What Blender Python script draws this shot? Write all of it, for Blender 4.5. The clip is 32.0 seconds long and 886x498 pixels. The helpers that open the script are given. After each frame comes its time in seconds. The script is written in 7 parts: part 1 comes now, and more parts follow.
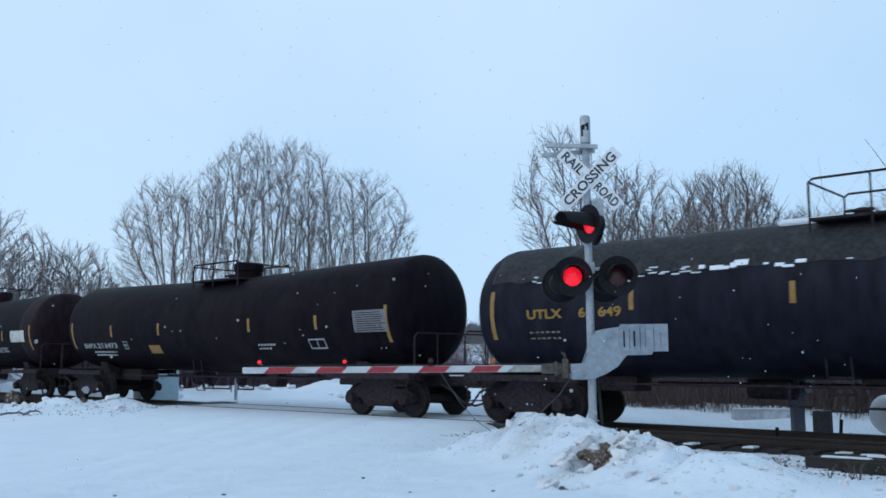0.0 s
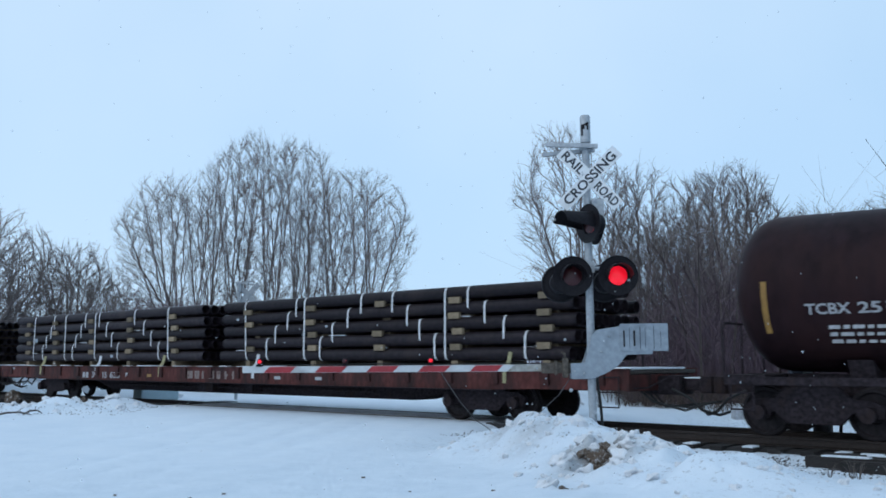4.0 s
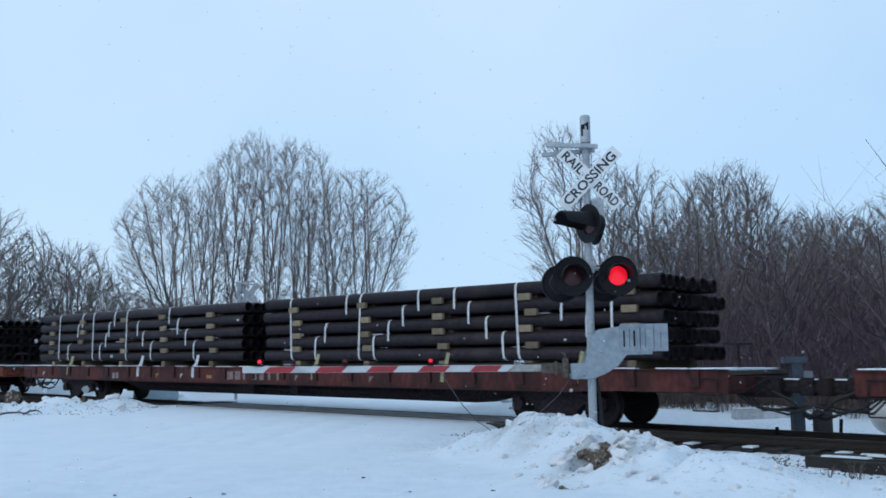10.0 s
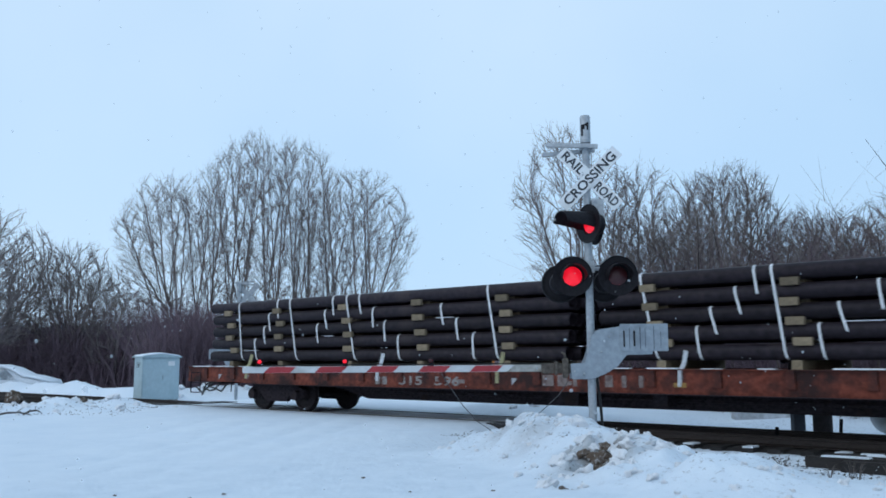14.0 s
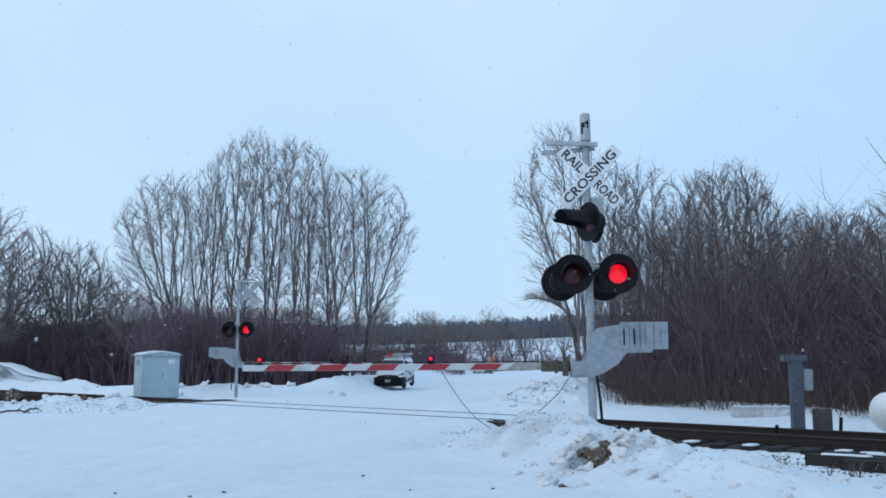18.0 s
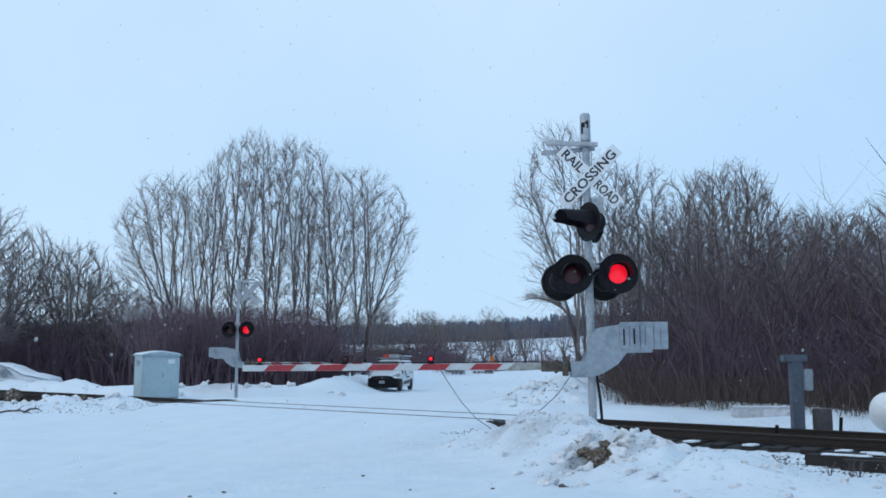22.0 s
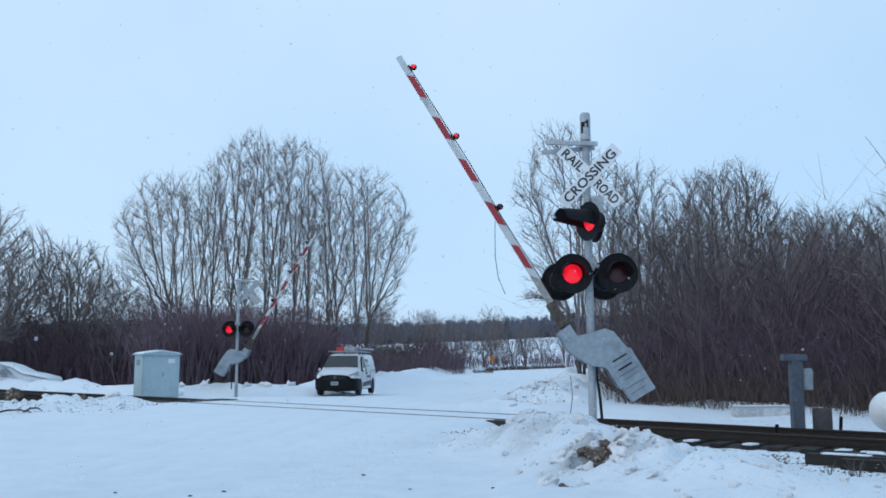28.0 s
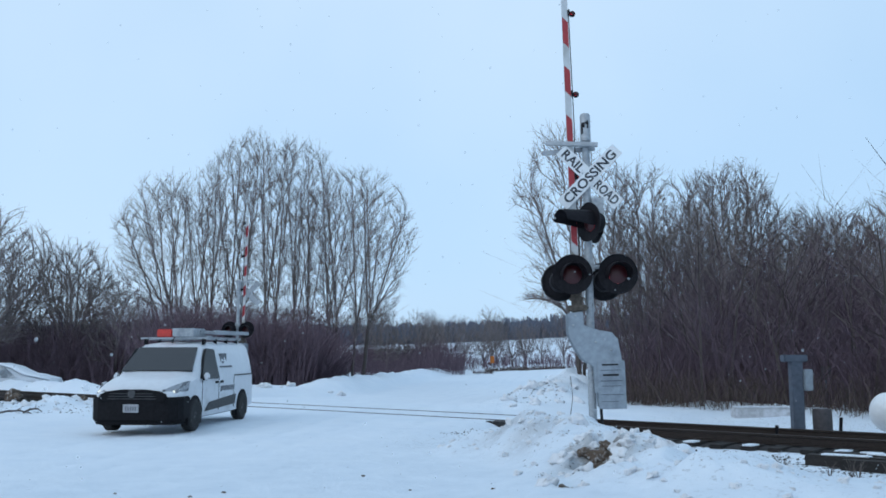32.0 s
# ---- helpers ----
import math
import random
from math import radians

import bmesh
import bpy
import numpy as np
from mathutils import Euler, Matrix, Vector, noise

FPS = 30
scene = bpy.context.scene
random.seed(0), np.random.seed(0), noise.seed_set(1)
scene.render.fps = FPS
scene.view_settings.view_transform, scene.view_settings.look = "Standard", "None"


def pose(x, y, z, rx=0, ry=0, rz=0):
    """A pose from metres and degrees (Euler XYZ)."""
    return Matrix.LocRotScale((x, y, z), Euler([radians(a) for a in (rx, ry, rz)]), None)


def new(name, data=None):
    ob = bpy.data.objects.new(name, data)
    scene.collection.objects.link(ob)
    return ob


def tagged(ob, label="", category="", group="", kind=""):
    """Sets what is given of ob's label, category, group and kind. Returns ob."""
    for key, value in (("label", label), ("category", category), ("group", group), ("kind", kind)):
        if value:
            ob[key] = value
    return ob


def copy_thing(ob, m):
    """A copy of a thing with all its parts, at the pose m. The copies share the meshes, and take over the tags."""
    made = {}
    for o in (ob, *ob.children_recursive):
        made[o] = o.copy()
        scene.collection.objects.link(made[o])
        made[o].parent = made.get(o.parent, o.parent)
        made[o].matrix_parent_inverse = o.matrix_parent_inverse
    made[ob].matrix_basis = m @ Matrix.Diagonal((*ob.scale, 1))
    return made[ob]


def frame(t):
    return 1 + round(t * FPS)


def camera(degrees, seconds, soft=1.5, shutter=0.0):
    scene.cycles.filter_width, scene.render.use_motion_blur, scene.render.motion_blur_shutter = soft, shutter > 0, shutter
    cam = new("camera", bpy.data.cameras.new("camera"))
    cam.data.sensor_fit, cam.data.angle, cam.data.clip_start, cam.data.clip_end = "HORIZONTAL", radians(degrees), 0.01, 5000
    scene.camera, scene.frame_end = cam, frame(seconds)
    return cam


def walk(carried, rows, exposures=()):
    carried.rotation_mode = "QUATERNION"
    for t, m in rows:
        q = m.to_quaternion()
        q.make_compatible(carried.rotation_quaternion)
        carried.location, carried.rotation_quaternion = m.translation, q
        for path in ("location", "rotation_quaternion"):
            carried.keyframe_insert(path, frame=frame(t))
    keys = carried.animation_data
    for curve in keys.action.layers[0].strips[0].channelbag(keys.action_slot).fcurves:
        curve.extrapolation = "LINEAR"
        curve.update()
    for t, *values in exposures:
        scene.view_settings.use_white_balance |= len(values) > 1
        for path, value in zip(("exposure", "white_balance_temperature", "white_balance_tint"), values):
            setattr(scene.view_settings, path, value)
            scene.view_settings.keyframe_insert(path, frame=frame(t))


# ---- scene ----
import collections

# ---------- camera ----------
EYE = (0.0, -16.511, 1.287)
HEAD = 41.134          # heading, degrees left of the track's normal
cam = camera(52.21, 32.0, soft=1.7, shutter=0.12)


def aim(t, pitch):
    return (t, pose(EYE[0], EYE[1], EYE[2], 90 + pitch, 0.06, HEAD))


walk(cam, [aim(0, 7.11), aim(1.5, 7.13), aim(3.5, 7.10), aim(5.8, 7.00), aim(8, 7.05), aim(9, 7.10), aim(11, 7.04), aim(12, 7.00), aim(13, 7.10), aim(14.2, 7.08),
           aim(17, 6.94), aim(19, 7.00), aim(21.5, 7.00), aim(22.5, 6.94), aim(24, 6.99), aim(26, 6.95), aim(28.5, 6.93), aim(30, 6.98), aim(32, 6.98)],
     exposures=[(0, 0.05, 6500, 10), (32, 0.05, 6500, 10)])

CH, SH = math.cos(radians(HEAD)), math.sin(radians(HEAD))


def spot(l, d, z=0.0):
    """World place l metres right of the viewpoint and d metres ahead of it."""
    return Vector((EYE[0] + l * CH - d * SH, EYE[1] + l * SH + d * CH, z))


# ---------- world and sun ----------
world = bpy.data.worlds.new("overcast_sky")
scene.world = world
world.use_nodes = True
wn, wl = world.node_tree.nodes, world.node_tree.links
wn.clear()
sky = wn.new("ShaderNodeTexSky")
sky.sky_type, sky.sun_disc = "NISHITA", False
sky.sun_elevation, sky.sun_rotation = radians(24), radians(150)
sky.air_density, sky.dust_density = 1.0, 1.5
bg_sky, bg_cloud, add = wn.new("ShaderNodeBackground"), wn.new("ShaderNodeBackground"), wn.new("ShaderNodeAddShader")
coord, cloud, cramp = wn.new("ShaderNodeTexCoord"), wn.new("ShaderNodeTexNoise"), wn.new("ShaderNodeValToRGB")
cloud.inputs["Scale"].default_value, cloud.inputs["Detail"].default_value, cloud.inputs["Roughness"].default_value = 1.6, 4, 0.5
cramp.color_ramp.elements[0].position, cramp.color_ramp.elements[1].position = 0.3, 0.72
cramp.color_ramp.elements[0].color, cramp.color_ramp.elements[1].color = (0.462, 0.695, 0.955, 1), (0.585, 0.795, 1.02, 1)
wl.new(coord.outputs["Generated"], cloud.inputs["Vector"])
wl.new(cloud.outputs["Fac"], cramp.inputs["Fac"])
# the overcast is paler overhead and bluer to the north-east
across, side_ramp, side_mix = wn.new("ShaderNodeVectorMath"), wn.new("ShaderNodeValToRGB"), wn.new("ShaderNodeMix")
across.operation = "DOT_PRODUCT"
across.inputs[1].default_value = (CH, SH, 0.0)
side_ramp.color_ramp.elements[0].position, side_ramp.color_ramp.elements[1].position = 0.1, 0.5
side_ramp.color_ramp.elements[0].color, side_ramp.color_ramp.elements[1].color = (1, 1, 1, 1), (0.83, 0.90, 0.95, 1)
apart, high_ramp, high_mix = wn.new("ShaderNodeSeparateXYZ"), wn.new("ShaderNodeValToRGB"), wn.new("ShaderNodeMix")
high_ramp.color_ramp.elements[0].position, high_ramp.color_ramp.elements[1].position = 0.2, 0.42
high_ramp.color_ramp.elements[0].color, high_ramp.color_ramp.elements[1].color = (0.98, 0.98, 0.99, 1), (1.11, 1.04, 1.0, 1)
for mix in (side_mix, high_mix):
    mix.data_type, mix.blend_type = "RGBA", "MULTIPLY"
    mix.inputs[0].default_value = 1.0
wl.new(coord.outputs["Generated"], across.inputs[0])
wl.new(across.outputs["Value"], side_ramp.inputs["Fac"])
wl.new(coord.outputs["Generated"], apart.inputs["Vector"])
wl.new(apart.outputs["Z"], high_ramp.inputs["Fac"])
wl.new(cramp.outputs["Color"], side_mix.inputs[6])
wl.new(side_ramp.outputs["Color"], side_mix.inputs[7])
wl.new(side_mix.outputs[2], high_mix.inputs[6])
wl.new(high_ramp.outputs["Color"], high_mix.inputs[7])
wl.new(high_mix.outputs[2], bg_cloud.inputs["Color"])
wl.new(sky.outputs["Color"], bg_sky.inputs["Color"])
bg_sky.inputs["Strength"].default_value, bg_cloud.inputs["Strength"].default_value = 0.012, 0.93
wl.new(bg_sky.outputs["Background"], add.inputs[0])
wl.new(bg_cloud.outputs["Background"], add.inputs[1])
wo = wn.new("ShaderNodeOutputWorld")
wl.new(add.outputs["Shader"], wo.inputs["Surface"])

sun = new("sun", bpy.data.lights.new("sun", "SUN"))
sun.data.energy, sun.data.angle, sun.data.color = 0.5, radians(40), (1.0, 0.95, 0.9)
sun.rotation_euler = (radians(58), 0, radians(-28))


# ---------- materials ----------
def material(name, color, rough=0.7, metal=0.0, vary=0.25, scale=6.0, bump=0.15, second=None, patch=0.0, patch_scale=1.2, stretch=(1, 1, 1), glow=0.0, island=0.0, spec=0.5, each=0.0):
    m = bpy.data.materials.new(name)
    m.use_nodes = True
    n, l = m.node_tree.nodes, m.node_tree.links
    b = n["Principled BSDF"]
    b.inputs["Roughness"].default_value, b.inputs["Metallic"].default_value, b.inputs["Specular IOR Level"].default_value = rough, metal, spec
    tc, mp = n.new("ShaderNodeTexCoord"), n.new("ShaderNodeMapping")
    mp.inputs["Scale"].default_value = stretch
    l.new(tc.outputs["Object"], mp.inputs["Vector"])
    fine = n.new("ShaderNodeTexNoise")
    fine.inputs["Scale"].default_value, fine.inputs["Detail"].default_value = scale * 4, 6
    l.new(mp.outputs["Vector"], fine.inputs["Vector"])
    ramp = n.new("ShaderNodeValToRGB")
    ramp.color_ramp.elements[0].position, ramp.color_ramp.elements[1].position = 0.3, 0.7
    lo, hi = [c * (1 - vary) for c in color], [min(1, c * (1 + vary)) for c in color]
    ramp.color_ramp.elements[0].color, ramp.color_ramp.elements[1].color = (*lo, 1), (*hi, 1)
    l.new(fine.outputs["Fac"], ramp.inputs["Fac"])
    out = ramp.outputs["Color"]
    if second:
        big, br, mix = n.new("ShaderNodeTexNoise"), n.new("ShaderNodeValToRGB"), n.new("ShaderNodeMix")
        big.inputs["Scale"].default_value, big.inputs["Detail"].default_value, big.inputs["Roughness"].default_value = patch_scale, 8, 0.65
        l.new(mp.outputs["Vector"], big.inputs["Vector"])
        br.color_ramp.elements[0].position, br.color_ramp.elements[1].position = 0.62 - patch * 0.35, 0.72 - patch * 0.2
        l.new(big.outputs["Fac"], br.inputs["Fac"])
        mix.data_type = "RGBA"
        l.new(br.outputs["Color"], mix.inputs["Factor"])
        l.new(out, mix.inputs["A"])
        mix.inputs["B"].default_value = (*second, 1)
        out = mix.outputs["Result"]
    if each or island:
        hs = n.new("ShaderNodeHueSaturation")
        rnd = n.new("ShaderNodeObjectInfo").outputs["Random"] if each else n.new("ShaderNodeNewGeometry").outputs["Random Per Island"]
        mr = n.new("ShaderNodeMapRange")
        k = each or island
        mr.inputs["To Min"].default_value, mr.inputs["To Max"].default_value = 1 - k, 1 + k
        l.new(rnd, mr.inputs["Value"])
        l.new(mr.outputs["Result"], hs.inputs["Value"])
        l.new(out, hs.inputs["Color"])
        out = hs.outputs["Color"]
    l.new(out, b.inputs["Base Color"])
    if bump:
        bp = n.new("ShaderNodeBump")
        bp.inputs["Strength"].default_value, bp.inputs["Distance"].default_value = bump, 0.02
        l.new(fine.outputs["Fac"], bp.inputs["Height"])
        l.new(bp.outputs["Normal"], b.inputs["Normal"])
    if glow:
        l.new(out, b.inputs["Emission Color"])
        b.inputs["Emission Strength"].default_value = glow
    return m


def ground_material():
    """Packed and drifted snow, with dirt pressed into the driven road, gravel by the track, and shade put into the near
    snow's tone right of the crossing.
    """
    m = bpy.data.materials.new("snow_ground")
    m.use_nodes = True
    n, l = m.node_tree.nodes, m.node_tree.links
    b = n["Principled BSDF"]
    b.inputs["Roughness"].default_value, b.inputs["Specular IOR Level"].default_value = 0.75, 0.25
    b.inputs["Subsurface Weight"].default_value = 0.0
    tc = n.new("ShaderNodeTexCoord")
    att = n.new("ShaderNodeAttribute")
    att.attribute_name = "wear_shade"
    sep = n.new("ShaderNodeSeparateColor")
    l.new(att.outputs["Color"], sep.inputs["Color"])

    def noise_at(scale, detail=6, rough=0.6):
        t = n.new("ShaderNodeTexNoise")
        t.inputs["Scale"].default_value, t.inputs["Detail"].default_value, t.inputs["Roughness"].default_value = scale, detail, rough
        l.new(tc.outputs["Object"], t.inputs["Vector"])
        return t.outputs["Fac"]

    def ramp(fac, p0, c0, p1, c1):
        r = n.new("ShaderNodeValToRGB")
        r.color_ramp.elements[0].position, r.color_ramp.elements[1].position = p0, p1
        r.color_ramp.elements[0].color, r.color_ramp.elements[1].color = (*c0, 1), (*c1, 1)
        l.new(fac, r.inputs["Fac"])
        return r.outputs["Color"]

    def mixed(fac, a, c):
        x = n.new("ShaderNodeMix")
        x.data_type = "RGBA"
        l.new(fac, x.inputs["Factor"])
        l.new(a, x.inputs["A"])
        if isinstance(c, tuple):
            x.inputs["B"].default_value = (*c, 1)
        else:
            l.new(c, x.inputs["B"])
        return x.outputs["Result"]

    def times(a, c):
        x = n.new("ShaderNodeMath")
        x.operation = "MULTIPLY"
        l.new(a, x.inputs[0])
        l.new(c, x.inputs[1])
        return x.outputs["Value"]

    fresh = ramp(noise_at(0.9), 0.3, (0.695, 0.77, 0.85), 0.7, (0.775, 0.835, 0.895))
    # packed snow's tone, which also paints the shade right of the crossing
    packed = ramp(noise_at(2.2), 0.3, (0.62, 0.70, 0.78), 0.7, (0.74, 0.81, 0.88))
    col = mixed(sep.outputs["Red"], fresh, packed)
    speck = ramp(noise_at(13, 8, 0.75), 0.575, (0, 0, 0), 0.61, (1, 1, 1))
    col = mixed(times(speck, sep.outputs["Green"]), col, (0.10, 0.085, 0.07))
    clod = ramp(noise_at(5.0, 8, 0.75), 0.36, (0, 0, 0), 0.46, (1, 1, 1))
    earth = ramp(noise_at(9, 6, 0.7), 0.35, (0.06, 0.043, 0.032), 0.65, (0.21, 0.165, 0.125))
    col = mixed(times(clod, sep.outputs["Blue"]), col, earth)
    l.new(col, b.inputs["Base Color"])
    bp = n.new("ShaderNodeBump")
    bp.inputs["Strength"].default_value, bp.inputs["Distance"].default_value = 0.75, 0.06
    l.new(noise_at(5, 8, 0.7), bp.inputs["Height"])
    l.new(bp.outputs["Normal"], b.inputs["Normal"])
    return m


M_GROUND = ground_material()
M_SNOW = material("snow", (0.76, 0.81, 0.865), 0.8, vary=0.04, scale=3, bump=0.5, spec=0.2)
M_RAIL = material("rusted_rail_steel", (0.032, 0.023, 0.020), 0.55, 0.4, 0.4, 8, 0.3)
M_TIE = material("creosoted_tie_wood", (0.020, 0.017, 0.016), 0.9, vary=0.5, scale=5, stretch=(1, 1, 6), each=0.3)
M_BALLAST = material("dark_ballast", (0.026, 0.023, 0.023), 0.95, vary=0.6, scale=5, bump=0.8, second=(0.5, 0.52, 0.55), patch=-0.1, patch_scale=2.5)
M_GALV = material("galvanized_steel", (0.36, 0.39, 0.42), 0.5, 0.25, 0.18, 5, 0.1, (0.24, 0.27, 0.30), 0.35, 3)
M_ALU = material("weathered_aluminium", (0.27, 0.315, 0.36), 0.55, 0.15, 0.12, 4, 0.05, (0.19, 0.225, 0.26), 0.3, 2.5)
M_WHITE = material("white_paint", (0.74, 0.76, 0.78), 0.5, vary=0.06, scale=4, bump=0.05, second=(0.55, 0.56, 0.56), patch=0.2, patch_scale=2)
M_REFL_RED = material("red_reflective_sheet", (0.32, 0.022, 0.032), 0.4, vary=0.15, scale=4, bump=0.05)
M_BLACK = material("black_enamel", (0.012, 0.011, 0.014), 0.55, vary=0.3, scale=5, bump=0.05, spec=0.15)
M_LETTER = material("black_lettering", (0.03, 0.035, 0.045), 0.6, vary=0.1, bump=0)
M_TANK = material("black_tank_paint", (0.0086, 0.0064, 0.0098), 0.55, vary=0.4, scale=1.2, bump=0.05, second=(0.0150, 0.0100, 0.0118), patch=0.35, patch_scale=0.8, stretch=(1, 1, 0.35), spec=0.035)
M_TANK_BROWN = material("rust_brown_tank_paint", (0.0165, 0.0088, 0.0112), 0.55, vary=0.4, scale=1.2, bump=0.05, second=(0.027, 0.0125, 0.0135), patch=0.45, patch_scale=0.8, stretch=(1, 1, 0.35), spec=0.08)
M_TANK_BLUE = material("faded_blue_black_tank_paint", (0.0102, 0.0106, 0.019), 0.55, vary=0.4, scale=1.2, bump=0.05, second=(0.019, 0.020, 0.028), patch=0.3, patch_scale=0.9, stretch=(1, 1, 0.25), spec=0.08)
M_UNDER = material("grimy_underframe_steel", (0.030, 0.024, 0.028), 0.8, 0.0, 0.5, 4, 0.3, (0.034, 0.023, 0.021), 0.2, 2, spec=0.08)
M_WHEEL = material("worn_wheel_steel", (0.024, 0.020, 0.022), 0.6, 0.0, 0.4, 4, 0.15, spec=0.10)
M_SILL = material("faded_red_brown_car_paint", (0.090, 0.029, 0.026), 0.65, 0, 0.35, 2.5, 0.15, (0.027, 0.017, 0.017), 0.5, 1.3, (1, 1, 0.4), spec=0.12)
M_ORANGE = material("weathered_orange_red_paint", (0.160, 0.042, 0.027), 0.6, 0, 0.4, 2.5, 0.1, (0.035, 0.018, 0.017), 0.55, 1.5, spec=0.12)
M_DECK = material("weathered_deck_planks", (0.06, 0.05, 0.045), 0.9, 0, 0.4, 5, 0.3)
M_PIPE = material("black_coated_steel_pipe", (0.0185, 0.0142, 0.0185), 0.5, 0, 0.35, 2.0, 0.08, (0.032, 0.024, 0.026), 0.25, 1.0, each=0.35, spec=0.14)
M_STRAP = material("white_polyester_strap", (0.62, 0.64, 0.66), 0.6, 0, 0.1, 4, 0.05)
M_YELLOW = material("yellow_reflective_tape", (0.27, 0.145, 0.03), 0.55, 0, 0.2, 4, 0.05)
M_WEBBING = material("yellow_green_webbing", (0.36, 0.33, 0.18), 0.7, 0, 0.2, 4, 0.05)
M_BLOCK = material("softwood_block", (0.175, 0.135, 0.088), 0.85, 0, 0.25, 5, 0.2, each=0.4)
M_STENCIL = material("white_stencil_paint", (0.34, 0.35, 0.37), 0.7, 0, 0.2, 4, 0.0)
M_STENCIL_Y = material("ochre_stencil_paint", (0.30, 0.17, 0.03), 0.7, 0, 0.2, 4, 0.0)
M_HOSE = material("black_rubber_hose", (0.012, 0.012, 0.013), 0.7, 0, 0.2, 4, 0.0)
M_BOXPAINT = material("pale_grey_green_enamel", (0.40, 0.52, 0.57), 0.5, 0, 0.06, 2, 0.05, (0.35, 0.47, 0.52), 0.3, 1.5)
M_BLUESTEEL = material("blue_grey_painted_steel", (0.075, 0.095, 0.13), 0.6, 0, 0.2, 3, 0.1)
M_LIT = material("lit_red_lens", (1.0, 0.006, 0.02), 0.3, 0, 0.6, 9, 0, glow=0.95)
M_UNLIT = material("unlit_red_lens", (0.045, 0.004, 0.007), 0.4, 0, 0.2, 12, 0.1)
M_BARK = material("grey_brown_bark", (0.085, 0.070, 0.064), 0.9, 0, 0.3, 3, 0.3, island=0.25)
M_TWIG = material("bare_twigs", (0.165, 0.140, 0.138), 0.9, 0, 0.2, 2, 0.0, island=0.35)
M_BRUSH = material("dark_red_brown_brush", (0.128, 0.090, 0.112), 0.95, 0, 0.3, 1, 0.0, island=0.22)
# aerial haze is put into this blue-grey woods colour
M_HILL = material("haze_tinted_far_woods", (0.13, 0.152, 0.20), 1.0, 0, 0.3, 0.05, 0.0, (0.11, 0.13, 0.17), 0.4, 0.04, island=0.3)
M_FADED = material("worn_faded_lettering", (0.19, 0.15, 0.14), 0.7, 0, 0.3, 6, 0.0, (0.09, 0.05, 0.045), 0.4, 5)
M_STONE = material("dirty_concrete", (0.26, 0.25, 0.24), 0.9, 0, 0.2, 4, 0.3)
M_CABLE = material("grey_cable", (0.06, 0.06, 0.065), 0.6, 0, 0.1, 3, 0)


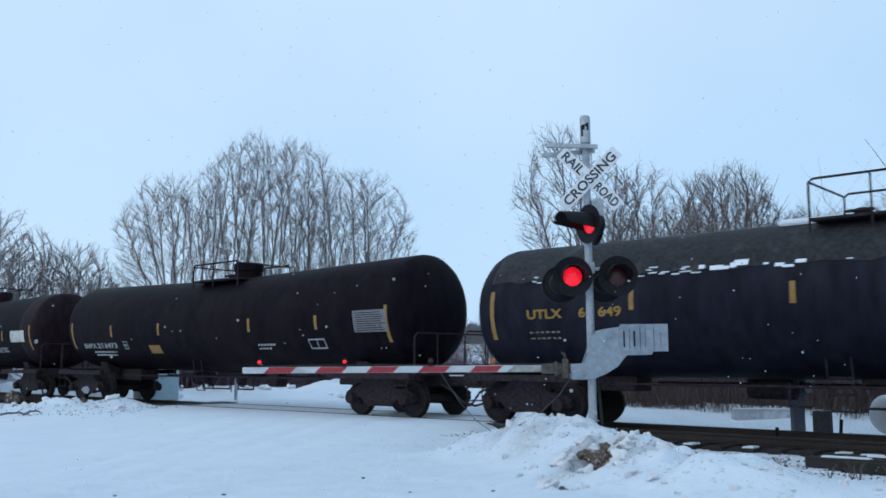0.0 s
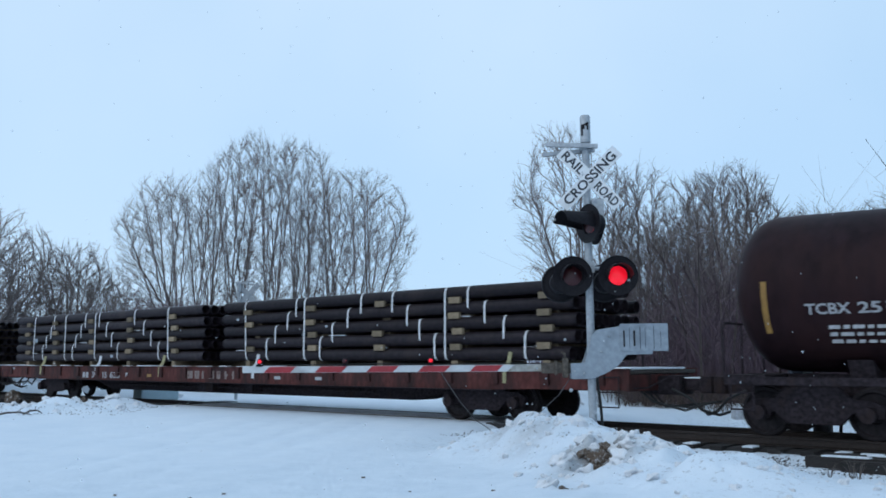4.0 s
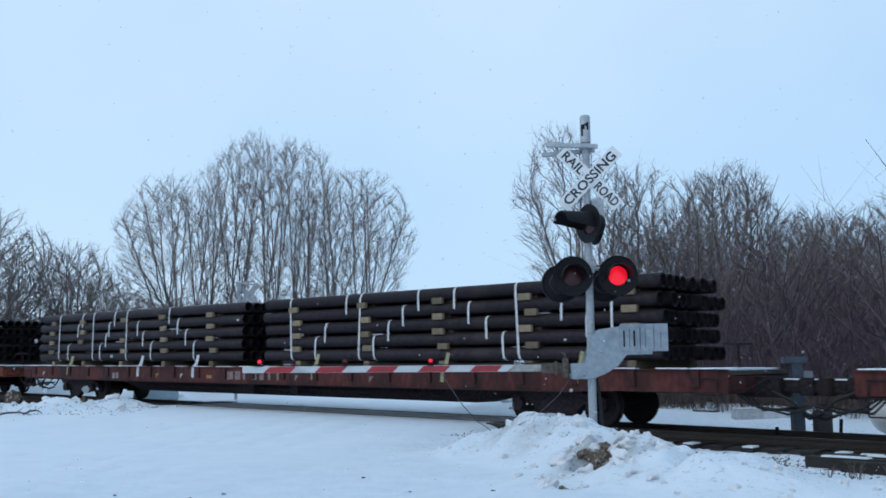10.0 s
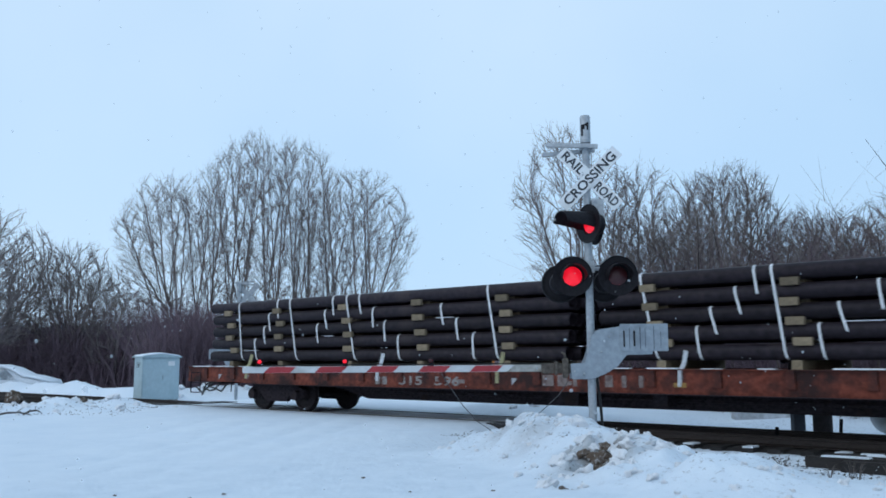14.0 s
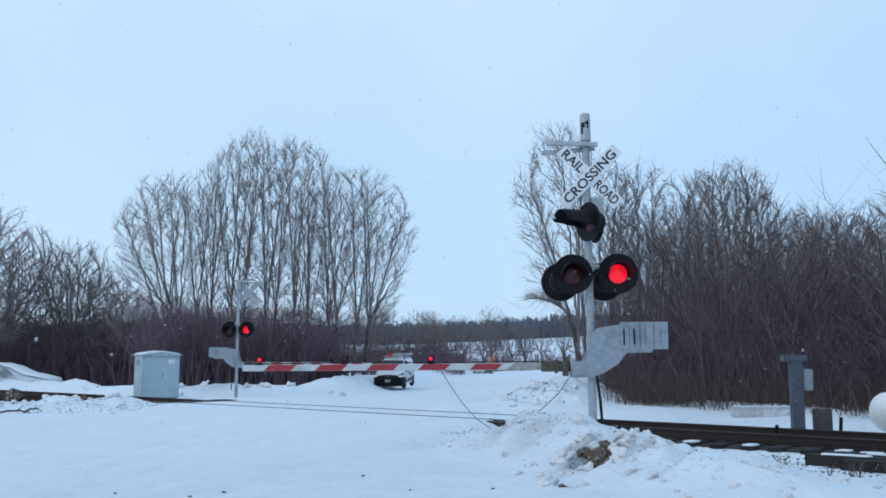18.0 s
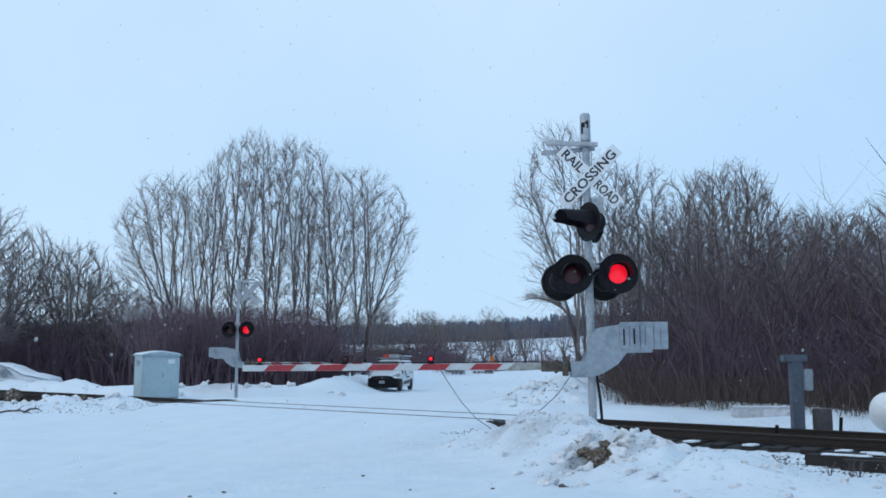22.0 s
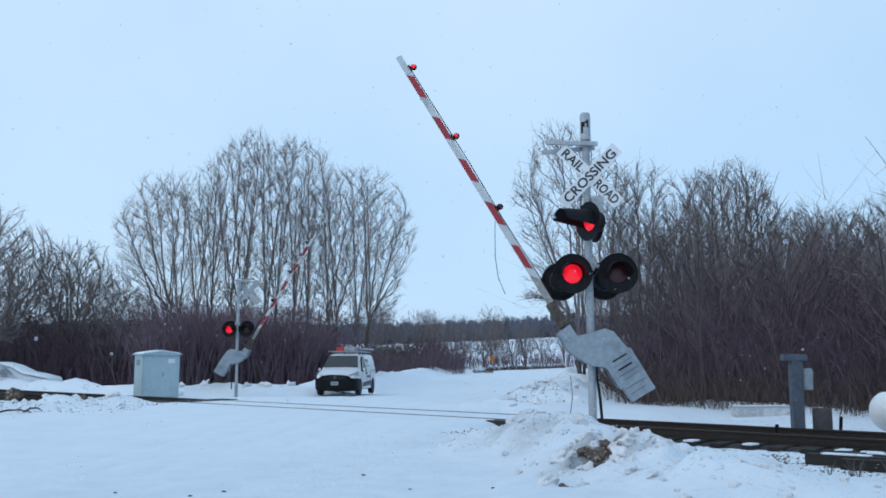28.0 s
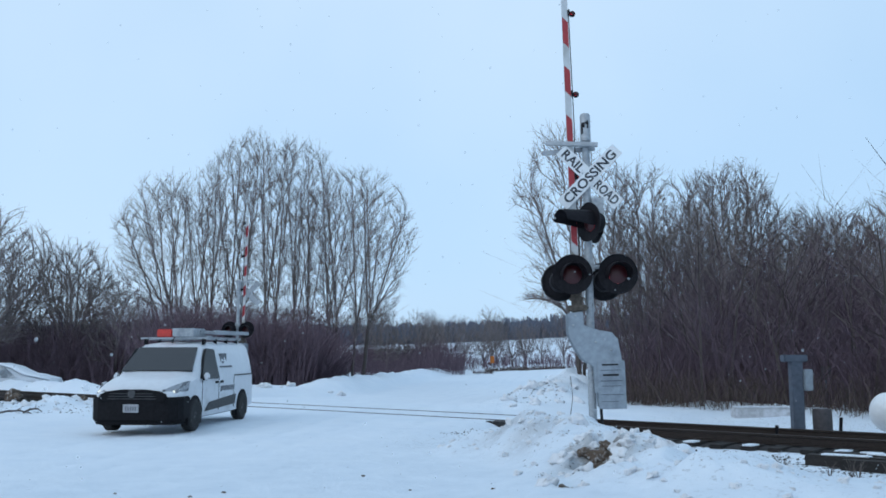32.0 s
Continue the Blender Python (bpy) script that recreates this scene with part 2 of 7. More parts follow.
# ---------- mesh tools ----------
class Shape:
    """Collects the faces of one mesh."""

    def __init__(self):
        self.v, self.f = [], []

    def box(self, x0, x1, y0, y1, z0, z1):
        b = len(self.v)
        self.v += [(x, y, z) for z in (z0, z1) for y in (y0, y1) for x in (x0, x1)]
        self.f += [tuple(b + i for i in q) for q in ((0, 2, 3, 1), (4, 5, 7, 6), (0, 1, 5, 4), (2, 6, 7, 3), (0, 4, 6, 2), (1, 3, 7, 5))]
        return self

    def tube(self, path, radius, n=8, cap=True, flat=1.0):
        """A tube along a path; radius is one number or one for each point."""
        pts = [Vector(p) for p in path]
        rad = [radius] * len(pts) if isinstance(radius, (int, float)) else list(radius)
        b = len(self.v)
        side = None
        for i, p in enumerate(pts):
            t = (pts[min(i + 1, len(pts) - 1)] - pts[max(i - 1, 0)]).normalized()
            if side is None:
                side = t.orthogonal().normalized()
            side = (side - t * side.dot(t)).normalized()
            up = t.cross(side)
            for k in range(n):
                a = 2 * math.pi * k / n
                self.v.append(tuple(p + (side * math.cos(a) + up * math.sin(a) * flat) * rad[i]))
        for i in range(len(pts) - 1):
            for k in range(n):
                a, c = b + i * n + k, b + i * n + (k + 1) % n
                self.f.append((a, c, c + n, a + n))
        if cap:
            self.f.append(tuple(b + k for k in reversed(range(n))))
            self.f.append(tuple(b + (len(pts) - 1) * n + k for k in range(n)))
        return self

    def lathe(self, rings, axis="x", n=32, at=(0, 0, 0), caps=True):
        """Turned about an axis: rings of (place along the axis, radius)."""
        b = len(self.v)
        for s, r in rings:
            for k in range(n):
                a = 2 * math.pi * k / n
                c, d = r * math.cos(a), r * math.sin(a)
                q = {"x": (s, c, d), "y": (d, s, c), "z": (c, d, s)}[axis]
                self.v.append((q[0] + at[0], q[1] + at[1], q[2] + at[2]))
        for i in range(len(rings) - 1):
            for k in range(n):
                a, c = b + i * n + k, b + i * n + (k + 1) % n
                self.f.append((a, c, c + n, a + n))
        if caps:
            self.f.append(tuple(b + k for k in reversed(range(n))))
            self.f.append(tuple(b + (len(rings) - 1) * n + k for k in range(n)))
        return self

    def prism(self, outline, a0, a1, axis="y"):
        """An outline of (u, w) pushed from a0 to a1 along an axis; u, w are the other two axes in order."""
        b, n = len(self.v), len(outline)
        for a in (a0, a1):
            for u, w in outline:
                self.v.append({"x": (a, u, w), "y": (u, a, w), "z": (u, w, a)}[axis])
        self.f.append(tuple(b + i for i in range(n)))
        self.f.append(tuple(b + n + i for i in reversed(range(n))))
        for i in range(n):
            j = (i + 1) % n
            self.f.append((b + i, b + n + i, b + n + j, b + j))
        return self

    def moved(self, m, start=0):
        self.v[start:] = [tuple(m @ Vector(p)) for p in self.v[start:]]
        return self

    def mesh(self, name, mat, smooth=False, bevel=0.0):
        me = bpy.data.meshes.new(name)
        me.from_pydata(self.v, [], self.f)
        bm = bmesh.new()
        bm.from_mesh(me)
        bmesh.ops.recalc_face_normals(bm, faces=bm.faces)
        if bevel:
            edges = [e for e in bm.edges if len(e.link_faces) == 2 and e.calc_face_angle(0) > 0.6]
            bmesh.ops.bevel(bm, geom=edges, offset=bevel, segments=2, affect="EDGES", clamp_overlap=True)
        for f in bm.faces:
            f.smooth = smooth
        if smooth:
            for e in bm.edges:
                e.smooth = not (len(e.link_faces) == 2 and e.calc_face_angle(0) > 0.7)
        bm.to_mesh(me)
        bm.free()
        me.materials.append(mat)
        return me


def part(name, shape, mat, parent, label="", at=None, smooth=False, bevel=0.0):
    data = shape if isinstance(shape, bpy.types.Mesh) else shape.mesh(name, mat, smooth, bevel)
    ob = new(name, data)
    ob.parent = parent
    if at is not None:
        ob.matrix_basis = at
    return tagged(ob, label)


def thing(name, label, category, at=None, group="", kind=""):
    ob = new(name)
    ob.empty_display_size = 0.3
    if at is not None:
        ob.matrix_basis = at
    return tagged(ob, label, category, group, kind)


def solid(name, shape, mat, label, category="", at=None, smooth=False, bevel=0.0, group="", kind=""):
    ob = new(name, shape.mesh(name, mat, smooth, bevel))
    if at is not None:
        ob.matrix_basis = at
    return tagged(ob, label, category, group, kind)


def words(name, text, size, mat, parent, at, width=None, label=""):
    """Letters as a mesh, from the built-in font, standing in the local x-y plane."""
    cu = bpy.data.curves.new(name, "FONT")
    cu.body, cu.size, cu.align_x, cu.align_y, cu.extrude, cu.resolution_u = text, size, "CENTER", "CENTER", 0.002, 3
    cu.offset = size * 0.022
    tmp = bpy.data.objects.new(name, cu)
    me = bpy.data.meshes.new_from_object(tmp)
    bpy.data.objects.remove(tmp)
    bpy.data.curves.remove(cu)
    me.materials.clear()
    me.materials.append(mat)
    if width:
        xs = [v.co.x for v in me.vertices]
        k = width / (max(xs) - min(xs))
        for v in me.vertices:
            v.co.x *= k
    ob = new(name, me)
    ob.parent = parent
    ob.matrix_basis = at
    return tagged(ob, label)


# ---------- ground ----------
def vnoise(x, y, scale, seed):
    """Smooth value noise in -1..1 on arrays."""
    x, y = x / scale, y / scale
    xi, yi = np.floor(x), np.floor(y)
    fx, fy = x - xi, y - yi
    fx, fy = fx * fx * (3 - 2 * fx), fy * fy * (3 - 2 * fy)

    def h(a, b):
        v = np.sin(a * 127.1 + b * 311.7 + seed * 74.7) * 43758.5453
        return (v - np.floor(v)) * 2 - 1

    return (h(xi, yi) * (1 - fx) + h(xi + 1, yi) * fx) * (1 - fy) + (h(xi, yi + 1) * (1 - fx) + h(xi + 1, yi + 1) * fx) * fy


def step(a, b, x):
    t = np.clip((x - a) / (b - a), 0, 1)
    return t * t * (3 - 2 * t)


ROAD = radians(33.1)   # heading of the road, left of the track's normal
RX, RY = -math.sin(ROAD), math.cos(ROAD)
CROSS_L, CROSS_R = -25.0, -12.2   # the crossing's ends along the track


def ridge(x, y, pts, width, lump, seed):
    """Height of a ploughed ridge along a line of (x, y, height)."""
    best = np.zeros_like(x)
    for (ax, ay, ah), (bx, by, bh) in zip(pts[:-1], pts[1:]):
        dx, dy = bx - ax, by - ay
        t = np.clip(((x - ax) * dx + (y - ay) * dy) / (dx * dx + dy * dy), 0, 1)
        dist = np.hypot(x - ax - t * dx, y - ay - t * dy)
        hgt = ah + (bh - ah) * t
        prof = np.clip(1 - dist / width, 0, 1)
        best = np.maximum(best, hgt * prof * prof * (3 - 2 * prof) / 1.0)
    n = vnoise(x, y, 0.9, seed) * 0.5 + vnoise(x, y, 0.4, seed + 1) * 0.3 + vnoise(x, y, 0.2, seed + 2) * 0.2
    return best * (1 + lump * n)


def plan(l, d, h):
    p = spot(l, d)
    return (p.x, p.y, h)


NEAR_BANK = [plan(0.95, 13.7, 0.36), plan(1.35, 13.2, 0.58), plan(1.85, 12.6, 0.47), plan(2.05, 11.4, 0.33), plan(2.35, 10.2, 0.36), plan(2.8, 9.4, 0.34), plan(3.5, 8.7, 0.14), plan(4.6, 7.6, 0.15), plan(8, 5, 0.15)]
LEFT_BANK = [plan(-14.5, 22.6, 0.2), plan(-12.0, 23.6, 0.15), plan(-10.4, 24.8, 0.17), plan(-9.6, 27.0, 0.14), plan(-9.4, 28.6, 0.14)]
CAR_DRIFT = [(-36, 3.5, 0.05), (-39, 3.6, 0.6), (-42, 3.5, 0.5), (-62, 3.4, 0.5)]
FAR_BANK = [plan(-24, 37, 0.45), plan(-12, 37.5, 0.34), plan(-8.0, 37.8, 0.56), plan(-6.3, 38.6, 0.42), plan(-6.0, 39.5, 0.26), plan(-5.6, 42, 0.64), plan(-5.4, 46, 0.76), plan(-5.3, 50, 0.76), plan(-5.0, 56, 0.74), plan(-4.2, 63, 0.75), plan(-0.8, 85, 0.6)]
HOLLOWS = ((1.74, 10.45, 0.30, 0.17), (1.93, 11.0, 0.16, 0.08), (1.25, 9.5, 0.09, 0.05), (2.6, 9.6, 0.18, 0.06))     # dug-out dirty hollows in the near bank
FAR_STRIP = [plan(7.4, 26.0, 0.12), plan(8.2, 24.6, 0.16), plan(8.9, 23.4, 0.14), plan(9.6, 22.4, 0.1)]
FAR_RIGHT = [plan(1.9, 24.6, 0.2), plan(2.8, 26.2, 0.45), plan(3.8, 28.5, 0.70), plan(4.8, 32.5, 0.85), plan(5.7, 41, 0.90), plan(7.6, 55, 0.6)]


def ground_height(x, y):
    ex, ey = x - EYE[0], y - EYE[1]
    u, w = ex * RX + ey * RY, ex * RY - ey * RX
    far = np.hypot(ex, ey)
    z = -0.45 * step(24, 52, u) * step(2, 7, y)
    z = z + 1.2 * step(60, 120, far) * step(0, 60, u) + 5.2 * step(110, 300, far) * step(0, 60, u) + 4.5 * step(300, 560, far) * step(0, 100, u)
    z = z + 3.2 * step(-25, 70, ex * CH + ey * SH) * step(110, 300, far) * step(0, 60, u)
    bed = 1 - step(1.5, 2.6, np.abs(y))
    road = step(CROSS_L - 0.4, CROSS_L + 0.4, x) * (1 - step(CROSS_R + 0.2, CROSS_R + 0.9, x))
    z = z - 0.24 * bed * (1 - road) - 0.012 * bed * road
    side = step(CROSS_R, CROSS_R + 3, x)
    z = z - 0.28 * side * step(-6.5, -3.2, y) * (1 - step(-2.2, -1.4, y)) - 0.18 * side * step(1.4, 2.4, y) * (1 - step(4, 8, y))
    left = 1 - step(CROSS_L - 3.5, CROSS_L - 0.8, x)
    z = z - 0.20 * left * step(-9.0, -4.5, y) * (1 - step(-2.2, -1.4, y)) - 0.12 * left * step(1.4, 2.4, y) * (1 - step(5, 9, y))
    onroad = step(-12.0, -10.6, w) * (1 - step(-1.2, -0.1, w))
    z = z - 0.09 * step(2.6, 8.0, -y) * onroad
    nb, lb = ridge(x, y, NEAR_BANK, 1.35, 0.75, 3), ridge(x, y, LEFT_BANK, 1.7, 1.9, 7)
    fb, fr = ridge(x, y, FAR_BANK, 2.4, 0.35, 11), ridge(x, y, FAR_RIGHT, 2.5, 0.6, 17)
    clear = step(1.3, 2.6, np.abs(y))
    z = z + nb * clear + (lb + fb + fr + ridge(x, y, FAR_STRIP, 0.9, 0.3, 41) + ridge(x, y, CAR_DRIFT, 1.3, 0.4, 43)) * clear
    la, da = ex * CH + ey * SH, -ex * SH + ey * CH
    for hl, hd, hr, deep in HOLLOWS:
        q = np.hypot((la - hl) / hr, (da - hd) / (hr * 1.5))
        q = q * (1 + 0.35 * vnoise(x, y, 0.35, 61))
        z = z - deep * np.exp(-q ** 4) + deep * 0.55 * np.exp(-((q - 1.35) / 0.35) ** 2) * (0.6 + 0.8 * vnoise(x, y, 0.3, 67))
    rough = np.clip(far / 25, 0.4, 3)
    z = z + (vnoise(x, y, 3.1, 23) * 0.03 + vnoise(x, y, 0.7, 29) * 0.015 * (1 - 0.7 * onroad)) * clear * rough * (1 - 0.6 * onroad)
    # packed road; right of the crossing the near snow's shade uses this tone too
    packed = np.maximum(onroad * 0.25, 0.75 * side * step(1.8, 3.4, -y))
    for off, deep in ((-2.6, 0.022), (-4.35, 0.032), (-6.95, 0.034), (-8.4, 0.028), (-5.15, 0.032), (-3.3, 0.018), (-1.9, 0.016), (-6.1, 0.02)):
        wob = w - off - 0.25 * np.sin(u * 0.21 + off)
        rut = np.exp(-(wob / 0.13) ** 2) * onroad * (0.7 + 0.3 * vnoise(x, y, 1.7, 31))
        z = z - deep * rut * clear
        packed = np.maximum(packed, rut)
    return z, packed, np.clip(nb * 3, 0, 1), np.clip((lb + fr) * 2, 0, 1), side


def spaced(*runs):
    vals = []
    for a, b, n in runs:
        vals += list(np.linspace(a, b, n, endpoint=False))
    return np.array(vals)


gd = np.concatenate([-np.geomspace(2600, 4, 16), spaced((0, 7, 14), (7, 8.8, 16), (8.8, 12.2, 85), (12.2, 16, 44), (16, 46, 115), (46, 125, 60)), np.geomspace(125, 2700, 30)])
gl = np.concatenate([-np.geomspace(2600, 62, 18), spaced((-60, -26, 34), (-26, -8, 70), (-8, 0.4, 46), (0.4, 3.6, 80), (3.6, 8, 30), (8, 40, 45)), np.geomspace(40, 2600, 20)])
GL, GD = np.meshgrid(gl, gd)
GX, GY = EYE[0] + GL * CH - GD * SH, EYE[1] + GL * SH + GD * CH
GZ, g_packed_shade, g_near, g_banks, g_side = ground_height(GX, GY)
nrow, ncol = GX.shape
gi = np.arange(nrow * ncol).reshape(nrow, ncol)
gme = bpy.data.meshes.new("ground")
gme.from_pydata(np.stack([GX.ravel(), GY.ravel(), GZ.ravel()], 1).tolist(), [], np.stack([gi[:-1, :-1].ravel(), gi[:-1, 1:].ravel(), gi[1:, 1:].ravel(), gi[1:, :-1].ravel()], 1).tolist())
gravel = np.clip(g_side * (1 - step(4.2, 7.0, np.abs(GY))) * 0.9 + g_banks * 0.6 + g_near * 0.45 + 0.10 * g_packed_shade, 0, 1)
dirt_spots = ((1.72, 10.3, 0.40, 1.0), (1.86, 10.7, 0.34, 1.0), (1.62, 11.1, 0.24, 0.7), (1.25, 9.4, 0.10, 1.0), (2.3, 10.2, 0.3, 0.3), (1.2, 12.4, 0.35, 0.35), (0.9, 13.2, 0.3, 0.4), (-11.5, 27.3, 0.8, 0.55), (-15.2, 26.6, 0.8, 0.6), (2.7, 27.5, 0.8, 0.5), (-9.3, 37.6, 1.2, 0.45))
clods = np.zeros_like(GX)
for sl, sd, sr, amount in dirt_spots:
    sp = spot(sl, sd)
    clods = np.maximum(clods, amount * np.exp(-((GX - sp.x) ** 2 + (GY - sp.y) ** 2) / sr ** 2))
wear_shade = gme.color_attributes.new("wear_shade", "FLOAT_COLOR", "POINT")
wear_shade.data.foreach_set("color", np.stack([g_packed_shade.ravel(), gravel.ravel(), clods.ravel(), np.ones(GX.size)], 1).astype(np.float32).ravel())
gme.materials.append(M_GROUND)
gme.polygons.foreach_set("use_smooth", [True] * len(gme.polygons))
tagged(new("ground", gme), "snow-covered ground with packed road and ploughed banks", "ground", kind="structure")


def floor_at(x, y):
    return float(ground_height(np.array([x], float), np.array([y], float))[0][0])


# ---------- track ----------
track = thing("railway_track", "single railway track with rusty rails, half buried in snow", "track", kind="structure")
rail_profile = [(-0.07, -0.17), (0.07, -0.17), (0.07, -0.155), (0.012, -0.135), (0.012, -0.045), (0.036, -0.035), (0.036, -0.006), (0.028, 0), (-0.028, 0), (-0.036, -0.006), (-0.036, -0.035), (-0.012, -0.045), (-0.012, -0.135), (-0.07, -0.155)]
for ry in (-0.7535, 0.7535):
    sh = Shape()
    sh.prism([(u + ry, w) for u, w in rail_profile], -320, 160, "x")
    part("rail", sh, M_RAIL, track)
for b0, b1 in ((CROSS_R + 0.5, 90), (-150, CROSS_L + 0.1)):
    sh = Shape()
    nx = int((b1 - b0) / 0.4)
    rng = random.Random(5)
    ys = [-1.75, -1.45, -1.2, -0.9, -0.6, -0.3, 0, 0.3, 0.6, 0.9, 1.2, 1.5, 1.8]
    zs = [-0.36, -0.27, -0.205, -0.19, -0.2, -0.2, -0.2, -0.2, -0.2, -0.19, -0.2, -0.26, -0.36]
    for i in range(nx + 1):
        for yy, zz in zip(ys, zs):
            sh.v.append((b0 + (b1 - b0) * i / nx, yy + rng.uniform(-0.05, 0.05), zz + rng.uniform(-0.02, 0.02)))
    k = len(ys)
    for i in range(nx):
        for j in range(k - 1):
            sh.f.append((i * k + j, i * k + j + 1, (i + 1) * k + j + 1, (i + 1) * k + j))
    part("ballast", sh, M_BALLAST, track, "dark ballast with blown snow", smooth=True)
tie_mesh = Shape().box(-0.115, 0.115, -1.46, 1.3, -0.26, -0.172).mesh("tie", M_TIE, bevel=0.012)
tie_cap = Shape().box(-0.105, 0.10, -1.45, -1.12, -0.172, -0.146).mesh("tie_snow", M_SNOW, bevel=0.015)
rng = random.Random(8)
for k in range(60):
    x = -11.6 + 0.52 * k
    t_ob = part("tie", tie_mesh, M_TIE, track, at=pose(x + rng.uniform(-0.03, 0.03), rng.uniform(-0.06, 0.06), 0, 0, 0, rng.uniform(-1.5, 1.5)))
    if rng.random() < 0.5:
        part("snow_patch", tie_cap, M_SNOW, t_ob)
for k in range(24):
    part("tie", tie_mesh, M_TIE, track, at=pose(-25.6 - 0.52 * k, 0, 0, 0, 0, rng.uniform(-1.5, 1.5)))
# rubber panels of the crossing, bare only at their ends
panel = Shape().box(-0.42, 0.42, -0.28, 0.28, -0.16, 0.006).mesh("crossing_panel", M_HOSE, bevel=0.015)
for px in (CROSS_R + 0.55, CROSS_L + 0.2):
    for py in (-1.10, -0.36, 0.36, 1.10):
        part("crossing_panel", panel, M_HOSE, track, "black rubber crossing panel", at=pose(px + rng.uniform(-0.25, 0.25), py, 0.0))


# ---------- crossing signals ----------
def flasher(parent, at, key, reach=0.28):
    """A round signal light: background plate, housing, hood and turning lens. Local -y is its face."""
    rim = Shape().lathe([(0.02, 0.275), (0.0, 0.295), (-0.02, 0.30), (-0.012, 0.275), (0.0, 0.165), (0.02, 0.162)], "y", 36, caps=False)
    head = part("flasher_light", rim, M_BLACK, parent, "round black flashing light", at=at, smooth=True)
    can = Shape().lathe([(0.012, 0.17), (0.12, 0.175), (0.2, 0.15), (0.23, 0.08)], "y", 24)
    part("housing", can, M_BLACK, head, smooth=True)
    hood = Shape()
    seg = 20
    for i, yy in enumerate((-0.005, -reach)):
        for k in range(seg + 1):
            a = radians(-25 + 230 * k / seg) if i == 0 else radians(5 + 170 * k / seg)
            for r in (0.185, 0.178):
                hood.v.append((r * math.cos(a), yy, r * math.sin(a) - (0.02 if i else 0)))
    n = (seg + 1) * 2
    for k in range(seg):
        a = 2 * k
        hood.f += [(a, a + 2, n + a + 2, n + a), (a + 1, n + a + 1, n + a + 3, a + 3), (n + a, n + a + 2, n + a + 3, n + a + 1)]
    part("hood", hood, M_BLACK, head, smooth=True)
    lens = lens_disc(0.142, 0.035)
    lob = part("lens", lens, M_LIT, head, "red lens, lit on one face", at=pose(0, 0.015, 0))
    MOVERS.append((lob, pose(0, 0.015, 0), key))
    return head


M_ARM = material("weathered_white_arm_paint", (0.52, 0.545, 0.56), 0.6, 0, 0.08, 4, 0.05, (0.40, 0.41, 0.41), 0.25, 2)
M_CLAMP = material("rusty_clamp_steel", (0.10, 0.085, 0.07), 0.8, 0.1, 0.4, 5, 0.3, (0.05, 0.035, 0.03), 0.4, 3)
M_ARMROOT = material("weathered_grey_board", (0.33, 0.33, 0.31), 0.8, 0, 0.2, 4, 0.2, (0.17, 0.14, 0.10), 0.3, 2.5)
LENSES = {}
MIRROR = Matrix.Diagonal((-1, 1, 1, 1))
MOVERS = []


def lens_disc(r, bulge):
    """A lens plate with a lit face towards -y and a dark one towards +y; one mesh for each size."""
    if (r, bulge) in LENSES:
        return LENSES[r, bulge]
    sh = Shape().lathe([(-bulge, 0.02), (-bulge * 0.85, r * 0.5), (-bulge * 0.4, r * 0.86), (-0.004, r), (0.004, r), (bulge * 0.4, r * 0.86), (bulge * 0.85, r * 0.5), (bulge, 0.02)], "y", 32)
    me = sh.mesh("lens", M_LIT, True)
    me.materials.append(M_UNLIT)
    for p in me.polygons:
        p.material_index = 1 if p.center.y > 0 else 0
    LENSES[r, bulge] = me
    return me


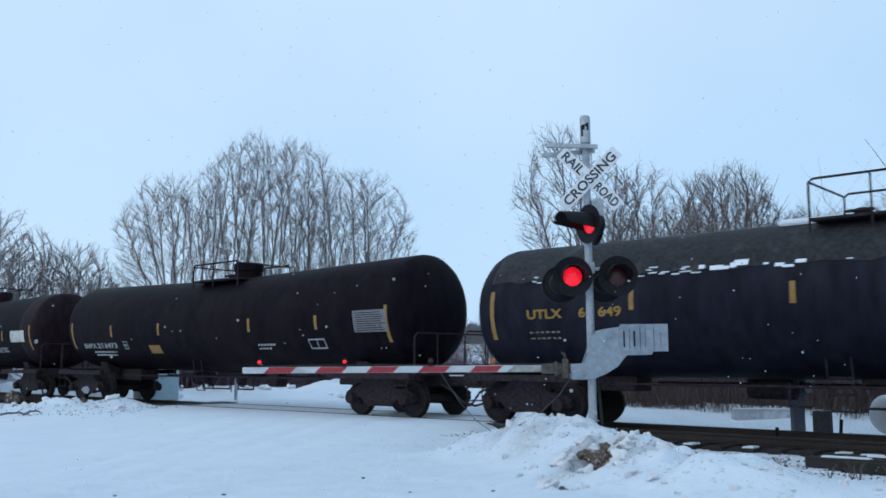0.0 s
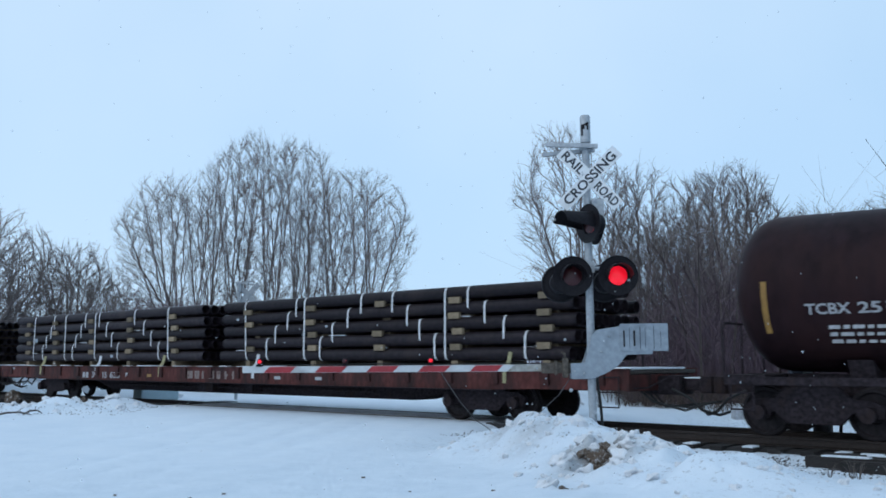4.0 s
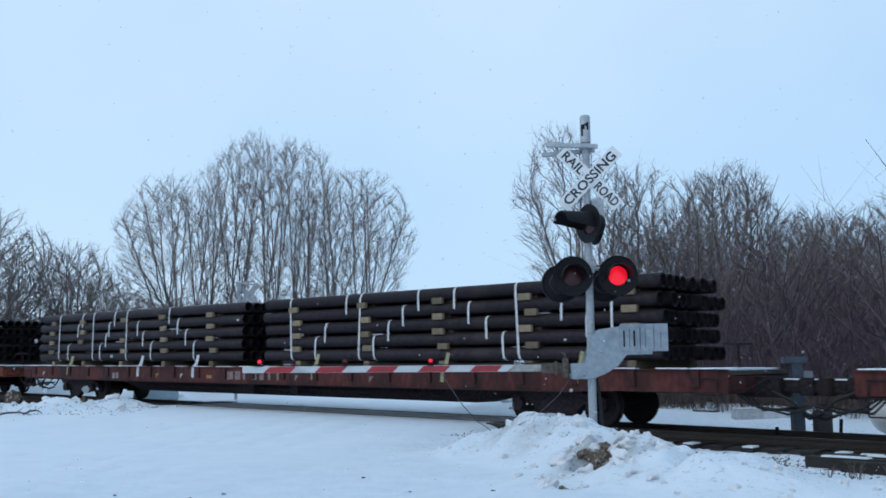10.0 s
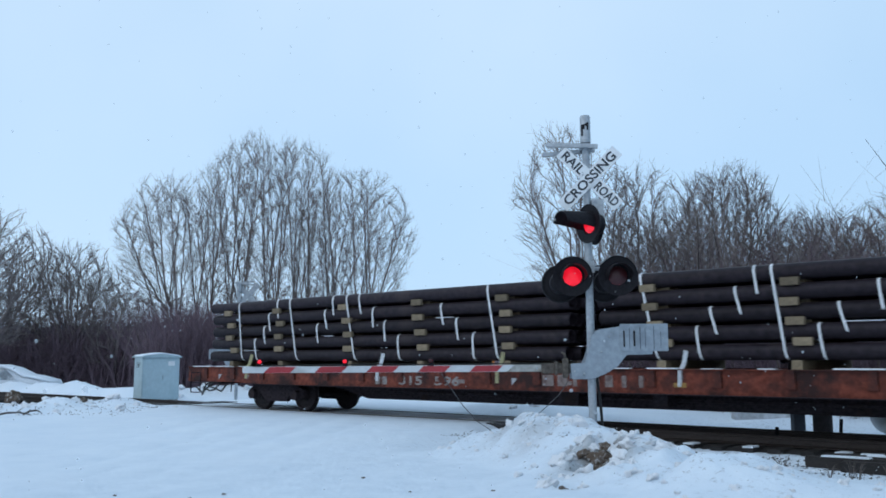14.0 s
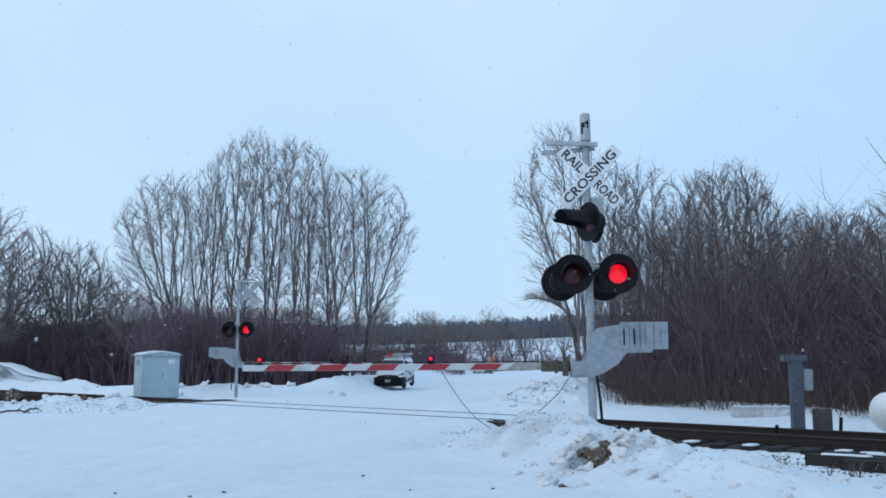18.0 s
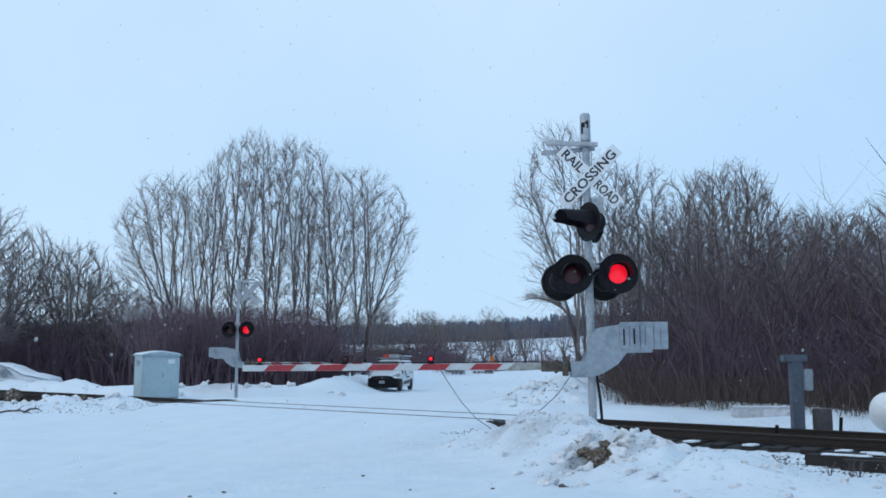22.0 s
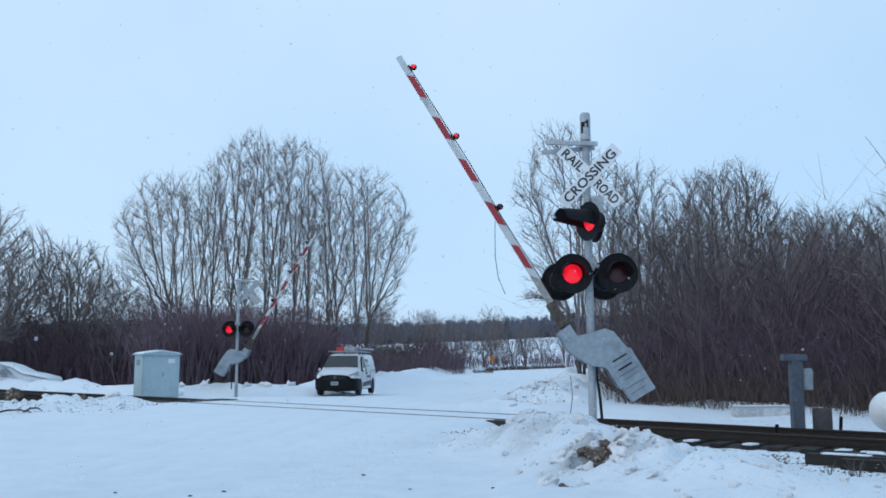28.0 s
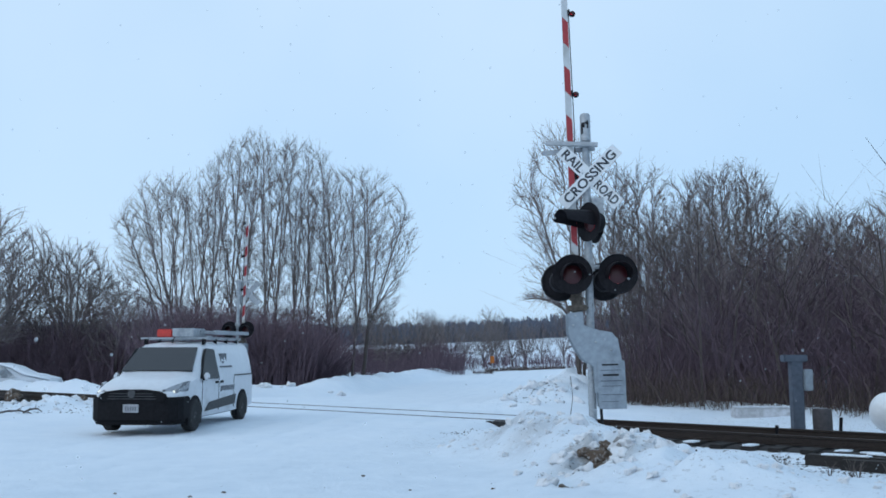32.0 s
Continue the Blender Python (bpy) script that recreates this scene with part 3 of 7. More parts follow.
def crossing_signal(at, label, arm_length, left="L", right="R", side_lights=True, top=4.70, buck=3.68, buck_x=0.04, slat=0.52):
    s = thing("crossing_signal", label, "crossing signal", at)
    part("mast", Shape().lathe([(-0.6, 0.062), (top - 0.45, 0.058)], "z", 20), M_GALV, s, smooth=True)
    part("mast_sleeve", Shape().lathe([(top - 0.45, 0.06), (top - 0.44, 0.082), (top - 0.04, 0.080), (top - 0.01, 0.066), (top, 0.02)], "z", 20), M_GALV, s, "galvanized sleeve and cap", smooth=True)
    for a0, a1, z0, z1 in ((215, 240, 0.34, 0.17), (225, 258, 0.24, 0.16), (282, 300, 0.25, 0.13), (262, 290, 0.19, 0.15)):
        part("sleeve_stain", Shape().prism([(0.084 * math.cos(radians(a)), 0.084 * math.sin(radians(a))) for a in range(a0, a1 + 1, 3)] + [(0.078 * math.cos(radians(a)), 0.078 * math.sin(radians(a))) for a in range(a1, a0 - 1, -3)], top - z0, top - z1, "z"), M_BLACK, s, "dark peeled patch")
    if side_lights:
        part("foundation", Shape().box(0.0, 0.30, -0.1, 0.30, -0.7, -0.14), M_STONE, s, "concrete foundation block", bevel=0.03)
    part("conduit", Shape().tube([(0.16, 0.12, -0.2), (0.13, 0.12, 0.3), (0.09, 0.1, 0.62), (0.07, 0.08, 0.9)], 0.022, 8), M_HOSE, s)
    # the crossbuck
    for tilt, text, yy in ((45, "RAIL  ROAD", -0.085), (-45, "CROSSING", -0.105)):
        blade = part("crossbuck_blade", Shape().box(-0.61, 0.61, -0.004, 0.004, -0.105, 0.105), M_WHITE if side_lights else M_GALV, s, "white crossbuck blade with black letters", at=pose(buck_x, yy, buck, 0, tilt, 0), bevel=0.003)
        face = Matrix.Translation((0, -0.006, 0)) @ pose(0, 0, 0, 90, 0, 0)
        if tilt > 0:
            words("letters", "RAIL", 0.20, M_LETTER, blade, face @ pose(-0.355, -0.005, 0), 0.40)
            words("letters", "ROAD", 0.20, M_LETTER, blade, face @ pose(0.35, -0.005, 0), 0.43)
        else:
            words("letters", text, 0.20, M_LETTER, blade, face @ pose(0, -0.005, 0), 1.06)
    part("crossbuck_bracket", Shape().box(-0.09, 0.09, -0.09, 0.09, buck - 0.08, buck + 0.08), M_GALV, s, bevel=0.01)
    # slats of the rear sign, seen from below
    part("rear_slat", Shape().box(-0.62, 0.17, -0.03, 0.03, -0.03, 0.035), M_GALV, s, "pale weathered slat", at=pose(0, -0.12, top - slat, 0, 4, -6), bevel=0.004)
    part("rear_slat", Shape().box(-0.68, 0.15, -0.03, 0.03, -0.03, 0.035), M_GALV, s, "pale weathered slat", at=pose(0, 0.1, top - slat - 0.03, 0, -6, 8), bevel=0.004)
    part("slat_clamp", Shape().lathe([(top - slat - 0.03, 0.06), (top - slat - 0.025, 0.11), (top - slat + 0.01, 0.11), (top - slat + 0.02, 0.07)], "z", 16), M_GALV, s)
    # flashers: front pair, back pair, side pair
    part("light_crossarm", Shape().tube([(-0.40, -0.02, 2.30), (0.36, -0.02, 2.30)], 0.03, 10).box(-0.08, 0.08, -0.08, 0.08, 2.24, 2.40), M_GALV, s)
    for lx, key in ((-0.275, left), (0.395, right)):
        flasher(s, pose(lx, -0.28, 2.165, 0, 0, 4), key)
        flasher(s, pose(lx - 0.14, 0.26, 2.10, 0, 0, 176), key)
    if side_lights:
        part("side_arm", Shape().tube([(0, 0, 3.2), (0, 0, 3.06)], 0.085, 12).box(0.06, 0.24, -0.09, 0.09, 3.10, 3.36).box(0.0, 0.2, -0.04, 0.04, 3.16, 3.24), M_GALV, s, bevel=0.0)
    for ly, key in () if not side_lights else ((-0.16, "L"), (0.20, "R")):
        flasher(s, pose(0.0, ly, 2.97, 0, 0, -60) if ly < 0 else pose(0.12, ly, 2.99, 0, 0, 110), key, 0.52 if ly < 0 else 0.1)
    # the gate: bracket, arm, counterweight; the bracket turns about its pivot
    pivot = pose(0.145, 0.16, 1.14)
    outline = [(-0.48, -0.27), (-0.275, -0.26), (-0.20, -0.05), (-0.16, 0.15), (-0.05, 0.23), (0.26, 0.275), (0.73, 0.275), (0.73, -0.14), (0.35, -0.147), (0.22, -0.31), (0.05, -0.415), (-0.16, -0.50), (-0.46, -0.50)]
    bracket = part("gate_bracket", Shape().prism(outline, -0.035, 0.0, "y"), M_ALU, s, "grey cast gate bracket", at=pivot, bevel=0.008)
    part("gate_bracket_side", Shape().prism(outline, -0.40, -0.365, "y"), M_ALU, bracket, bevel=0.008)
    part("counterweight", Shape().box(0.28, 0.94, -0.362, -0.04, -0.08, 0.29), M_ALU, bracket, "grey counterweight plates", bevel=0.012)
    part("counterweight_cover", Shape().box(0.255, 0.96, -0.418, -0.402, -0.095, 0.31), M_ALU, bracket, "grey slotted counterweight plate", bevel=0.006)
    for k, (cx, w, z0, z1) in enumerate(((0.315, 0.011, -0.03, 0.21), (0.465, 0.013, -0.02, 0.21), (0.395, 0.004, -0.05, 0.25), (0.55, 0.005, -0.06, 0.26), (0.625, 0.004, -0.04, 0.24), (0.75, 0.004, -0.07, 0.27), (0.85, 0.003, -0.05, 0.2))):
        part("counterweight_slot", Shape().box(cx - w, cx + w, -0.424, -0.4185, z0, z1), M_BLACK if k < 2 else M_BLUESTEEL, bracket, "dark slot")
    for bx, bz in ((-0.42, -0.38), (-0.02, -0.10), (0.10, 0.12), (0.88, 0.10), (-0.28, -0.42)):
        part("bolt", Shape().lathe([(-0.425, 0.008), (-0.418, 0.016), (-0.39, 0.016)], "y", 8, (bx, 0, bz)), M_GALV, bracket)
    L1 = 0.525 + arm_length
    part("arm_clamp", Shape().box(0.46, 0.90, -0.26, -0.14, -0.415, -0.26).box(0.50, 0.58, -0.30, -0.10, -0.48, -0.19).box(0.66, 0.70, -0.29, -0.11, -0.44, -0.23).tube([(0.54, -0.2, -0.21), (0.55, -0.2, -0.12), (0.60, -0.2, -0.10)], 0.02, 6).moved(MIRROR), M_CLAMP, bracket, "rusty arm clamp", bevel=0.008)
    arm = Shape().prism([(0.62, -0.385), (0.62, -0.28), (L1, -0.285), (L1, -0.38)], -0.215, -0.18, "y").moved(MIRROR)
    part("gate_arm", arm, M_ARM, bracket, "long white gate arm", bevel=0.006)
    part("arm_root_plate", Shape().prism([(0.68, -0.384), (1.42, -0.384), (1.30, -0.282), (0.68, -0.282)], -0.219, -0.176, "y").moved(MIRROR), M_ARMROOT, bracket, "weathered grey-brown arm root")
    for k in range(5):
        c = L1 - 0.58 - 0.785 * k
        st = Shape().prism([(c - 0.16, -0.378), (c + 0.25, -0.378), (c + 0.16, -0.288), (c - 0.25, -0.288)], -0.2195, -0.1755, "y").moved(MIRROR)
        part("red_stripe", st, M_REFL_RED, bracket, "red reflective stripe")
    part("arm_wire", Shape().tube([(0.7, -0.16, -0.265), (1.6, -0.165, -0.26), (2.4, -0.165, -0.27), (3.4, -0.165, -0.255), (L1 - 0.2, -0.165, -0.27)], 0.008, 5).moved(MIRROR), M_HOSE, bracket)
    for mx, key in ((L1 - 0.26, "T"), (L1 - 1.57, left), (L1 - 2.88, right)):
        part("marker_base", Shape().box(mx - 0.045, mx + 0.045, -0.235, -0.155, -0.285, -0.255).lathe([(-0.155, 0.045), (-0.15, 0.052), (-0.14, 0.05)], "y", 12, (mx, 0, -0.21)).moved(MIRROR), M_BLACK, bracket, "small black marker lamp", bevel=0)
        lob = part("marker_lens", lens_disc(0.030, 0.02), M_LIT, bracket, "small red marker lens", at=pose(-mx, -0.20, -0.21))
        MOVERS.append((lob, pose(-mx, -0.20, -0.21), key))
    return s, bracket, pivot


near_signal = crossing_signal(pose(-7.326, -4.722, 0.383, 0, -0.35, HEAD - 3), "galvanized crossing signal with crossbuck, red flashers and striped gate", 4.92)
far_signal = crossing_signal(pose(-29.35, 4.9, 0.33, 0, 0, HEAD + 176), "distant crossing signal with crossbuck, red flashers and striped gate", 4.92, "R", "L", False, 4.10, 3.55, -0.35, 0.06)
GATES = [near_signal, far_signal]

# the loose cable under the near gate arm, in two hanging lengths
CABLE_A = part("gate_cable", Shape().tube([(0, 0, 0), (0.10, 0, -0.16), (0.30, 0, -0.46), (0.52, 0, -0.71), (0.74, 0, -0.86)], 0.006, 6), M_CABLE, near_signal[0], "thin grey cable hanging from the gate arm", smooth=True)
CABLE_B = part("gate_cable", Shape().tube([(0, 0, 0), (-0.18, 0, -0.26), (-0.45, 0, -0.50), (-0.75, 0, -0.64), (-1.05, 0, -0.68), (-1.22, 0, -0.62)], 0.006, 6), M_CABLE, near_signal[0], "thin grey cable hanging from the gate arm", smooth=True)


# ---------- the train ----------
WHEEL_R = 0.42
AXLES = []     # (wheelset, its pose in the truck)
CARS = []      # (thing, place along the track at the clip's start, height)


def wheelset_mesh():
    sh = Shape().lathe([(-0.9, 0.08), (0.9, 0.08)], "y", 10)
    for s in (-1, 1):
        sh.lathe([(s * 0.675, 0.44), (s * 0.70, 0.445), (s * 0.712, WHEEL_R), (s * 0.805, WHEEL_R - 0.008), (s * 0.81, 0.36), (s * 0.775, 0.33), (s * 0.77, 0.16), (s * 0.83, 0.13), (s * 0.83, 0.02)], "y", 32)
    return sh.mesh("wheelset", M_WHEEL, True)


WHEELSET = wheelset_mesh()
frame_outline = [(-1.12, 0.36), (-1.14, 0.55), (-0.95, 0.64), (-0.62, 0.66), (-0.42, 0.86), (0.42, 0.86), (0.62, 0.66), (0.95, 0.64), (1.14, 0.55), (1.12, 0.36), (0.72, 0.36), (0.66, 0.46), (0.44, 0.24), (-0.44, 0.24), (-0.66, 0.46), (-0.72, 0.36)]
SIDE_FRAME = Shape().prism(frame_outline, -0.07, 0.07, "y").mesh("side_frame", M_UNDER, bevel=0.015)
BEARING = Shape().lathe([(-0.14, 0.06), (-0.13, 0.13), (0.06, 0.13)], "y", 14).mesh("bearing_cap", M_UNDER, True)
SPRING = Shape()
for sx in (-0.22, 0, 0.22):
    SPRING.lathe([(0.30, 0.075), (0.34, 0.085), (0.38, 0.07), (0.42, 0.085), (0.46, 0.07), (0.50, 0.085), (0.54, 0.075)], "z", 10, (sx, 0, 0))
SPRING = SPRING.mesh("spring_nest", M_UNDER, True)


def truck(parent, x):
    t = part("truck", Shape().box(-0.2, 0.2, -1.0, 1.0, 0.5, 0.72).lathe([(0.70, 0.2), (0.86, 0.2)], "z", 12), M_UNDER, parent, "four-wheel truck, black with grime", at=pose(x, 0, 0), bevel=0.0)
    for s in (-1, 1):
        part("side_frame", SIDE_FRAME, M_UNDER, t, at=pose(0, s * 0.99, 0))
        part("spring_nest", SPRING, M_UNDER, t, at=pose(0, s * 0.99, 0))
        for ax in (-0.89, 0.89):
            part("bearing_cap", BEARING, M_UNDER, t, at=pose(ax, s * 1.06, WHEEL_R, 0, 0, 0 if s < 0 else 180))
    for ax in (-0.89, 0.89):
        w = part("wheelset", WHEELSET, M_WHEEL, t, at=pose(ax, 0, WHEEL_R))
        AXLES.append((w, ax))
    return t


def coupler(parent, x, s):
    sh = Shape().box(min(x, x + s * 0.75), max(x, x + s * 0.75), -0.11, 0.11, 0.72, 0.95)
    k = x + s * 0.75
    sh.prism([(k, -0.16), (k + s * 0.22, -0.20), (k + s * 0.30, -0.06), (k + s * 0.2, 0.02), (k + s * 0.26, 0.14), (k, 0.17)], 0.68, 0.99, "z")
    part("coupler", sh, M_UNDER, parent, bevel=0.02)
    part("coupler_snow", Shape().box(min(x, x + s * 0.7), max(x, x + s * 0.7), -0.10, 0.10, 0.952, 0.975), M_SNOW, parent, "snow on the coupler", bevel=0.008)
    part("brake_hose", Shape().tube([(x, -0.35, 0.75), (x + s * 0.35, -0.36, 0.6), (x + s * 0.6, -0.3, 0.36), (x + s * 0.85, -0.15, 0.28), (x + s * 1.0, 0.0, 0.34)], 0.028, 8), M_HOSE, parent, smooth=True)


SLOPES = {}     # rise of each sloped tank, by its car


def bars(parent, x, z, w, h, y, rows, mat, name="stencil_line"):
    """Lines of lettering too small to read."""
    rng = random.Random(int(x * 100) + 7)
    for r in range(rows):
        cx = x
        zz = z - r * h * 1.9
        if parent.name in SLOPES:
            q = zz + h / 2 - 2.36 - SLOPES[parent.name] * abs(x + w / 2)
            y = -math.sqrt(1.40 ** 2 - q * q) - 0.008
        while cx < x + w * (1 if r % 2 == 0 else 0.8):
            ww = rng.uniform(0.10, 0.24) * max(0.35, w / 1.6)
            part(name, Shape().box(cx, cx + ww, y - 0.004, y + 0.004, zz, zz + h), mat, parent)
            cx += ww + 0.05


def on_tank(a, R, zc):
    return (-R * math.cos(a), zc + R * math.sin(a))


def tank_car(name, label, left, right, mat, strips, dome_x, digits, style, R=1.40, zc=2.36, slope=0.0):
    """A tank car; left and right are its tank's ends at the clip's start, strips its side reflectors; slope: its halves rise towards the ends."""
    mid = (left + right) / 2
    c = thing("tank_car", label, "tank car")
    CARS.append((c, mid, 0.0))
    SLOPES[c.name] = slope
    half = (right - left) / 2
    body = []
    hd = 0.78
    for k in range(9):
        a = math.pi / 2 * k / 8
        body.append((-half + 0.2 - hd * math.cos(a), max(0.02, R * math.sin(a) ** 0.85)))
    body += [(-half * 0.5, R), (-0.1, R), (0.0, R), (0.1, R), (half * 0.5, R)]
    for k in range(8, -1, -1):
        a = math.pi / 2 * k / 8
        body.append((half - 0.24 + 0.5 * math.cos(a), max(0.02, R * math.sin(a) ** 0.85)))
    shell = Shape().lathe(body, "x", 56, (0, 0, zc))
    shell.v = [(x, y, z + slope * abs(x)) for x, y, z in shell.v]
    part("tank", shell, mat, c, smooth=True)
    for s in (-1, 1):
        e = s * (half + 0.55)
        part("stub_sill", Shape().box(min(e, e - s * 3.6), max(e, e - s * 3.6), -0.32, 0.32, 0.70, 1.06), M_UNDER, c, bevel=0.02)
        part("end_platform", Shape().box(min(e, e - s * 0.75), max(e, e - s * 0.75), -1.35, 1.35, 0.98, 1.05), M_UNDER, c, bevel=0.01)
        part("saddle", Shape().prism([(-0.75, 0.95), (0.75, 0.95), (0.9, 1.3), (0.5, 1.12), (-0.5, 1.12), (-0.9, 1.3)], s * (half - 1.6) - 0.2, s * (half - 1.6) + 0.2, "x"), M_UNDER, c, bevel=0.0)
        part("side_sill", Shape().box(s * half - 0.5 - (1.9 if s > 0 else 0), s * half + 0.5 + (1.9 if s < 0 else 0), -1.42, -1.30, 0.88, 1.02), M_UNDER, c, bevel=0.01)
        part("side_sill", Shape().box(s * half - 0.5 - (1.9 if s > 0 else 0), s * half + 0.5 + (1.9 if s < 0 else 0), 1.30, 1.42, 0.88, 1.02), M_UNDER, c, bevel=0.01)
        rail = Shape().tube([(e, -1.3, 1.05), (e, -1.3, 1.85), (e, -1.2, 1.95), (e, 1.2, 1.95), (e, 1.3, 1.85), (e, 1.3, 1.05)], 0.022, 6)
        rail.tube([(e, -0.5, 1.05), (e, -0.5, 1.95)], 0.018, 6).tube([(e, 0.5, 1.05), (e, 0.5, 1.95)], 0.018, 6)
        part("end_railing", rail, M_UNDER, c, smooth=True)
        lad = Shape().tube([(e - s * 0.15, -1.40, 0.45), (e - s * 0.15, -1.40, 1.05)], 0.016, 6).tube([(e - s * 0.55, -1.40, 0.45), (e - s * 0.55, -1.40, 1.05)], 0.016, 6)
        lad.tube([(e - s * 0.15, -1.40, 0.47), (e - s * 0.55, -1.40, 0.47)], 0.016, 6).tube([(e - s * 0.15, -1.40, 0.75), (e - s * 0.55, -1.40, 0.75)], 0.016, 6)
        part("step_ladder", lad, M_UNDER, c)
        truck(c, s * (half - 0.85))
        coupler(c, e, s)
    # manway, platform and railing on top
    dx = dome_x - mid
    top = zc + R
    part("manway", Shape().lathe([(top - 0.12, 0.40), (top + 0.20, 0.40), (top + 0.22, 0.44), (top + 0.42, 0.44), (top + 0.46, 0.40), (top + 0.48, 0.1)], "z", 28, (dx + 0.35, 0, 0)), mat, c, "black manway housing", smooth=True)
    part("valve", Shape().lathe([(top - 0.1, 0.14), (top + 0.16, 0.14), (top + 0.2, 0.08)], "z", 14, (dx - 0.55, 0.1, 0)).tube([(dx - 0.8, -0.05, top + 0.14), (dx - 0.3, -0.05, top + 0.14)], 0.03, 8), M_UNDER, c, smooth=True)
    part("walkway", Shape().box(dx - 1.1, dx + 1.1, -0.95, -0.5, top - 0.10, top - 0.05).box(dx - 1.1, dx + 1.1, 0.5, 0.95, top - 0.10, top - 0.05), M_UNDER, c, bevel=0.008)
    rl = Shape()
    h = 0.62 if style != "low" else 0.42
    for yy in (-0.95, 0.95):
        rl.tube([(dx - 1.1, yy, top - 0.3), (dx - 1.1, yy, top + h - 0.06), (dx - 1.02, yy, top + h), (dx + 1.02, yy, top + h), (dx + 1.1, yy, top + h - 0.06), (dx + 1.1, yy, top - 0.3)], 0.022, 6)
        rl.tube([(dx - 0.1, yy, top - 0.25), (dx - 0.1, yy, top + h)], 0.018, 6)
    for xx in (dx - 1.1, dx + 1.1):
        rl.tube([(xx, -0.95, top + h - 0.05), (xx, 0.95, top + h - 0.05)], 0.02, 6)
    part("platform_railing", rl, M_UNDER, c, smooth=True)
    lad = Shape()
    for xx in (dx - 0.95, dx - 0.55):
        lad.tube([(xx, -0.80, 0.45), (xx, -0.90, 0.95), (xx, -0.98, 1.35)], 0.018, 6)
    for k in range(3):
        lad.tube([(dx - 0.95, -0.80 - 0.06 * k, 0.46 + 0.28 * k), (dx - 0.55, -0.80 - 0.06 * k, 0.46 + 0.28 * k)], 0.015, 6)
    part("side_ladder", lad, M_UNDER, c, smooth=True)
    # outlet and rigging below the tank
    part("bottom_outlet", Shape().lathe([(0.62, 0.10), (0.70, 0.16), (0.95, 0.16), (1.02, 0.25)], "z", 16, (0.2, 0, 0)).box(-0.6, 1.0, -0.3, 0.3, 0.90, 1.0), M_UNDER, c)
    rig = Shape()
    for yy in (-0.9, 0.7):
        rig.tube([(-half + 3.0, yy, 0.86), (half - 3.0, yy, 0.86)], 0.025, 6)
    for xx in (-1.6, -1.2, -0.4, 0.1, 0.9, 1.3, 2.0):
        rig.tube([(xx, -0.9, 0.92), (xx, -0.92, 0.52)], 0.022, 6)
    rig.tube([(-1.6, -0.92, 0.53), (-1.2, -0.92, 0.53)], 0.022, 6).tube([(-0.4, -0.92, 0.53), (0.9, -0.92, 0.53)], 0.022, 6).tube([(1.3, -0.92, 0.53), (2.0, -0.92, 0.53)], 0.022, 6)
    part("underside_rigging", rig, M_UNDER, c)
    part("air_reservoir", Shape().lathe([(-2.9, 0.05), (-2.85, 0.2), (-2.0, 0.2), (-1.95, 0.05)], "x", 16, (0, 0.5, 0.78)), M_UNDER, c, smooth=True)
    part("brake_valve", Shape().box(2.4, 2.8, -0.75, -0.4, 0.62, 0.95), M_UNDER, c, bevel=0.03)
    # reflectors and markings on the near side
    for sx, hh in strips:
        zs = zc + slope * abs(sx - mid)
        a0, a1 = (math.asin(v) for v in ((hh[0] - zs) / R, (hh[1] - zs) / R))
        st = Shape()
        for k in range(5):
            a = a0 + (a1 - a0) * k / 4
            y1, z1 = on_tank(a, R + 0.006, zs)
            for xx in (-0.05, 0.05):
                st.v.append((sx - mid + xx, y1, z1))
        for k in range(4):
            st.f.append((2 * k, 2 * k + 1, 2 * k + 3, 2 * k + 2))
        part("reflector_strip", st, M_YELLOW, c, "yellow reflector strip", smooth=True)
    return c, mid


def plate(car, x, z0, z1, w, R, zc, mat, name, label=""):
    """A plate that lies on the tank's near side."""
    sh = Shape()
    n = 5
    zc += SLOPES.get(car.name, 0.0) * abs(x + w / 2)
    for rr in (R + 0.006, R - 0.01):
        for k in range(n):
            zz = z0 + (z1 - z0) * k / (n - 1)
            a = math.asin((zz - zc) / R)
            y1, zt = on_tank(a, rr, zc)
            sh.v += [(x, y1, zt), (x + w, y1, zt)]
    for b in (0, 2 * n):
        for k in range(n - 1):
            sh.f.append((b + 2 * k, b + 2 * k + 1, b + 2 * k + 3, b + 2 * k + 2))
    m = 2 * n
    sh.f += [(0, 1, m + 1, m), (2 * n - 2, 2 * n - 1, m + 2 * n - 1, m + 2 * n - 2)]
    return part(name, sh, mat, car, label, smooth=True)


def lettering(car, text, x, z, size, R, zc, mat, width):
    zc += SLOPES.get(car.name, 0.0) * abs(x)
    a = math.asin((z - zc) / R)
    y1, z1 = on_tank(a, R + 0.008, zc)
    words("lettering", text, size, mat, car, Matrix.Translation((x, y1, z1)) @ pose(0, 0, 0, 90 - math.degrees(a), 0, 0), width)


R1, Z1 = 1.40, 2.36
SLOPE = 0.021     # rise of the sloped tanks towards their ends
MIDS = (2.25, 2.62)
LONG = (1.75, 2.62)
LOWER = (2.10, 2.46)
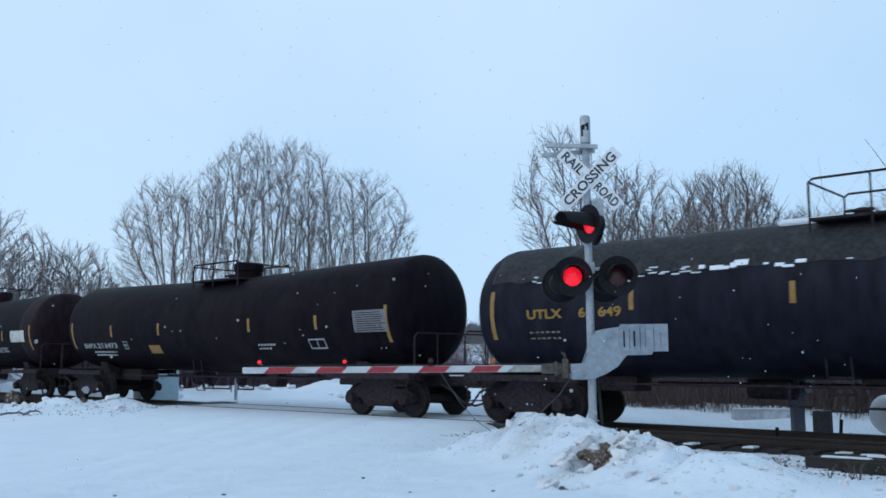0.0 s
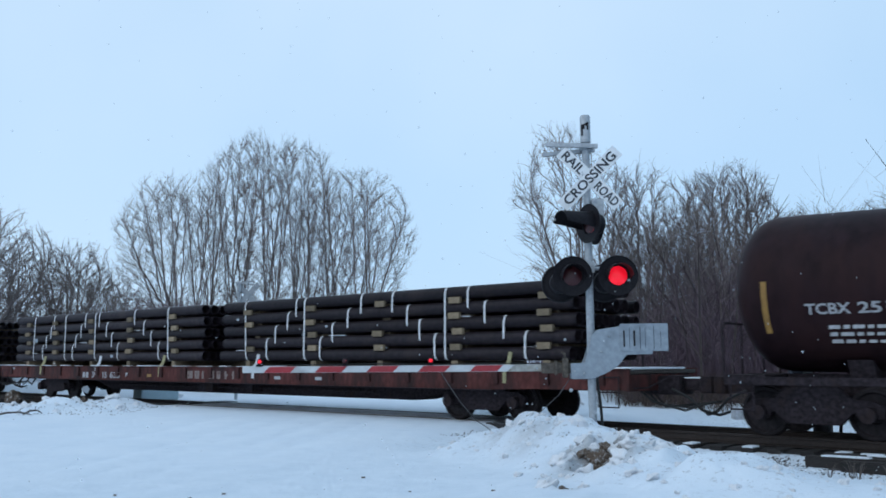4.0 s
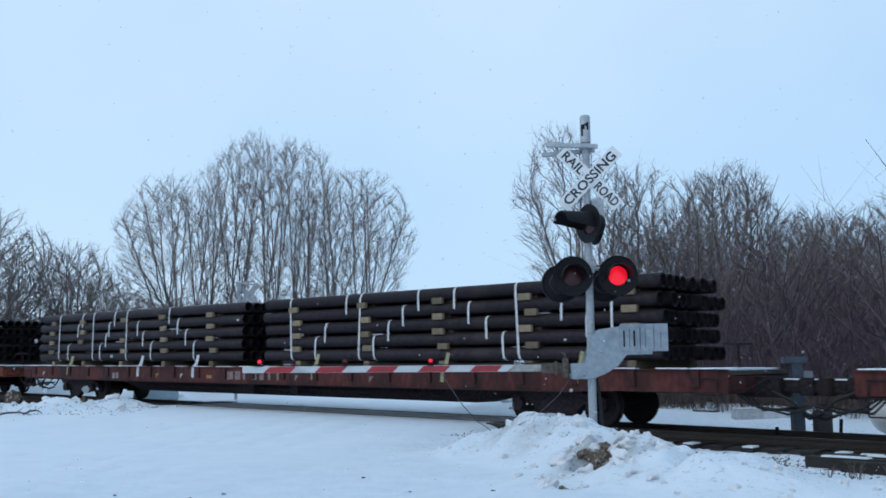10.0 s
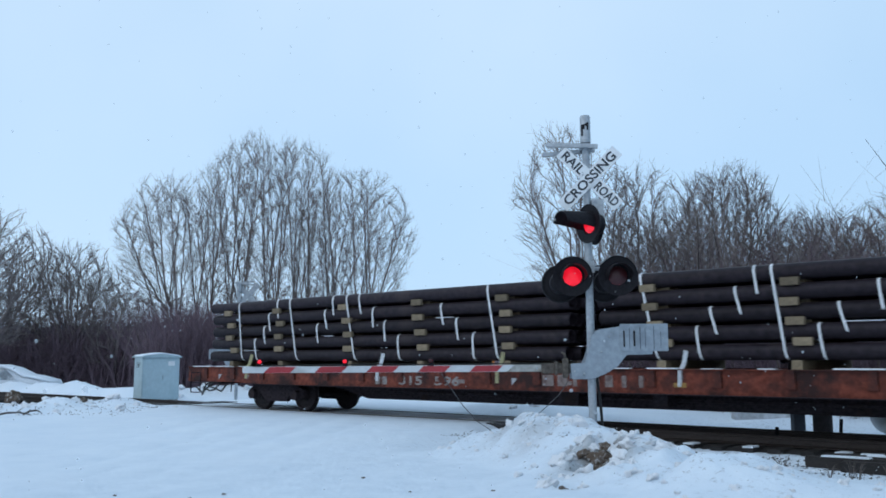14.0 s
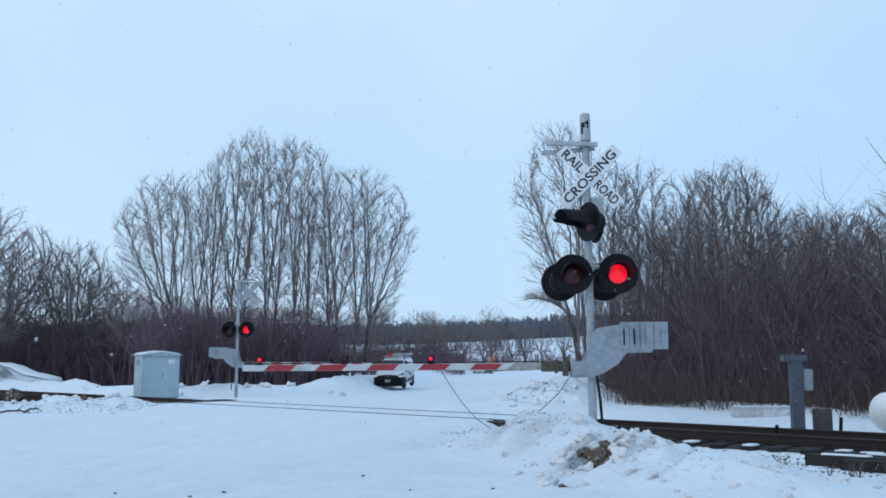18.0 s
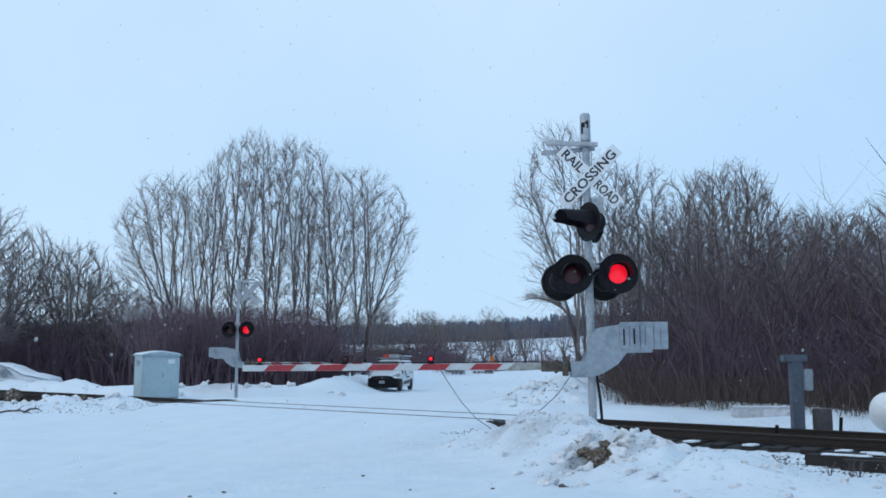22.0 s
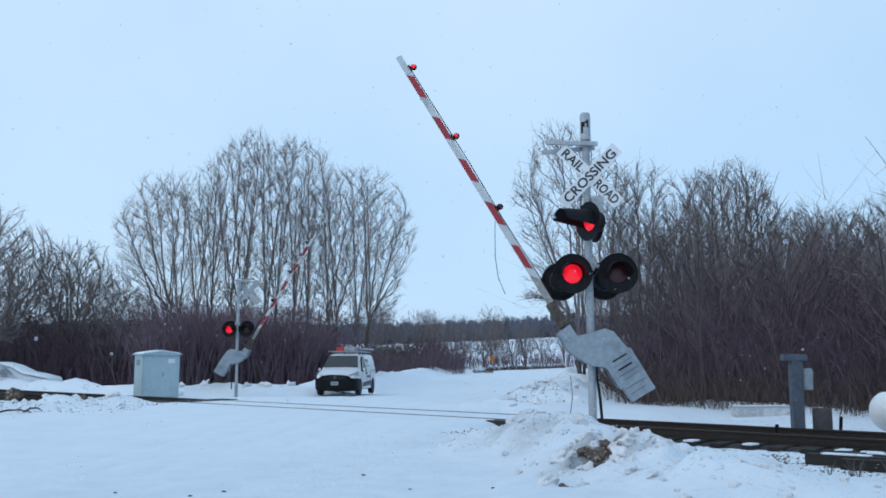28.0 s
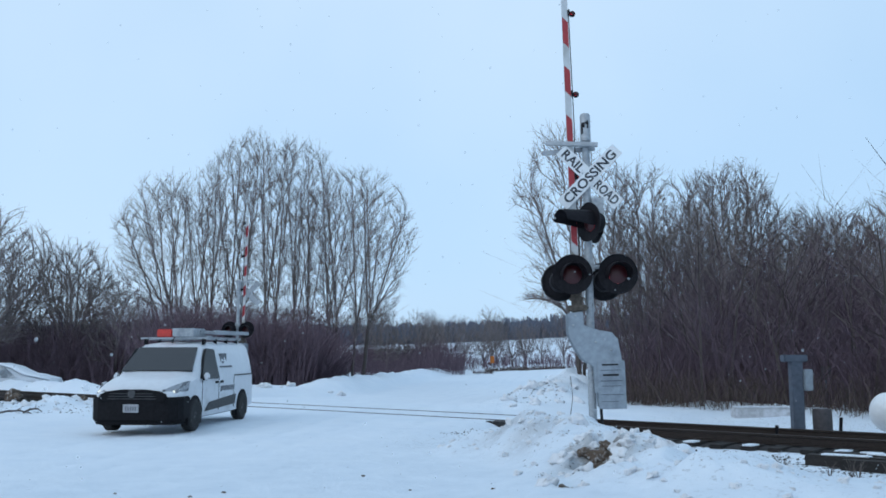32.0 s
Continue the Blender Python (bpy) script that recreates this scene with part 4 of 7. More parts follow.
# dark blue-black car at the head
c, m = tank_car("tank_car", "faded blue-black tank car with ochre lettering and snow along its side", -12.1, 3.7, M_TANK_BLUE, [(-11.82, (1.75, 2.75)), (-8.51, MIDS), (-5.49, MIDS), (-2.5, MIDS), (0.5, MIDS), (3.4, LONG)], -4.2, "", "high")
lettering(c, "UTLX", -10.5 - m, 2.23, 0.26, R1, Z1, M_STENCIL_Y, 0.85)
lettering(c, "66 649", -9.2 - m, 2.23, 0.26, R1, Z1, M_STENCIL_Y, 0.95)
for k in range(2):
    bars(c, -10.9 - m, 1.86 - 0.12 * k, 0.7, 0.035, -1.335, 1, M_FADED)
rg = random.Random(17)
# the sky's grey reflection on the tank's top third, painted as a shell
sky_sheen = Shape()
nx, na = 60, 28
for i in range(nx + 1):
    edge = math.asin((2.90 + rg.uniform(-0.03, 0.05) - Z1) / R1)
    for j in range(na + 1):
        yy, zz = on_tank(edge if j == 0 else 0.47 + (2.1 - 0.47) * j / na, R1 + 0.006, Z1)
        sky_sheen.v.append((-7.7 + 15.3 * i / nx, yy, zz))
for i in range(nx):
    for j in range(na):
        a = i * (na + 1) + j
        sky_sheen.f.append((a, a + na + 1, a + na + 2, a + 1))
part("upper_shell", sky_sheen, material("sky_grey_upper_paint", (0.027, 0.028, 0.031), 0.7, 0, 0.4, 3, 0.1, (0.058, 0.058, 0.062), 0.3, 1.6, spec=0.15), c, "upper shell with the sky's grey reflection in its colour", smooth=True)
for k in range(46):
    sx = -10.9 + 9.2 * rg.random()
    dense = -8.6 < sx < -4.0
    sz = 2.93 + rg.gauss(0, 0.035)
    plate(c, sx - m, sz, sz + rg.uniform(0.012, 0.10 if -7.3 < sx < -5.4 else 0.022), rg.uniform(0.05, 0.30 if dense else 0.14), R1 + 0.007 + 0.002 * (k % 3), Z1, M_SNOW, "snow_streak")
part("snow_patch", Shape().box(-6.0 - m, -4.9 - m, -0.55, -0.1, Z1 + R1 - 0.08, Z1 + R1 + 0.03), M_SNOW, c, bevel=0.03)
# long black car
c, m = tank_car("tank_car", "long glossy black tank car with white stencils", -30.45, -14.7, M_TANK, [(-30.15, LONG), (-27.55, LOWER), (-24.75, LOWER), (-20.25, LOWER), (-17.5, LOWER), (-15.0, LONG)], -22.5, "", "low", slope=SLOPE)
lettering(c, "SHPX", -29.12 - m, 1.82, 0.25, R1, Z1, M_STENCIL, 0.80)
lettering(c, "213473", -27.98 - m, 1.82, 0.25, R1, Z1, M_STENCIL, 1.25)
bars(c, -29.0 - m, 1.60, 1.5, 0.05, -1.27, 2, M_STENCIL)
plate(c, -25.45 - m, 1.56, 1.80, 0.62, R1, Z1, M_YELLOW, "yellow_panel", "ochre yellow stencil panel")
M_HOOP = material("frosted_dark_steel", (0.018, 0.015, 0.020), 0.6, 0, 0.4, 3, 0.1, (0.05, 0.048, 0.056), 0.25, 2.0, spec=0.1)
M_PANEL = material("grey_test_panel_paint", (0.17, 0.17, 0.18), 0.7, 0, 0.3, 8, 0.0)
plate(c, -16.12 - m, 2.0, 2.52, 1.12, R1, Z1, M_PANEL, "test_data_panel", "grey test data panel with dark lines")
for k in range(9):
    plate(c, -16.07 - m + 0.05 * (k % 2), 2.035 + 0.052 * k, 2.052 + 0.052 * k, 0.9 + 0.1 * (k % 3 == 0), R1 + 0.004, Z1, M_TANK, "panel_line")
for bx, bz0, bz1, bw in ((-26.95, 1.70, 1.72, 0.26), (-26.95, 1.92, 1.94, 0.26), (-26.95, 1.70, 1.94, 0.02), (-26.71, 1.70, 1.94, 0.02), (-26.87, 1.77, 1.87, 0.08), (-17.9, 1.62, 1.65, 0.62), (-17.9, 1.84, 1.87, 0.62), (-17.9, 1.62, 1.87, 0.03), (-17.6, 1.62, 1.87, 0.03), (-17.31, 1.62, 1.87, 0.03)):
    plate(c, bx - m, bz0, bz1, bw, R1, Z1, M_STENCIL, "stencil_frame")
bars(c, -20.0 - m, 1.72, 0.7, 0.05, -1.25, 2, M_STENCIL)
# shorter rust-brown car
c, m = tank_car("tank_car", "rust-brown tank car with white stencils and placards", -46.95, -33.1, M_TANK_BROWN, [(-46.7, LONG), (-43.6, LOWER), (-40.9, LOWER), (-38.25, LOWER), (-35.7, LOWER), (-33.42, LONG)], -39.6, "", "high", slope=SLOPE)
lettering(c, "TCBX", -45.68 - m, 2.12, 0.25, R1, Z1, M_STENCIL, 0.72)
lettering(c, "251971", -44.65 - m, 2.12, 0.25, R1, Z1, M_STENCIL, 1.05)
for fx, fw in ((-43.72, 0.03), (-43.45, 0.03)):
    plate(c, fx - m, 2.02, 2.24, fw, R1, Z1, M_STENCIL, "stencil_frame")
plate(c, -43.72 - m, 2.02, 2.045, 0.3, R1, Z1, M_STENCIL, "stencil_frame")
plate(c, -43.72 - m, 2.215, 2.24, 0.3, R1, Z1, M_STENCIL, "stencil_frame")
bars(c, -45.7 - m, 1.80, 1.4, 0.06, -1.32, 3, M_STENCIL)
jacket = Shape().lathe([(x, R1 + 0.003) for x in (-1.2, -1.15, -0.6, -0.05, 0.0, 0.05, 2.0, 4.0, 5.9, 5.95)], "x", 56, (0, 0, Z1), caps=False)
jacket.v = [(x, y, z + SLOPE * abs(x)) for x, y, z in jacket.v]
part("jacket", jacket, M_TANK, c, "darker sheet jacket over the middle of the tank", smooth=True)
for bx in (-1.2, 5.95):
    hoop = Shape().lathe([(bx - 0.07, R1 + 0.001), (bx - 0.06, R1 + 0.005), (bx + 0.06, R1 + 0.005), (bx + 0.07, R1 + 0.001)], "x", 56, (0, 0, Z1 + SLOPE * abs(bx)), caps=False)
    part("hoop", hoop, M_HOOP, c, "frosted grey hoop round the tank", smooth=True)
M_PLACARD = material("dull_placard_board", (0.50, 0.50, 0.46), 0.7, 0, 0.2, 3, 0.05, (0.3, 0.3, 0.28), 0.3, 4)
plate(c, -41.25 - m, 1.80, 2.04, 0.75, R1, Z1, M_PLACARD, "placard", "dull pale placard board")
plate(c, -35.0 - m, 2.04, 2.46, 1.15, R1, Z1, M_PLACARD, "placard", "dull pale placard board")
for k, bx in enumerate((-38.1, -37.0, -36.2)):
    bars(c, bx - m, 1.80, 0.8, 0.035, -1.33, 3, M_STENCIL)

# ---------- flat cars with pipes ----------
PIPE_R = 0.142
ROW_H = 0.338
FOOT = 0.165     # bolsters under the lowest row
DECK = 1.135
pipe_len, short_len = 12.05, 11.7


def hollow_pipe(length, seg=18):
    sh = Shape()
    for s, r in ((-length / 2, PIPE_R), (length / 2, PIPE_R), (length / 2, PIPE_R - 0.014), (-length / 2, PIPE_R - 0.014)):
        for k in range(seg):
            sh.v.append((s, r * math.cos(2 * math.pi * k / seg), r * math.sin(2 * math.pi * k / seg)))
    for i in range(4):
        for k in range(seg):
            k2 = (k + 1) % seg
            j = (i + 1) % 4
            sh.f.append((i * seg + k, i * seg + k2, j * seg + k2, j * seg + k))
    return sh.mesh("pipe", M_PIPE, True)


PIPE, SHORT_PIPE = hollow_pipe(pipe_len), hollow_pipe(short_len)
BLOCK = Shape().box(-0.14, 0.14, -1.12, 1.2, -0.030, 0.030).mesh("wood_block", M_BLOCK, bevel=0.012)
BOLSTER = Shape().box(-0.09, 0.09, -1.28, 1.3, -FOOT / 2, FOOT / 2).mesh("bolster", M_BLOCK, bevel=0.008)
END_BLOCK = Shape().box(-0.16, 0.16, -0.045, 0.035, -0.070, 0.070).mesh("wood_wedge", M_BLOCK, bevel=0.007)
NEAR_Y = -1.30     # near face of the pipe rows


def strap_mesh(r0, r1, width=0.036, lean=0.0):
    """A taut strap down the near side of rows r0 to r1, counted from the deck."""
    zlo, zhi = FOOT + PIPE_R + r0 * ROW_H, FOOT + PIPE_R + r1 * ROW_H
    y0 = NEAR_Y - 0.006
    low = [(y0 + PIPE_R * 0.75, zlo - PIPE_R * 0.97), (y0 + PIPE_R * 0.28, zlo - PIPE_R * 0.70), (y0 + 0.012, zlo - PIPE_R * 0.25)] if r0 == 0 else [(y0 + 0.05, zlo - PIPE_R * 0.45), (y0 + 0.008, zlo - PIPE_R * 0.12)]
    pts = low + [(y0, zlo), (y0, zhi), (y0 + 0.012, zhi + PIPE_R * 0.28), (y0 + PIPE_R * 0.3, zhi + PIPE_R * 0.76), (y0 + PIPE_R * 0.8, zhi + PIPE_R * 1.02), (y0 + PIPE_R * 1.2, zhi + PIPE_R * 1.03)]
    sh = Shape()
    for y, z in pts:
        off = lean * (z - zlo)
        sh.v += [(off - width / 2, y, z), (off + width / 2, y, z), (off + width / 2, y - 0.004, z), (off - width / 2, y - 0.004, z)]
    for i in range(len(pts) - 1):
        for k in range(4):
            a, c2 = 4 * i + k, 4 * i + (k + 1) % 4
            sh.f.append((a, c2, c2 + 4, a + 4))
    return sh.mesh("strap", M_STRAP, False)


STRAPS = {}
counts = (9, 9, 9, 9, 8)


def pipe_stack(left, seed, slant=0.0, rows=5, near_end=True):
    """A stack of long pipes whose west end stands at left at the clip's start."""
    rng = random.Random(seed)
    p = thing("pipe_stack", "stack of long black steel pipes with white straps and wood blocks", "pipe stack", group="pipe stacks on the train")
    h = (pipe_len if not near_end else short_len) / 2
    CARS.append((p, left + h, DECK))
    for r in range(rows):
        z = FOOT + PIPE_R + r * ROW_H
        for k in range(counts[r] - (1 if seed % 3 == 0 and r == 4 else 0)):
            part("pipe", SHORT_PIPE if near_end else PIPE, M_PIPE, p, at=pose(rng.uniform(-0.09, 0.09) + (0.05 * k if slant else 0.0), NEAR_Y + PIPE_R + k * 0.296, z))
    blocks = (1.3, 3.88, 6.3, 8.7, 11.05) if near_end else (0.95, 3.05, 5.66, 8.05, 10.55)
    for bx in blocks:
        part("bolster", BOLSTER, M_BLOCK, p, "heavy wood bolster", at=pose(bx - h + rng.uniform(-0.1, 0.1), 0.0, FOOT / 2))
        for r in range(1, rows):
            z = FOOT + r * ROW_H - (ROW_H - 2 * PIPE_R) / 2
            part("wood_block", BLOCK, M_BLOCK, p, at=pose(bx - h + rng.uniform(-0.08, 0.08), 0.02, z))
            if rng.random() < 0.95:
                part("wood_wedge", END_BLOCK, M_BLOCK, p, at=pose(bx - h + rng.uniform(-0.10, 0.10) + 0.05 * (2 - r) * (1 if slant else 0.5), NEAR_Y + 0.02, z + rng.uniform(-0.015, 0.015), 0, 0, rng.uniform(-5, 5)))
    # full-height straps; short ones climb towards the middle from both ends, a row and a half each
    full = (1.2, 3.6, 8.4, 10.7) if near_end else (1.47, 3.76, 5.9, 10.25)
    climbs = ((2.07, 0.38, 1), (4.22, 0.46, 1), (8.0, -0.43, 1), (10.55, -0.5, 1)) if near_end else ((2.1, 0.3, 1), (4.34, 0.28, 1), (7.4, -0.42, 1), (9.7, -0.44, 1))
    pattern = [(sx, 0, 4) for sx in full]
    for g, pace, x1 in climbs:
        pattern += [(g + pace * r, r, r + 1) for r in range(4)]
    for sx, r0, r1 in pattern:
        if rng.random() < 0.05:
            continue
        lean = slant * (1.0 if r1 - r0 > 1 else rng.choice((0.6, 1.0, 1.4))) + rng.choice((-0.05, -0.02, 0.0, 0.03))
        key = (r0, min(r1, rows - 1), round(lean, 3))
        if key not in STRAPS:
            STRAPS[key] = strap_mesh(r0, key[1], 0.045, lean)
        part("strap", STRAPS[key], M_STRAP, p, at=pose(sx - h + rng.uniform(-0.07, 0.07), 0, 0))
    for k in range(3):
        sx = -h + 1.0 + 3.6 * k + rng.uniform(-0.6, 0.6)
        part("snow_streak", Shape().box(sx, sx + rng.uniform(0.3, 0.7), NEAR_Y + 0.10, NEAR_Y + 0.18, FOOT + ROW_H * (k + 1) - 0.055, FOOT + ROW_H * (k + 1) - 0.040), M_SNOW, p, "blown snow between the rows", bevel=0.004)
    for sx in (-4.0, 0.6, 3.9):
        if rng.random() < 0.8:
            j = rng.uniform(-0.5, 0.5)
            sh = Shape().tube([(sx + j + 0.07, NEAR_Y - 0.02, 0.34), (sx + j + 0.04, NEAR_Y - 0.06, 0.10), (sx + j, NEAR_Y - 0.14, -0.02), (sx + j - 0.01, NEAR_Y - 0.14, -0.30)], 0.042, 6, flat=0.2)
            part("tie_down_web", sh, M_WEBBING if rng.random() < 0.6 else M_STRAP, p, "loose tie-down webbing")
    return p


M_WORN = material("worn_white_number_paint", (0.23, 0.21, 0.20), 0.7, 0, 0.3, 5, 0.0, (0.10, 0.06, 0.055), 0.3, 4)


def flat_car(x0, number, seed, bright):
    """An 89-foot flat car whose deck starts at x0."""
    rng = random.Random(seed)
    L = 26.9
    c = thing("flat_car", "long red-brown flat car loaded with pipes" if not bright else "long orange-red flat car at the train's end", "flat car", group="flat cars")
    mid = x0 + L / 2
    CARS.append((c, mid, 0.0))
    h = L / 2
    paint = M_ORANGE if bright else M_SILL
    part("deck", Shape().box(-h, h, -1.36, 1.36, 1.04, 1.125), M_DECK, c, bevel=0.01)
    for s in (-1, 1):
        o = [(-h, 0.74), (-h + 2.2, 0.73), (-h + 3.2, 0.70), (h - 3.2, 0.70), (h - 2.2, 0.73), (h, 0.74), (h, 1.13), (-h, 1.13)]
        part("side_sill", Shape().prism(o, s * 1.40 - 0.02, s * 1.40 + 0.02, "y"), paint, c)
        part("sill_flange", Shape().box(-h, h, s * 1.42 - 0.06, s * 1.42 + 0.04, 1.125, 1.145), paint, c)
        part("bottom_flange", Shape().box(-h + 3.2, h - 3.2, s * 1.42 - 0.08, s * 1.42 + 0.02, 0.685, 0.700), M_UNDER, c)
    part("center_sill", Shape().prism([(-h + 0.6, 0.70), (-h + 5.2, 0.62), (-h + 6.4, 0.36), (h - 6.4, 0.36), (h - 5.2, 0.62), (h - 0.6, 0.70), (h - 0.6, 1.04), (-h + 0.6, 1.04)], -0.38, 0.38, "y"), M_UNDER, c)
    pocket = Shape().prism([(-0.09, 0.82), (0.09, 0.82), (0.07, 1.12), (-0.07, 1.12)], -1.47, -1.40, "y").mesh("stake_pocket", paint, bevel=0.008)
    for k in range(21):
        part("stake_pocket", pocket, paint, c, at=pose(-h + 0.9 + k * 1.27, 0, 0))
        if rng.random() < 0.28:
            xx = -h + 0.9 + k * 1.27 + rng.uniform(0.3, 0.7)
            col = rng.choice((M_YELLOW, M_FADED, M_STENCIL))
            part("reflector", Shape().box(xx, xx + 0.24, -1.428, -1.42, 0.82, 0.90) if rng.random() < 0.5 else Shape().prism([(xx, 0.94), (xx + 0.14, 0.94), (xx, 0.80)], -1.428, -1.42, "y"), col, c, "small reflector or stencil")
    for k in range(26):
        xx = -h + 0.2 + k * 1.04 + rng.uniform(0, 0.4)
        part("deck_edge_snow", Shape().box(xx, min(h, xx + rng.uniform(0.3, 0.9)), -1.45, -1.30, 1.14, 1.14 + rng.uniform(0.015, 0.03)), M_SNOW, c, bevel=0.006)
    for s in (-1, 1):
        e = s * h
        part("end_sill", Shape().box(min(e, e - s * 0.12), max(e, e - s * 0.12), -1.36, 1.36, 0.72, 1.03), paint, c, bevel=0.01)
        part("end_snow", Shape().box(min(e, e - s * 0.95), max(e, e - s * 0.95), -1.3, 0.9, 1.125, 1.165), M_SNOW, c, bevel=0.015)
        part("draft_gear", Shape().box(min(e - s * 0.3, e + s * 0.46), max(e - s * 0.3, e + s * 0.46), -0.3, 0.3, 0.64, 1.0), M_UNDER, c, bevel=0.02)
        coupler(c, e + s * 0.32, s)
        for k in range(3):
            yy = -0.5 + 0.25 * k
            part("hose_loop", Shape().tube([(e - s * 0.2, yy - 0.15, 0.72), (e + s * 0.1, yy - 0.2, 0.52 - 0.06 * k), (e + s * 0.65, yy, 0.36 + 0.05 * k), (e + s * 1.12, yy + 0.1, 0.52)], 0.024, 6), M_HOSE, c, smooth=True)
        part("uncoupling_lever", Shape().tube([(e + s * 0.04, -1.3, 0.78), (e + s * 0.1, -0.9, 0.78), (e + s * 0.25, -0.3, 0.98)], 0.014, 6), M_UNDER, c)
        lad = Shape()
        for k in range(3):
            zz = 0.42 + 0.28 * k
            lad.tube([(e - s * 0.2, -1.46, zz), (e - s * 0.65, -1.46, zz)], 0.014, 6)
        for xx in (e - s * 0.2, e - s * 0.65):
            lad.tube([(xx, -1.46, 0.42), (xx, -1.46, 1.0)], 0.014, 6)
        part("side_ladder", lad, M_UNDER, c)
        truck(c, s * (h - 3.55) if s < 0 else h - 3.8)
    # hand brake on its stand
    part("hand_brake", Shape().tube([(h - 0.15, -0.6, 1.1), (h - 0.15, -0.6, 1.6)], 0.022, 6).lathe([(1.58, 0.24), (1.60, 0.25), (1.62, 0.24)], "z", 20, (h - 0.15, -0.6, 0)), M_UNDER, c)
    rg = Shape().tube([(-6, -0.7, 0.55), (6, -0.7, 0.55)], 0.03, 6).box(-1.2, -0.5, -0.9, -0.5, 0.42, 0.7).box(1.2, 1.5, -1.0, -0.6, 0.46, 0.66)
    part("brake_rigging", rg, M_UNDER, c)
    ft = Matrix.Translation((0, -1.426, 0)) @ pose(0, 0, 0, 90, 0, 0)
    mark = 7.7 if bright else 6.28
    paint2 = M_WORN if x0 < -100 else M_STENCIL
    for k in range(2):
        part("lettering_bar", Shape().box(-h + mark + 0.22 * k, -h + mark + 0.15 + 0.22 * k, -1.4285, -1.42, 0.76, 0.94), paint2, c, "white painted mark")
    for text, tx, tw in number:
        words("lettering", text, 0.27, paint2, c, Matrix.Translation((-h + tx, -1.428, 0.85)) @ pose(0, 0, 0, 90, 0, 0), tw)
    for k, ww in enumerate((0.35, 0.3, 0.12, 0.3, 0.22, 0.12, 0.12)):
        part("lettering_bar", Shape().box(-1.0 + k * 0.36, -1.0 + k * 0.36 + ww * 0.75, -1.4285, -1.42, 0.80, 1.02), M_FADED, c, "worn pale lettering")
    return c


F1, F2, F3, F4 = -76.20, -105.33, -134.30, -163.05
for x0, num, seed, bright in ((F1, (("3", 6.97, 0.14), ("15", 7.7, 0.26), ("635", 8.36, 0.60)), 11, False), (F2, (("315", 7.64, 0.62), ("662", 8.58, 0.74)), 12, False), (F3, (), 13, False), (F4, (("315", 8.83, 0.72), ("596", 9.92, 0.74)), 14, True)):
    flat_car(x0, num, seed, bright)
for k, x0 in enumerate((F1, F2, F3, F4)):
    slant = -0.16 if k == 3 else 0.0
    pipe_stack(x0 + 0.9, 30 + 2 * k, slant, 5, False)
    pipe_stack(x0 + (13.9 if k < 3 else 13.65), 31 + 2 * k, slant, 5, True)


# ---------- bare trees ----------
def dome(x, y, z, r, top, wide, deep=1.0, foot=0.3):
    """How far out a point lies in a rounded crown on the ground's origin: 1 at its skin."""
    up = np.maximum(z - wide, 0) / (top - wide)
    low = foot + (1 - foot) * np.clip(z / wide, 0, 1) ** 0.8
    flat = np.hypot(x, y / deep) / r
    return np.where(z > wide, np.sqrt(flat ** 2 + up ** 2), flat / low)


def crown_points(rng, count, c, r, top, wide, deep=1.0, foot=0.3, floor=0.2):
    """Places that the branches reach for, thicker towards the crown's skin."""
    got = []
    while sum(len(g) for g in got) < count:
        x, y, z = rng.uniform(-r, r, 4000), rng.uniform(-r, r, 4000) * deep, rng.uniform(top * floor, top, 4000)
        q = dome(x, y, z, r, top, wide, deep, foot)
        ok = (q < 1.0) & (rng.rand(4000) < 0.25 + 0.75 * q)
        got.append(np.stack([x + c[0], y + c[1], z], 1)[ok])
    return np.concatenate(got)[:count]


